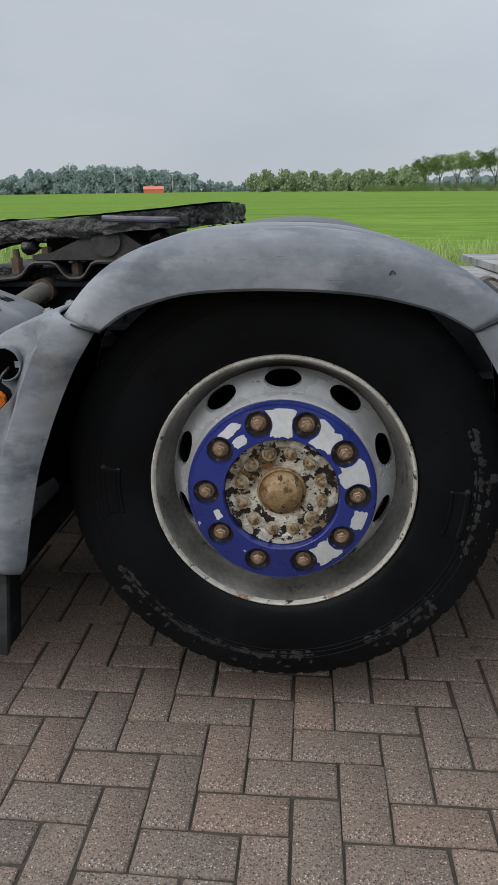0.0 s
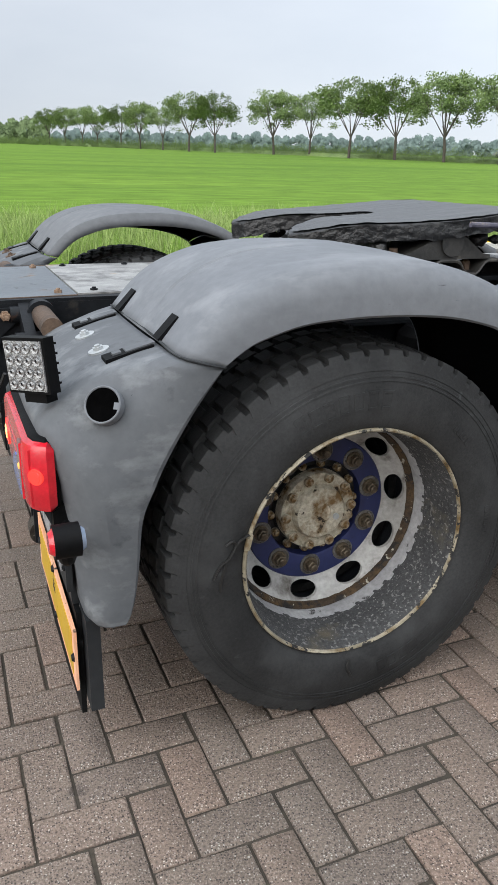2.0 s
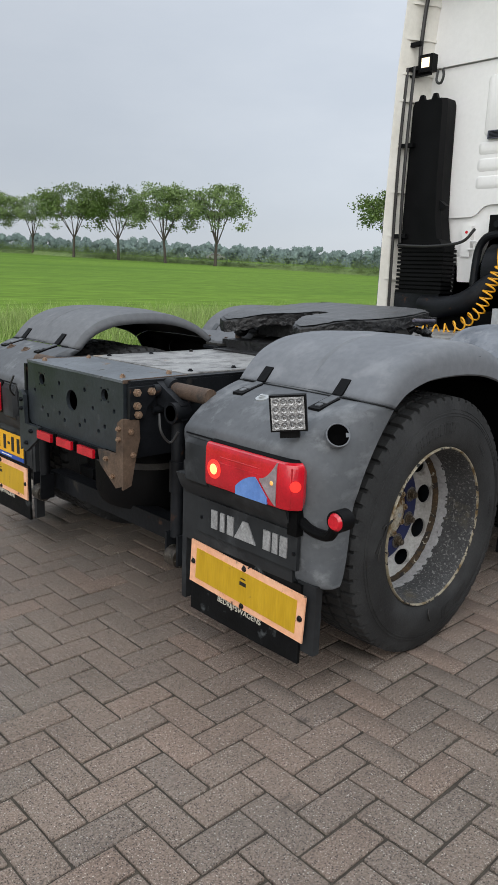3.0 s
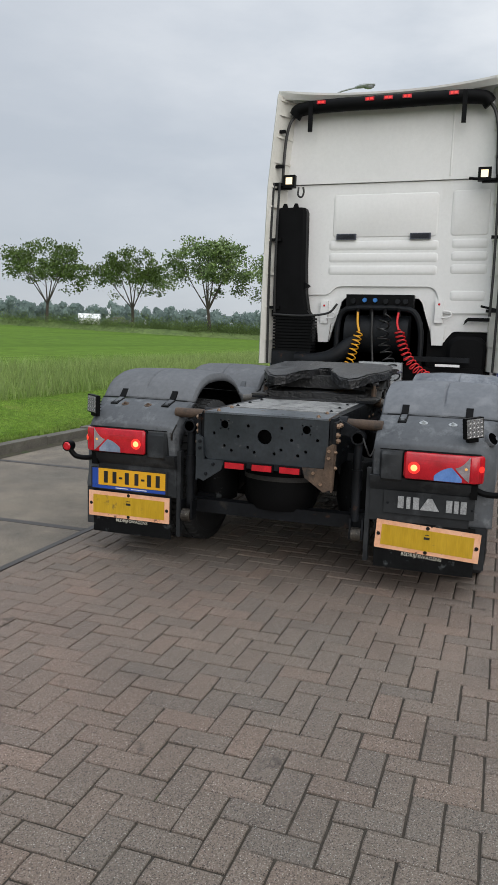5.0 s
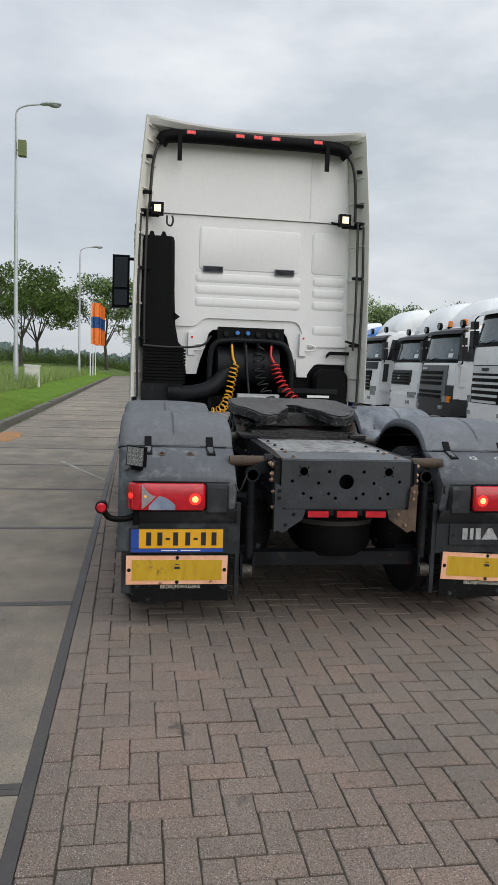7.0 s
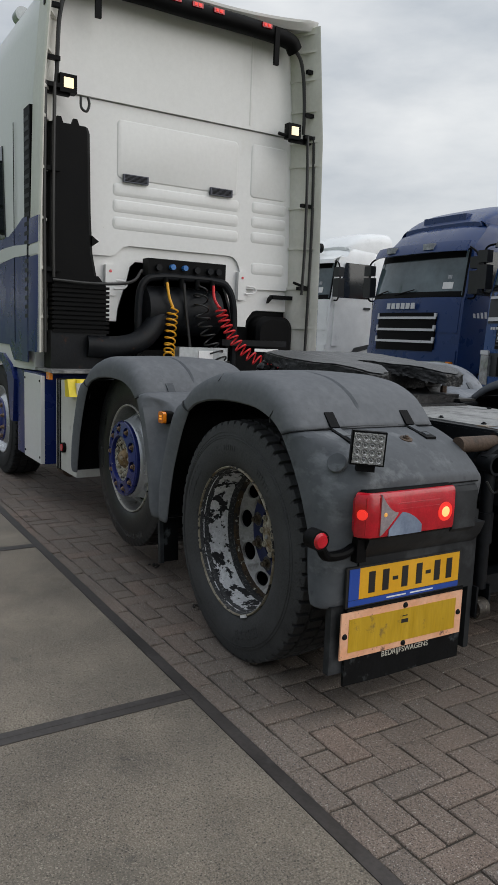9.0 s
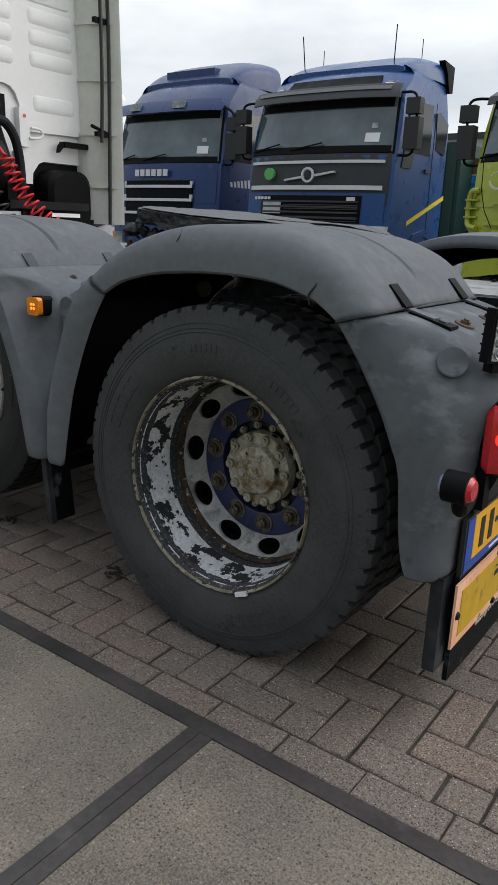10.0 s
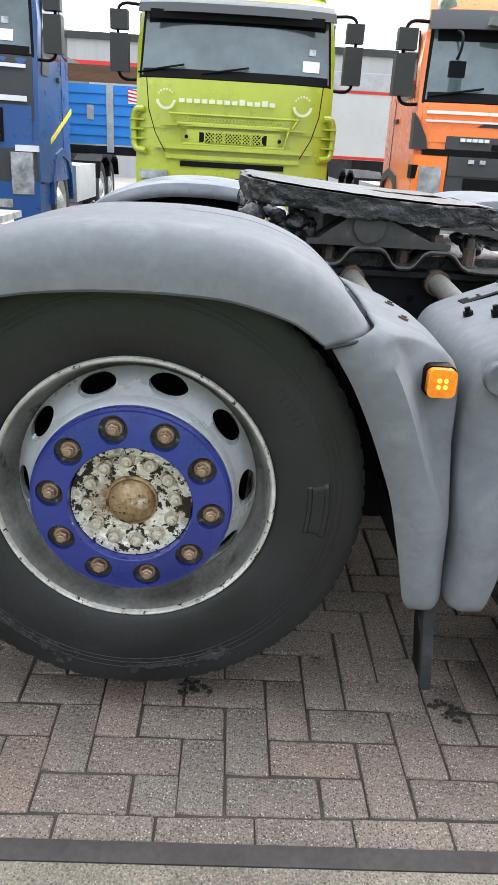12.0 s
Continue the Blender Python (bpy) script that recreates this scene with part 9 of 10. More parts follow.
for s in (-1, 1):
    part("corner_lamp", f.panel(*sorted((s * 0.86, s * 0.99)), 3.10, 3.18, 0.03, 0.03, 3, 1, 0, 0.01), M_HEAD, blue)
    part("aerial", tube(bmesh.new(), [(s * 0.75, -0.9, 3.40), (s * 0.75, -0.9, 3.47), (s * 0.78, -0.85, 3.95)], 0.008, 6), M_BLACKP, blue, "thin roof aerial")
    part("roof_wing", bev(prism(bmesh.new(), [(-1.75, 3.62), (-2.15, 3.58), (-2.15, 3.22), (-2.02, 3.22), (-1.90, 3.45)], "x", s * 1.06, s * 1.16), 0.02, 2), M_BLACKP, blue, "black rear edge of the roof fairing")
    part("flank_stripe", prism(bmesh.new(), [(-0.75, 1.24), (-0.75, 1.30), (-2.03, 1.72), (-2.03, 1.65)], "x", s * 1.236, s * 1.230), M_CHOCK, blue, "yellow stripe along the cab side")
    part("rear_window", bev(prism(bmesh.new(), [(-1.55, 2.35), (-1.90, 2.30), (-1.95, 2.75), (-1.62, 2.88), (-1.50, 2.85)], "x", s * 1.215, s * 1.234), 0.004, 1), M_GLASS, blue)
for k in range(5):
    part("grille_rib", f.panel(-0.82, 0.40, 1.265 + k * 0.055, 1.275 + k * 0.055, 0.062, 0.01, 8, 1, 0, 0), M_DGREY, blue)
for x in (-0.85, 0.85):
    part("aerial", tube(bmesh.new(), [(x, -1.6, 3.50), (x, -1.6, 3.9)], 0.006, 6), M_BLACKP, blue)
bm = spin(bmesh.new(), [(0.105, 0.05), (0.105, 0.075), (0.075, 0.075), (0.075, 0.05)], 32, 1, True, cx=0.0, cz=1.90)
part("ring_emblem", bm, M_SILVER, blue, "silver ring emblem")
part("diagonal_bar", bev(prism(bmesh.new(), [(-0.42, 1.93), (-0.10, 1.88), (-0.10, 1.91), (-0.42, 1.955)], "y", -0.02, 0.045), 0.004, 1), M_SILVER, blue)
part("diagonal_bar", bev(prism(bmesh.new(), [(0.10, 1.86), (0.42, 1.82), (0.42, 1.845), (0.10, 1.89)], "y", -0.02, 0.045), 0.004, 1), M_SILVER, blue)
part("green_disc", cyl(bmesh.new(), (0.70, -0.02, 1.92), (0.70, 0.035, 1.92), 0.085, 24), M_GREENP, blue, "round green sticker")
# navy cab with three chrome grille bars
navy = parked_truck(8.12, -7.20, "navy blue truck with three silver grille bars and visor lamps", M_NAVY, 2.17, 2.98, 3.55, upper=M_NAVY, lower=M_NAVY, visor=M_NAVY, visor_d=0.22,
                    grille=[(-0.78, 0.78, 1.15, 1.86, M_BLACKP)], bars=[(-0.80, 0.80, z, z + 0.045, M_SILVER) for z in (1.74, 1.52, 1.30)], marks=[(0.40 - k * 0.135, 0.50 - k * 0.135, 1.93, 2.04, M_SILVER) for k in range(6)], heads=(0.72, 0.98, 0.9), head_w=0.36, fairing=(0.42, M_NAVY))
for bx in (0.55, -0.45):
    part("visor_lamp", bev(box(bmesh.new(), (bx - 0.12, -0.14, 3.00), (bx + 0.12, -0.02, 3.11)), 0.02, 2), M_HEAD, navy, "rectangular visor lamp")
for z in (1.74, 1.52, 1.30):
    for s in (-1, 1):
        part("grille_bar_end", FRONTS[navy].panel(*sorted((s * 0.755, s * 0.80)), z, z + 0.11, 0.066, 0.03, 2, 1, 0, 0.006), M_SILVER, navy)
part("roof_box", bev(box(bmesh.new(), (-0.55, -1.5, 3.50), (0.55, -0.85, 3.74)), 0.10, 4), M_NAVY, navy, "roof cooling unit")
for k in range(7):
    part("door_stripe", prism(bmesh.new(), [(-0.50 - k * 0.10, 1.78), (-0.56 - k * 0.10, 1.78), (-0.54 - k * 0.10, 1.86 + k * 0.012), (-0.48 - k * 0.10, 1.86 + k * 0.012)], "x", -HALF - 0.004, -HALF - 0.001), M_PWHITE, navy)
# white and coloured cabs further along: x, label, body, windscreen foot and head, roof, beacons, bumper, fairing, face
SPECS = [(12.1, "white high-cab truck with amber beacon and tall slatted grille", M_PWHITE, 2.22, 3.02, 3.42, (0.2,), M_PWHITE, 0.42, "shield"), (15.9, "white low cab with grey grille, dark bumper and two amber beacons", M_PWHITE, 1.84, 2.66, 2.95, (0.6, -0.4), M_DGREY, 0.85, "bars"),
         (18.9, "white cab with dark grille and grey visor", M_PWHITE, 1.86, 2.60, 2.90, (), M_PWHITE, 0.95, "mesh"), (22.0, "white long-haul cab with roof fairing and black mask", M_PWHITE, 1.90, 2.66, 3.05, (), M_PWHITE, 0.80, "mask"),
         (25.1, "light blue cab in the row", M_SKYB, 2.0, 2.70, 3.0, (), M_SKYB, 0.45, "bars"), (28.2, "red and white cab in the row", M_REDP, 2.1, 2.80, 3.2, (), M_PWHITE, 0.5, "shield"), (31.3, "white cab with dark bumper further along the row", M_PWHITE, 2.1, 2.80, 3.2, (), M_DGREY, 0.6, "mask"),
         (34.4, "yellow cab with dark bumper in the row", M_YELLOWP, 2.1, 2.80, 3.2, (), M_DGREY, 0.3, "bars"), (37.6, "anthracite cab far along the row", M_DGREY, 2.1, 2.80, 3.4, (), M_DGREY, 0.4, "mesh"), (40.8, "white cab far along the row", M_PWHITE, 2.1, 2.80, 3.3, (), M_PWHITE, 0.5, "shield")]
row = []
for k, (x, lab, body, zb, zt, roof, bea, low, fair, face) in enumerate(SPECS):
    stripes, marks = [], [(0.25, 0.62, zb - 0.22, zb - 0.17, M_SILVER)]
    if face == "shield":
        gr = [(-0.80, 0.80, 0.62, 1.74, M_BLACKP)]
        ba = [(-0.76 + 0.035 * q, 0.76 - 0.035 * q, 1.42 - q * 0.15, 1.48 - q * 0.15, M_SILVER) for q in range(6)]
        stripes = [(-0.78, 0.78, 1.54, 1.72, M_SILVER)]
        marks = [(-0.16 + 0.09 * q, -0.09 + 0.09 * q, 1.60, 1.67, M_DGREY) for q in range(4)]
    elif face == "bars":
        gr = [(-0.95, 0.95, 0.62, zb - 0.10, M_VISOR)]
        ba = [(-0.78, 0.78, zb - 0.36 - q * 0.15, zb - 0.27 - q * 0.15, M_BLACKP) for q in range(3)] + [(-0.78, 0.78, 0.68 + q * 0.13, 0.76 + q * 0.13, M_BLACKP) for q in range(3)]
    elif face == "mesh":
        gr = [(-0.85, 0.85, 1.10, zb - 0.28, M_DGREY)]
        ba = [(-0.80, 0.80, 1.14 + q * 0.10, 1.19 + q * 0.10, M_BLACKP) for q in range(4)] + [(-0.07, 0.07, 1.24, 1.40, M_SILVER)]
    else:
        gr = [(-1.10, 1.10, zb - 0.30, zb - 0.05, M_DGREY), (-0.80, 0.80, 0.72, zb - 0.36, M_BLACKP)]
        ba = [(-0.76, 0.76, 0.80 + q * 0.13, 0.84 + q * 0.13, M_VISOR) for q in range(5)]
    t = parked_truck(x, -7.25 - 0.15 * (k % 3), lab, body, zb, zt, roof, upper=body, lower=low, bumper=low, visor=M_DGREY if body is not M_PWHITE or k else M_PWHITE,
                     grille=gr, bars=ba, stripes=stripes, marks=marks, heads=(0.66, 0.98, 0.9) if face in ("shield", "mask") else (0.70, 0.88, 0.9), head_w=0.26 if face != "mesh" else 0.34, fairing=(fair, body if body is not M_REDP else M_PWHITE) if fair else None, beacons=bea, full=k < 3, amber=face == "bars")
    f = FRONTS[t]
    for s in (-1, 1):
        part("side_deflector", bev(prism(bmesh.new(), [(-0.30, 1.15), (-0.48, 1.15), (-0.52, zb - 0.12), (-0.34, zb - 0.12)], "x", s * 1.215, s * 1.255), 0.012, 2), M_DGREY if face in ("mask", "mesh") else body, t, "corner air deflector")
    if k < 6:
        for sx in (-0.35, 0.35) if k == 0 else (-0.8, 0.8):
            lp = part("roof_lamp", bev(cyl(bmesh.new(), (sx, -0.55, roof - 0.02), (sx, -0.46, roof - 0.02), 0.11, 20), 0.015, 1), M_BLACKP, t, "round roof lamp")
            part("lamp_glass", cyl(bmesh.new(), (sx, -0.465, roof - 0.02), (sx, -0.452, roof - 0.02), 0.095, 20), M_HEAD, lp)
    row.append(t)
# the row goes on into the distance with the same kinds of cab
for q, k in enumerate((5, 7, 6, 9, 5, 3, 7, 6, 9, 5)):
    copy_thing(row[k], Matrix.Translation((44.0 + 3.3 * q, -7.4, 0)))
# blue-sided flatbed, white hall and box body behind the row
fb = thing("flatbed_trailer", "flatbed trailer with bright blue drop sides and a brown top board", "trailer", m=Matrix.Translation((3.24, -14.2, 0)))
for k in range(5):
    a = -2.4 + k * 1.02
    s = part("drop_side", bev(box(bmesh.new(), (a, 0, 1.25), (a + 0.98, 0.05, 2.39)), 0.01, 1), M_SKYB, fb, "ribbed blue drop side")
    for z in (1.42, 1.62, 1.82, 2.02, 2.22):
        part("side_rib", bev(box(bmesh.new(), (a + 0.03, 0.05, z), (a + 0.92, 0.075, z + 0.10)), 0.008, 1), M_SKYB, s)
    part("stake", bev(box(bmesh.new(), (a + 0.93, 0.0, 1.1), (a + 1.07, 0.09, 2.42)), 0.006, 1), M_STEEL, fb)
part("latch_plate", bev(box(bmesh.new(), (0.98, 0.05, 1.72), (1.12, 0.085, 2.0)), 0.006, 1), M_STEEL, fb)
mk = part("marker_plate", box(bmesh.new(), (0.06, 0.076, 2.06), (0.26, 0.082, 2.34)), M_PWHITE, fb, "white marker plate with red slanted bars")
for k in range(4):
    part("red_bar", prism(bmesh.new(), [(0.06, 2.08 + k * 0.07), (0.26, 2.11 + k * 0.07), (0.26, 2.14 + k * 0.07), (0.06, 2.11 + k * 0.07)], "y", 0.0825, 0.085), M_REDP, mk)
M_PLANK = mat("brown_planks", (0.10, 0.05, 0.025), (0.17, 0.09, 0.045), 0.8, scale=2, fine=20, stretch=(0.3, 3, 3), bump=0.2)
part("top_board", bev(box(bmesh.new(), (-2.4, 0.0, 2.43), (2.7, 0.05, 2.75)), 0.01, 1), M_PLANK, fb, "brown wooden top board")
part("bed", bev(box(bmesh.new(), (-2.4, -6, 1.05), (2.7, 0.04, 1.22)), 0.02, 1), M_CHASSIS, fb)
for yy in (-0.9, -2.2):
    for xx in (-2.3, 2.6):
        truck_wheel(fb, xx, yy, 0.5, 0.5, 1 if xx > 0 else -1, "trailer wheel")
M_HALL = mat("pale_cladding", (0.34, 0.34, 0.335), (0.40, 0.40, 0.395), 0.6, scale=0.6, fine=4, fine_amt=0.05, bump=0.05, stretch=(6, 1, 0.2))
hall = thing("hall", "long low white industrial hall behind the truck row", "building", m=Matrix.Translation((4, -30, 0)))
part("wall", box(bmesh.new(), (-40, -12, -0.1), (12, 0, 5.0)), M_HALL, hall, "pale clad wall")
part("roof_edge", bev(box(bmesh.new(), (-40.1, -12.1, 5.0), (12.1, 0.1, 5.25)), 0.03, 1), M_DGREY, hall)
part("red_line", box(bmesh.new(), (-40, 0.002, 4.1), (12, 0.03, 4.25)), M_REDP, hall)
gc = thing("container", "dark green steel container behind the blue truck", "container", m=Matrix.Translation((5.55, -13.4, 0)))
part("shell", bev(box(bmesh.new(), (-0.45, -5, 0.15), (1.1, 0, 3.02)), 0.03, 1), M_DGREEN, gc)
for k in range(6):
    part("rib", bev(box(bmesh.new(), (-0.36 + k * 0.25, 0.0, 0.25), (-0.26 + k * 0.25, 0.03, 2.92)), 0.01, 1), M_DGREEN, gc)
M_BOXW = mat("dull_white_box_panel", (0.42, 0.43, 0.42), (0.50, 0.51, 0.50), 0.5, scale=0.8, fine=20, fine_amt=0.05, bump=0.02)
bx = thing("box_body", "white box body standing behind the trucks", "trailer", m=Matrix.Translation((-2.02, -16, 0)))
part("body", bev(box(bmesh.new(), (-1.3, -7, 1.22), (1.3, 0, 3.08)), 0.03, 1), M_BOXW, bx)
part("top_band", bev(box(bmesh.new(), (-1.30, 0.0, 2.70), (1.30, 0.02, 3.06)), 0.004, 1), M_STEEL, bx, "grey band along the top")
for q in ((-1.30, 2.64, 1.30, 2.695), (1.24, 1.23, 1.30, 2.635), (-1.30, 1.23, 1.23, 1.29)):
    part("red_line", box(bmesh.new(), (q[0], 0.001, q[1]), (q[2], 0.012, q[3])), M_REDP, bx)
part("frame", bev(box(bmesh.new(), (-0.5, -7, 0.7), (0.5, 0, 1.22)), 0.01, 1), M_CHASSIS, bx)
for yy in (-1.5, -5.5):
    for xx in (-1.05, 1.05):
        truck_wheel(bx, xx, yy, 0.5, 0.5, 1 if xx > 0 else -1, "trailer wheel")

# ---- trees, woods, lamps, far things ----
M_BARK = mat("grey_brown_bark", (0.045, 0.038, 0.030), (0.085, 0.072, 0.058), 0.9, scale=2, fine=14, bump=0.5, stretch=(1, 1, 0.3))
M_LEAF = mat("poplar_leaves", (0.070, 0.118, 0.028), (0.128, 0.186, 0.048), 0.65, scale=0.5, fine=2.5, fine_amt=0.3, bump=0, random_amt=0.35, island=True)
M_WOODS = mat("far_wood_foliage", (0.095, 0.140, 0.062), (0.145, 0.195, 0.090), 0.9, scale=0.12, fine=0.9, fine_amt=0.35, bump=0, random_amt=0.2, island=True)
M_SCRUB = mat("reeds_and_scrub", (0.090, 0.145, 0.034), (0.150, 0.215, 0.060), 0.9, scale=0.3, fine=2, fine_amt=0.35, bump=0.4, bump_scale=3, random_amt=0.2, island=True)
# air haze is mixed into this leaf colour, paler and bluer
M_HAZE = mat("haze_tinted_far_foliage", (0.135, 0.182, 0.176), (0.175, 0.228, 0.215), 0.95, spec=0.0, scale=0.10, fine=0.5, fine_amt=0.35, bump=0, random_amt=0.12, island=True)


def tree_thing(seed, height, spread):
    """A roadside tree: short trunk, slender limbs that rise in a fan and a domed crown of leaf clumps with sky between."""
    rg = random.Random(seed)
    t = thing("tree", "tall broadleaf roadside tree with forked grey trunk and open green crown", "tree", "trees along the road")
    bm = bmesh.new()
    fork = height * rg.uniform(0.24, 0.29)
    lean = Vector((rg.uniform(-0.3, 0.3), rg.uniform(-0.3, 0.3), 0))
    base_r = height * 0.020

    def limb(pts, r0, r1, n=8):
        line = bezier(pts, n)
        rings = []
        for i, p in enumerate(line):
            r = r0 + (r1 - r0) * i / n
            rings.append([p + Vector((r * math.cos(k * math.pi / 3), r * math.sin(k * math.pi / 3), 0)) for k in range(6)])
        loft(bm, rings)
        return line

    top = Vector((0, 0, fork)) + lean
    limb([Vector((0, 0, -0.6)), Vector((0, 0, fork * 0.5)) + lean * 0.4, top], base_r * 1.1, base_r * 0.8)
    tips = []
    n = rg.randint(6, 8)
    for k in range(n):
        a = 2 * math.pi * (k + rg.uniform(-0.3, 0.3)) / n
        out = spread * rg.uniform(0.35, 0.92)
        h = height * (0.93 - 0.22 * (out / spread) ** 2)
        side = Vector((math.cos(a), math.sin(a), 0))
        root = top - Vector((0, 0, rg.uniform(0.0, 0.12) * fork))
        line = limb([root, root + side * out * 0.30 + Vector((0, 0, (h - fork) * 0.28)), root + side * out * 0.68 + Vector((0, 0, (h - fork) * 0.66)), side * out + lean + Vector((0, 0, h))], base_r * 0.52, base_r * 0.07, 12)
        tips += [line[-1], line[10]]
        for q in range(4):
            f = rg.uniform(0.45, 0.9)
            p = line[int(12 * f)]
            b = a + rg.choice((-1, 1)) * rg.uniform(0.5, 1.5)
            e2 = p + Vector((math.cos(b) * spread * rg.uniform(0.25, 0.5), math.sin(b) * spread * rg.uniform(0.25, 0.5), height * rg.uniform(0.06, 0.20)))
            e2.z = min(e2.z, height * 0.93)
            limb([p, p.lerp(e2, 0.5) + Vector((0, 0, 0.2)), e2], base_r * 0.18, base_r * 0.04, 6)
            tips += [e2, p.lerp(e2, 0.7)]
    part("trunk", bm, M_BARK, t)
    tips = [p for p in tips if p.z > height * 0.54]
    for _ in range(46):
        a, u = rg.uniform(0, 2 * math.pi), rg.uniform(-0.30, 1.0)
        c = math.sqrt(max(0.0, 1 - u * u)) * (1 + 0.22 * noise.noise(Vector((math.cos(a) * 1.6, math.sin(a) * 1.6, u * 1.5 + seed))))
        q = rg.uniform(0.82, 1.0)
        tips.append(Vector((math.cos(a) * spread * c * q, math.sin(a) * spread * c * q, height * (0.63 + (0.345 if u > 0 else 0.30) * u * q))) + lean)
    for _ in range(5):
        a = rg.uniform(0, 2 * math.pi)
        tips.append(Vector((math.cos(a) * spread * rg.uniform(0.85, 1.1), math.sin(a) * spread * rg.uniform(0.85, 1.1), height * rg.uniform(0.42, 0.52))))
    verts, faces = [], []
    for tip in tips:
        cl = rg.uniform(0.7, 1.25) * height * 0.045
        for _ in range(int(46 + 40 * rg.random())):
            p = tip + Vector((rg.gauss(0, 1), rg.gauss(0, 1), rg.gauss(0, 0.62))) * cl
            if p.z > height * 1.02:
                continue
            sz = rg.uniform(0.09, 0.19)
            u = Vector((rg.uniform(-1, 1), rg.uniform(-1, 1), rg.uniform(-1, 1))).normalized()
            w = u.orthogonal().normalized() * sz * 0.7
            u = u * sz
            i = len(verts)
            verts += [tuple(p - u), tuple(p + w), tuple(p + u), tuple(p - w)]
            faces.append((i, i + 1, i + 2, i + 3))
    me = bpy.data.meshes.new("crown")
    me.from_pydata(verts, [], faces)
    me.materials.append(M_LEAF)
    c = new("crown", me)
    c.parent = t
    return t


KINDS = [tree_thing(k, 10.5, sp) for k, sp in ((11, 4.8), (12, 4.5), (13, 5.0), (14, 4.7))]
# bearing from the truck, distance, height
TREES = [(4.4, 88, 10.5), (9.6, 92, 9.8), (11.0, 87, 10.6), (17.1, 94, 10.6), (23.1, 90, 10.8), (29.0, 102, 10.2), (35.5, 106, 10.6), (49.3, 113, 10.6), (53.1, 118, 10.6), (56.6, 127, 10.6), (59.9, 130, 10.5),
         (62.8, 148, 10.0), (65.4, 152, 10.2), (69.7, 150, 10.6), (71.6, 156, 10.7), (73.5, 178, 9.0), (75.1, 190, 10.3), (76.5, 205, 10.2), (78.2, 222, 10.4), (79.2, 232, 10.5), (80.4, 242, 10.4), (81.5, 254, 10.4),
         (-5.3, 92, 9.9), (-9.5, 96, 9.0), (-12.6, 92, 9.2), (-16.0, 90, 9.6), (-18.8, 94, 9.0), (-21.6, 96, 8.6), (-24.0, 90, 9.0), (0.5, 110, 8.0)]
ORIGIN = Vector((-1.2, -1.8, 0))
for i, (az, d, h) in enumerate(TREES):
    h *= 0.85 if az > 66 else 0.95 if az > 61 else 0.97
    x, y = ORIGIN.x + d * math.cos(radians(az)), ORIGIN.y + d * math.sin(radians(az))
    src = KINDS[i % 4]
    m = Matrix.Translation((x, y, rise(x, y) + 0.3)) @ Matrix.Rotation(i * 1.7, 4, "Z") @ Matrix.Diagonal((h / 9.2, h / 9.2, h / 9.2, 1))
    if i < 4:
        src.matrix_basis = m
    else:
        copy_thing(src, Matrix.Translation((x, y, rise(x, y) + 0.3)) @ Matrix.Rotation(i * 1.7, 4, "Z") @ Matrix.Diagonal((h / 9.2 / src.scale.x,) * 3 + (1,)))


def woods(name, label, spots, material, seed, leaves=500, leaf=0.34, wide=0.30, foot=0.10, upright=0.0):
    """A belt of trees or scrub: each spot a rounded, uneven heap of small leaves on a thin stem."""
    rg = random.Random(seed)
    verts, faces = [], []
    for az, d, h in spots:
        x, y = ORIGIN.x + d * math.cos(radians(az)), ORIGIN.y + d * math.sin(radians(az))
        z0 = rise(x, y) - 0.3 if y > 4.2 else -0.3
        hh = h * rg.uniform(0.82, 1.10)
        lumps = [(Vector((rg.gauss(0, 0.55), rg.gauss(0, 0.55), 0)) * hh * wide, foot + (1 - foot) * (k + 0.6) / 7, rg.uniform(0.5, 0.85)) for k in range(6)]
        for _ in range(leaves):
            off, f, q = rg.choice(lumps)
            inner = not upright and rg.random() < 0.35
            v = Vector((rg.gauss(0, 1), rg.gauss(0, 1), rg.gauss(0, 1))).normalized() * rg.random() ** 0.45 * (0.8 if inner else 1.0)
            r = hh * wide * q
            p = Vector((x, y, z0 + hh * f)) + off + Vector((v.x * r, v.y * r, v.z * r * 0.9))
            sz = leaf * rg.uniform(0.6, 1.3) * (2.8 if inner else 1.0)
            u = Vector((rg.uniform(-1, 1), rg.uniform(-1, 1), rg.uniform(-1, 1) + rg.choice((-1, 1)) * upright)).normalized()
            if not upright:
                out = Vector((-math.cos(radians(az) + rg.uniform(-0.9, 0.9)), -math.sin(radians(az) + rg.uniform(-0.9, 0.9)), rg.uniform(-0.1, 0.5)))
                u = (u - out * (u.dot(out) / out.length_squared)).normalized()
                w = u.cross(out).normalized() * sz * 0.8
            else:
                w = u.orthogonal().normalized() * sz * 0.3
            u = u * sz
            i = len(verts)
            verts += [tuple(p - u), tuple(p + w), tuple(p + u), tuple(p - w)]
            faces.append((i, i + 1, i + 2, i + 3))
        if not upright:
            i, r = len(verts), hh * 0.014
            verts += [(x - r, y, z0), (x + r, y, z0), (x + r * 0.6, y, z0 + hh * 0.6), (x - r * 0.6, y, z0 + hh * 0.6), (x, y + r, z0), (x, y + r, z0 + hh * 0.6)]
            faces += [(i, i + 1, i + 2, i + 3), (i + 1, i + 4, i + 5, i + 2), (i + 4, i, i + 3, i + 5)]
    me = bpy.data.meshes.new(name)
    me.from_pydata(verts, [], faces)
    me.materials.append(material)
    return tagged(new(name, me), label, "woods", kind="stuff")


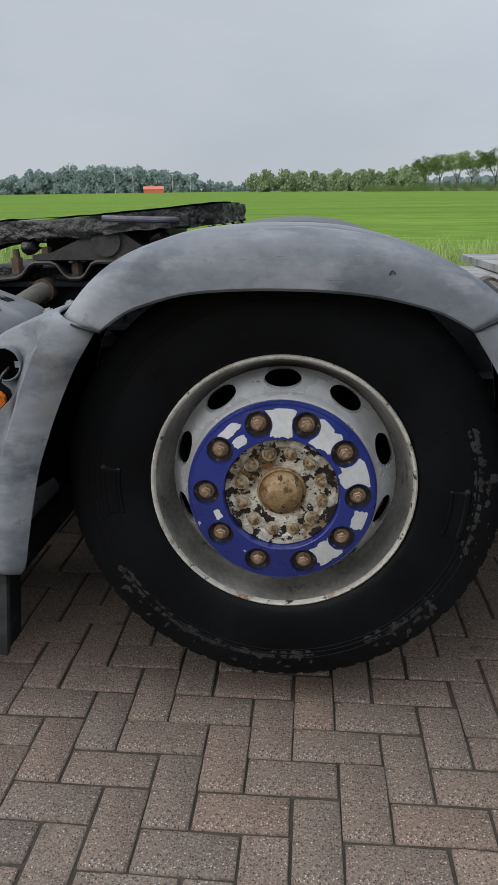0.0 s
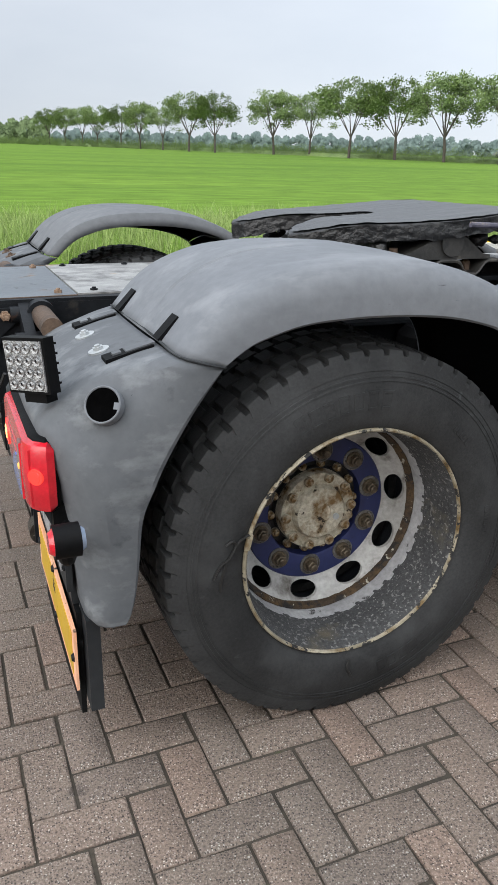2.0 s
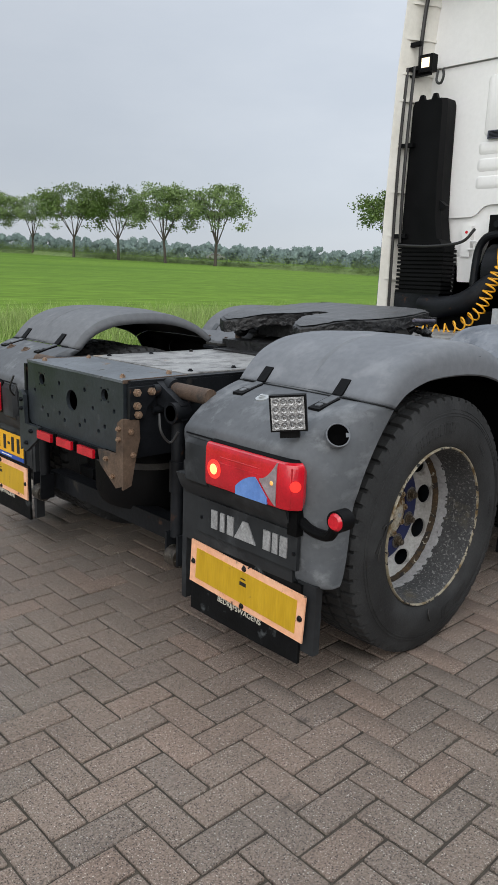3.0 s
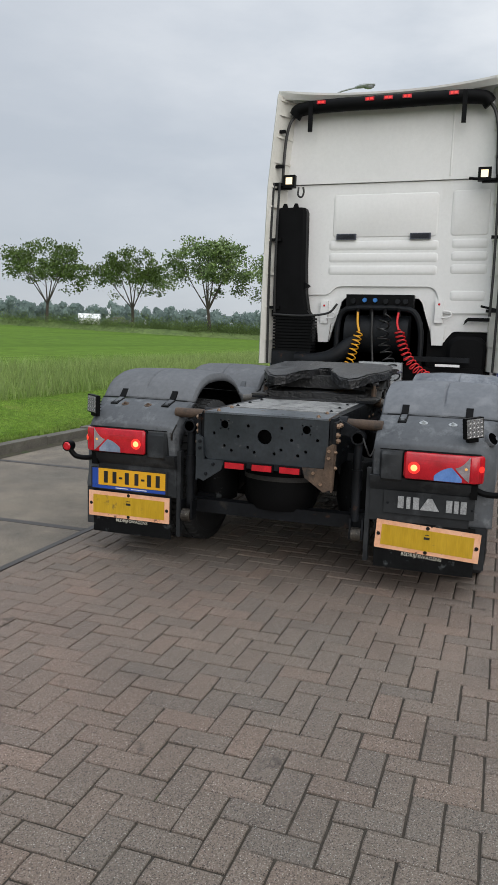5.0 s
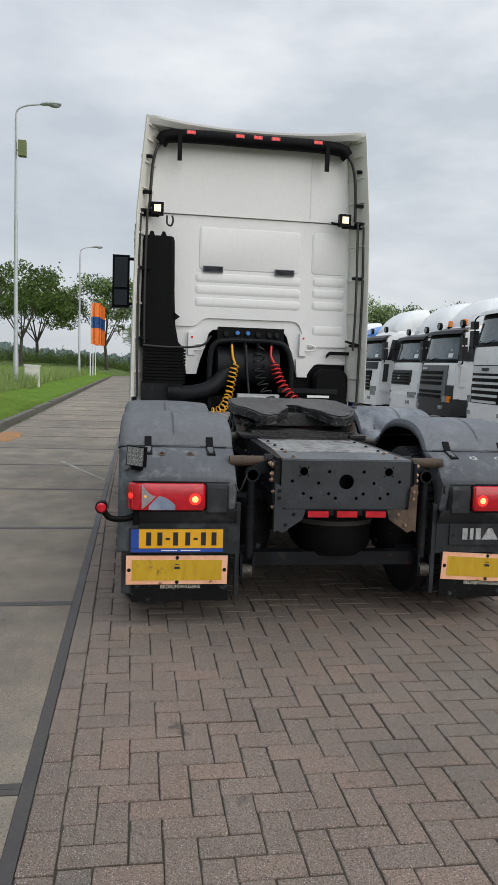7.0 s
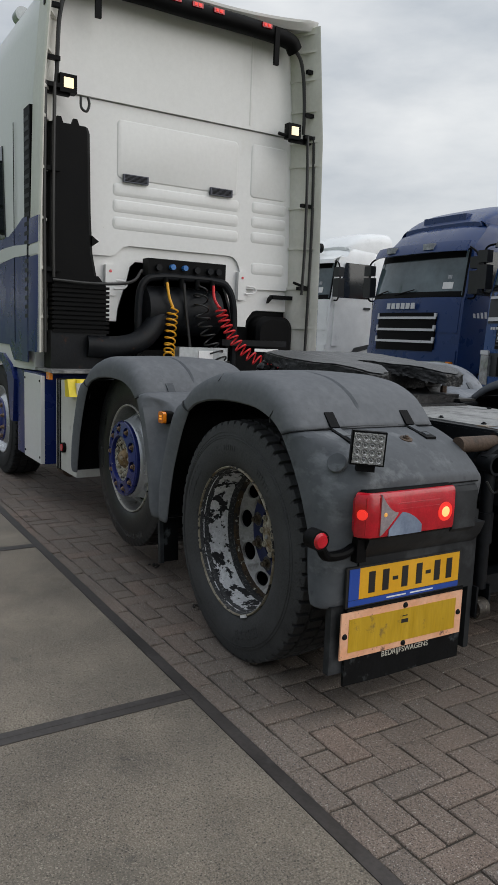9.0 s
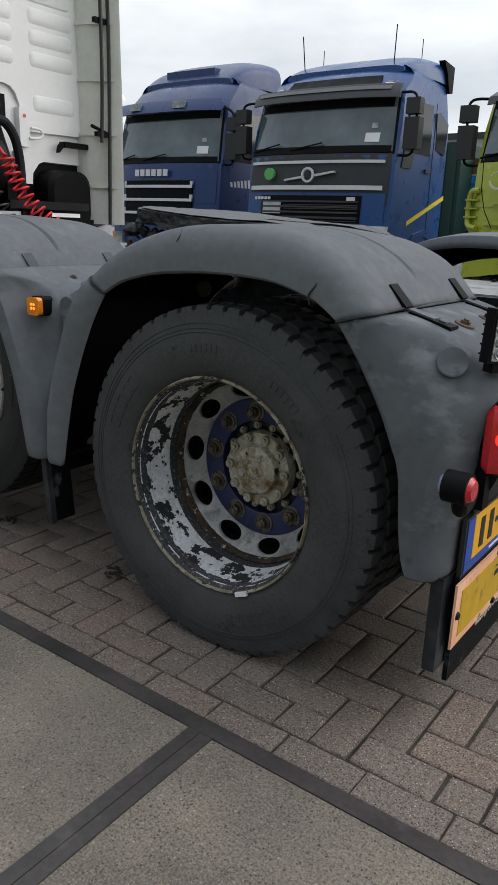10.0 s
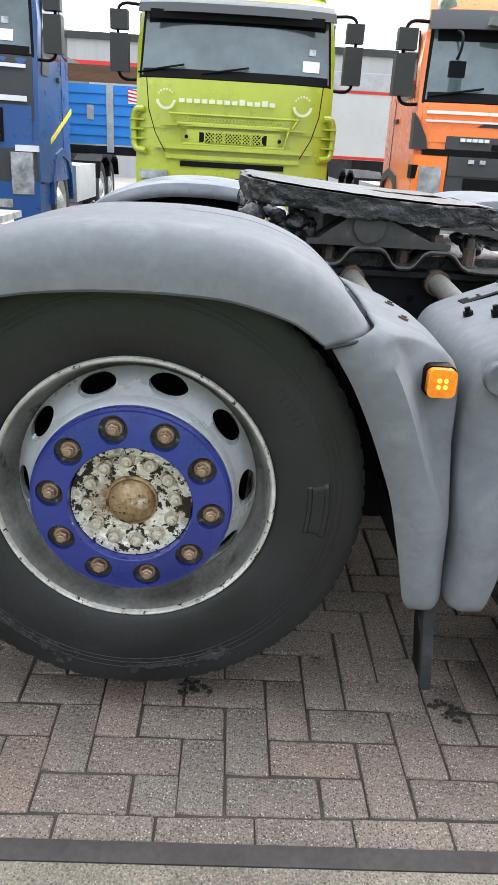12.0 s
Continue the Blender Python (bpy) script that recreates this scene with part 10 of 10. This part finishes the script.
rg = random.Random(21)
woods("wood_belt", "dense green belt of trees across the field", [(82 + k * 0.42 + rg.uniform(-0.1, 0.1), 275 + k * 2, rg.uniform(7.5, 9.5)) for k in range(30)], M_WOODS, 4, 700, 0.20, 0.34)
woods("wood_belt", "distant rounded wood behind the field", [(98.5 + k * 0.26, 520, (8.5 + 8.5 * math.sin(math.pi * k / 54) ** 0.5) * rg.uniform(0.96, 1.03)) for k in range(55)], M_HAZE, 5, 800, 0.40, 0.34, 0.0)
woods("far_woods", "thin line of trees at the field's far edge, pale with painted haze", [(86 + k * 0.40 + rg.uniform(-0.15, 0.15), 540 + rg.uniform(-15, 15), rg.uniform(5.0, 8.0) + 3.5 * max(0, math.sin(k * 0.21)) ** 2) for k in range(88)], M_HAZE, 9, 520, 0.34, 0.46, 0.0)


def belt_height(az):
    """The horizon's wood stands tallest beyond the lane and thins out to both sides."""
    return interp([(-20, 7.5), (5, 7.5), (10, 10.5), (14, 14.0), (32, 15.0), (40, 12.0), (50, 11.5), (70, 10.0), (90, 8.0)], az)[0]


woods("far_woods", "low tree line along the horizon, blue-green with painted haze", [(az, 560 + rg.uniform(-15, 15), belt_height(az) * rg.uniform(0.85, 1.1)) for az in (-24 + k * 0.36 + rg.uniform(-0.15, 0.15) for k in range(310))], M_HAZE, 6, 600, 0.46, 0.40, 0.0)
woods("roadside_scrub", "green scrub and reeds along the far ditch", [(az, d * q, rg.uniform(1.5, 2.4)) for q in (0.975, 1.16) for az, d in ((-2 + k * 0.22, 92 + max(0, k * 0.22 - 30) * 1.5 + max(0, k * 0.22 - 60) * 2.0) for k in range(400))], M_SCRUB, 7, 300, 0.15, 0.80, 0.0, 1.6)


# street lamps on the verge
def street_lamp(x, y, h, boxed):
    z0 = rise(x, y) - 0.1
    t = thing("street_lamp", "tall grey steel street lamp on the verge" + (" with mast box" if boxed else ""), "street lamp", "street lamps", Matrix.Translation((x, y, z0)))
    bm = bmesh.new()
    loft(bm, [[(r * math.cos(k * math.pi / 8), r * math.sin(k * math.pi / 8), z) for k in range(16)] for z, r in ((0, 0.11), (1.4, 0.105), (1.45, 0.085), (h * 0.6, 0.07), (h * 0.6 + 0.05, 0.06), (h - 0.5, 0.045))])
    part("mast", bm, M_STEEL, t)
    part("arm", tube(bmesh.new(), bezier([(0, 0, h - 0.55), (0, -0.05, h - 0.2), (0, -0.35, h), (0, -1.0, h + 0.12)], 16), 0.035, 10), M_STEEL, t)
    bm = loft(bmesh.new(), [[(w * math.cos(k * math.pi / 6), yy, h + zz + hh * math.sin(k * math.pi / 6)) for k in range(12)] for yy, w, hh, zz in ((-0.95, 0.05, 0.05, 0.12), (-1.15, 0.12, 0.08, 0.15), (-1.5, 0.15, 0.085, 0.17), (-1.75, 0.10, 0.05, 0.17))])
    part("lantern", bm, M_STEEL, t)
    bm = bmesh.new()
    bmesh.ops.create_uvsphere(bm, u_segments=16, v_segments=8, radius=0.16)
    for v in bm.verts:
        v.co = Vector((v.co.x * 0.8, v.co.y * 1.4 - 1.5, v.co.z * 0.5 + h + 0.10))
    part("bowl", bm, M_HEAD, t)
    if boxed:
        part("mast_box", bev(box(bmesh.new(), (-0.17, -0.40, h - 1.95), (0.17, -0.10, h - 1.35)), 0.02, 1), M_OLIVE, t, "olive green box")
        part("box_bracket", bev(box(bmesh.new(), (-0.03, -0.12, h - 1.75), (0.03, 0.03, h - 1.7)), 0.004, 1), M_STEEL, t)
    return t


M_OLIVE = plain("olive_box_paint", (0.13, 0.16, 0.06), 0.5)
street_lamp(26.6, 6.15, 11.2, True)
street_lamp(56.0, 5.9, 10.2, False)
cab_box = thing("cable_cabinet", "grey roadside cable cabinet in the grass", "cabinet", m=Matrix.Translation((28.5, 5.75, rise(28.5, 5.75))))
part("body", bev(box(bmesh.new(), (-0.22, -0.3, -0.1), (0.22, 0.3, 0.85)), 0.02, 1), M_CREAM, cab_box)
part("lid", bev(box(bmesh.new(), (-0.25, -0.33, 0.85), (0.25, 0.33, 0.93)), 0.02, 1), M_CREAM, cab_box)
# flags beyond the second lamp
for k in range(3):
    x, y = 62 + k * 2.2, 5.4 - 0.1 * k
    fl = thing("flag_pole", "white pole with a hanging orange and blue banner", "flag", "flags by the road", Matrix.Translation((x, y, rise(x, y))))
    part("pole", cyl(bmesh.new(), (0, 0, -0.2), (0, 0, 6.5), 0.05, 10, 0.035), M_PWHITE, fl)
    for z0, z1, m in ((2.8, 4.2, M_ORANGEP), (4.2, 5.2, M_ROYAL), (5.2, 6.4, M_ORANGEP)):
        bm = loft(bmesh.new(), [[(0.08 * math.sin(q * 1.9 + k), -0.05 - q * 0.16, z) for q in range(6)] + [(0.08 * math.sin(q * 1.9 + k) + 0.01, -0.05 - q * 0.16, z) for q in reversed(range(6))] for z in (z0, z1)])
        part("banner", bm, m, fl)
# far farm roofs, a shed and a car on the far road
M_ROOF = plain("red_roof_tiles", (0.45, 0.12, 0.07), 0.7)
def farm(az, d, w, h, roof, lab):
    x, y = ORIGIN.x + d * math.cos(radians(az)), ORIGIN.y + d * math.sin(radians(az))
    t = thing("farm_building", lab, "building", m=Matrix.Translation((x, y, rise(x, y))) @ Matrix.Rotation(radians(az - 90), 4, "Z"))
    part("wall", box(bmesh.new(), (-w / 2, -4, -1), (w / 2, 4, h * 0.5)), M_ROOF if roof is M_ROOF else M_PWHITE, t)
    part("roof", prism(bmesh.new(), [(-4.3, h * 0.5), (4.3, h * 0.5), (0, h)], "x", -w / 2 - 0.3, w / 2 + 0.3), roof, t)
farm(101.6, 440, 11, 3.6, M_ROOF, "low farm building with a red roof far across the field")
farm(31.5, 300, 8, 4, M_PWHITE, "small pale shed far off")
def mast(az, d, h):
    x, y = ORIGIN.x + d * math.cos(radians(az)), ORIGIN.y + d * math.sin(radians(az))
    t = thing("light_mast", "thin pale light mast before the far wood", "mast", "masts across the field", m=Matrix.Translation((x, y, rise(x, y) - 0.2)))
    part("pole", cyl(bmesh.new(), (0, 0, 0), (0, 0, h), 0.14, 8, 0.09), M_STEEL, t)
    part("lamp_head", box(bmesh.new(), (-0.5, -0.15, h - 0.05), (0.5, 0.15, h + 0.3)), M_STEEL, t)
for az, h in ((98.9, 9.0), (100.2, 10.0), (103.1, 9.0), (104.4, 10.5)):
    mast(az, 455, h)
M_CARGREY = plain("dark_silver_car_paint", (0.16, 0.17, 0.18), 0.3, metal=0.3, coat=0.3)
def far_car(az, d):
    x, y = ORIGIN.x + d * math.cos(radians(az)), ORIGIN.y + d * math.sin(radians(az))
    t = thing("car", "small grey car on the far road", "car", m=Matrix.Translation((x, y, rise(x, y) + 0.75)) @ Matrix.Rotation(radians(az - 90), 4, "Z"))
    part("body", bev(prism(bmesh.new(), [(-2.1, 0.3), (2.1, 0.3), (2.1, 0.75), (1.2, 0.9), (0.7, 1.4), (-0.9, 1.4), (-1.6, 0.95), (-2.1, 0.85)], "y", -0.85, 0.85), 0.08, 2), M_CARGREY, t)
    part("glass", prism(bmesh.new(), [(1.0, 0.92), (0.62, 1.32), (-0.82, 1.32), (-1.35, 0.95)], "y", -0.87, 0.87), M_GLASS, t)
    for a in (-1.3, 1.3):
        part("wheel", cyl(bmesh.new(), (a, -0.88, 0.32), (a, 0.88, 0.32), 0.32, 16), M_TYRE, t)
far_car(49.2, 165)
far_car(29.8, 130)

# tall grass along the verge and at the field edge
def grass_patch(name, label, xs, ys, n, h, seed, material, width=0.004):
    rg = random.Random(seed)
    verts, faces = [], []
    for _ in range(n):
        x, y = rg.uniform(*xs), ys[0] + (ys[1] - ys[0]) * rg.random() ** 1.4
        z = rise(x, y) - 0.03
        hh = h * rg.uniform(0.5, 1.25)
        a = rg.uniform(0, 6.28)
        w = width * rg.uniform(0.6, 1.4)
        dx, dy = math.cos(a) * w, math.sin(a) * w
        bx_, by_ = rg.gauss(0, 0.3) * hh, rg.gauss(0, 0.3) * hh
        i = len(verts)
        verts += [(x - dx, y - dy, z), (x + dx, y + dy, z), (x + bx_ * 0.4 + dx * 0.7, y + by_ * 0.4 + dy * 0.7, z + hh * 0.6), (x + bx_ * 0.4 - dx * 0.7, y + by_ * 0.4 - dy * 0.7, z + hh * 0.6), (x + bx_, y + by_, z + hh)]
        faces += [(i, i + 1, i + 2, i + 3), (i + 3, i + 2, i + 4)]
    me = bpy.data.meshes.new(name)
    me.from_pydata(verts, [], faces)
    me.materials.append(material)
    return tagged(new(name, me), label, "grass", kind="stuff")


M_BLADE = mat("long_grass_blades", (0.165, 0.245, 0.055), (0.260, 0.335, 0.110), 0.7, scale=0.6, fine=5, fine_amt=0.3, bump=0, random_amt=0.30, island=True)
M_MOWN = mat("mown_grass_blades", (0.125, 0.215, 0.024), (0.225, 0.325, 0.056), 0.7, scale=0.8, fine=6, fine_amt=0.3, bump=0, random_amt=0.30, island=True)
grass_patch("tall_grass", "long green grass at the field edge", (-6, 32), (5.7, 9.5), 46000, 0.30, 1, M_BLADE)
grass_patch("tall_grass", "long green grass further along the verge", (32, 62), (5.8, 9.5), 14000, 0.55, 2, M_BLADE, 0.008)
grass_patch("tall_grass", "rank grass round the foot of the street lamp", (25.6, 29.6), (5.5, 6.6), 1500, 0.60, 4, M_BLADE, 0.008)
grass_patch("verge_blades", "short mown grass blades", (2, 20), (4.22, 5.8), 70000, 0.055, 3, M_MOWN, 0.0050)

# low grassy bank under the far trees
bm = bmesh.new()
rings = []
for k in range(70):
    az = -2 + k * 1.2
    d = 90 + max(0, az - 28) * 1.55 + max(0, az - 60) * 2.2
    x, y = ORIGIN.x + d * math.cos(radians(az)), ORIGIN.y + d * math.sin(radians(az))
    ux, uy = math.cos(radians(az)), math.sin(radians(az))
    z0 = rise(x, y)
    rings.append([(x - ux * 4, y - uy * 4, z0 - 0.4), (x - ux * 1.5, y - uy * 1.5, z0 + 0.55 + 0.30 * noise.noise(Vector((k * 0.7, 0, 0)))), (x + ux * 2, y + uy * 2, z0 + 0.7), (x + ux * 6, y + uy * 6, z0 - 0.4)])
loft(bm, rings, closed=False, caps=False)
bank = part("bank", bm, M_SCRUB)
tagged(bank, "low grassy bank along the far road", "bank", kind="structure")

# ---- herringbone brick paving ----
paving = tagged(new("pavement"), "brown herringbone brick paving with pale grit and mossy joints", "brick paving", kind="structure")
GAP = 0.0027
PITCH = (0.1050, 0.1078)
FIRST, LAST = -64, 7


def laid(u, v):
    """Where the corner u, v of the herringbone lies: the rows drift a little, as laid by eye."""
    cu, cv = min(max(u, -15), 45) / 10, min(max(v, -30), 10) / 10
    x = -2.4521 + 0.1068 * u - 0.00085 * v - 0.0038 * cu * cv - 0.0039 * cu * cu - 0.0004 * cv * cv
    y = 0.6368 + 0.00047 * u + 0.10657 * v + 0.0080 * cu * cv + 0.0008 * cu * cu - 0.0033 * cv * cv
    return x, y


rng = random.Random(5)
verts, faces = [], []


def worn_brick(w, d):
    """Verts and faces of a brick whose eight-sided outline is worn unevenly, with a rounded edge."""
    g = GAP + rng.uniform(-0.0012, 0.0014)
    k = 0.003
    out = [(g + k, g), (w / 2, g), (w - g - k, g), (w - g, g + k), (w - g, d - g - k), (w / 2, d - g), (g + k, d - g), (g, d - g - k), (g, g + k)]
    out = [(x + rng.uniform(-0.0010, 0.0010), y + rng.uniform(-0.0010, 0.0010)) for x, y in out]
    n, pts = len(out), []
    for inset, z in ((0.0, -0.012), (0.0, -0.0040), (0.0020, -0.0012), (0.0050, 0.0)):
        for x, y in out:
            ix = inset if x < w / 2 - 0.01 else -inset if x > w / 2 + 0.01 else 0
            iy = inset if y < d / 2 else -inset
            q = rng.uniform(0.6, 1.5) if inset else 1
            pts.append((x + ix * q, y + iy * q, z))
    fs = []
    for r in range(3):
        for i in range(n):
            j = (i + 1) % n
            fs.append((r * n + i, r * n + j, r * n + n + j, r * n + n + i))
    fs.append(tuple(range(3 * n, 4 * n)))
    return pts, fs


def brick_mesh(name, w, d):
    pts, fs = worn_brick(w, d)
    me = bpy.data.meshes.new(name)
    me.from_pydata(pts, [], fs)
    me.polygons.foreach_set("use_smooth", [True] * len(me.polygons))
    me.set_sharp_from_angle(angle=radians(50))
    me.materials.append(M_BRICK)
    return me


BRICKS = {k: [brick_mesh("brick", *size) for _ in range(8)] for k, size in ((0, (2 * PITCH[0], PITCH[1])), (3, (PITCH[0], 2 * PITCH[1])))}


def loose_brick(x, y, w, d, skew=0.0):
    z, tx, ty = rng.uniform(-0.0020, 0.0020), rng.uniform(-0.0012, 0.0012), rng.uniform(-0.0012, 0.0012)
    pts, fs = worn_brick(w, d)
    n = len(verts)
    verts.extend([(x + a, y + b + skew * a, c + z + tx * (a / w * 2 - 1) + ty * (b / d * 2 - 1)) for a, b, c in pts])
    faces.extend([tuple(n + i for i in f) for f in fs])


singles = 0
for j in range(FIRST, LAST):
    for i in range(-38, 166):
        k = (i - j - 2) % 4
        if k not in (0, 3):
            continue
        x, y = laid(i, j)
        nu, nv = (2, 1) if k == 0 else (1, 2)
        if k == 3 and j == LAST - 1:
            nv = 1
        x1, y1 = laid(i + nu, j + nv)
        w, d = x1 - x, y1 - y
        near = singles < 300 and nu * nv == 2 and -0.75 < x < 1.75 and (-1.75 < y < -1.10 or 0.85 < y)
        if near:
            ob = new("brick", rng.choice(BRICKS[k]))
            ob.parent = paving
            ob.matrix_basis = pose(x, y, rng.uniform(-0.002, 0.002), rng.uniform(-0.5, 0.5), rng.uniform(-0.5, 0.5), rng.uniform(-0.4, 0.4))
            singles += 1
        else:
            loose_brick(x, y, w, d)
# the course of whole bricks along the concrete lane
for i in range(-30, 80):
    x = 0.016 + i * 0.2085
    u = (x + 2.45) / 0.1055
    a, b = laid(u, LAST)[1], laid(u + 2, LAST)[1]
    loose_brick(x, a + 0.001, 0.2085, 1.494 - a, (b - a) / 0.2085 * 0.5)
me = bpy.data.meshes.new("brick_field")
me.from_pydata(verts, [], faces)
me.materials.append(M_BRICKS)
rest = new("brick_field", me)
rest.parent = paving
tagged(rest, kind="stuff")
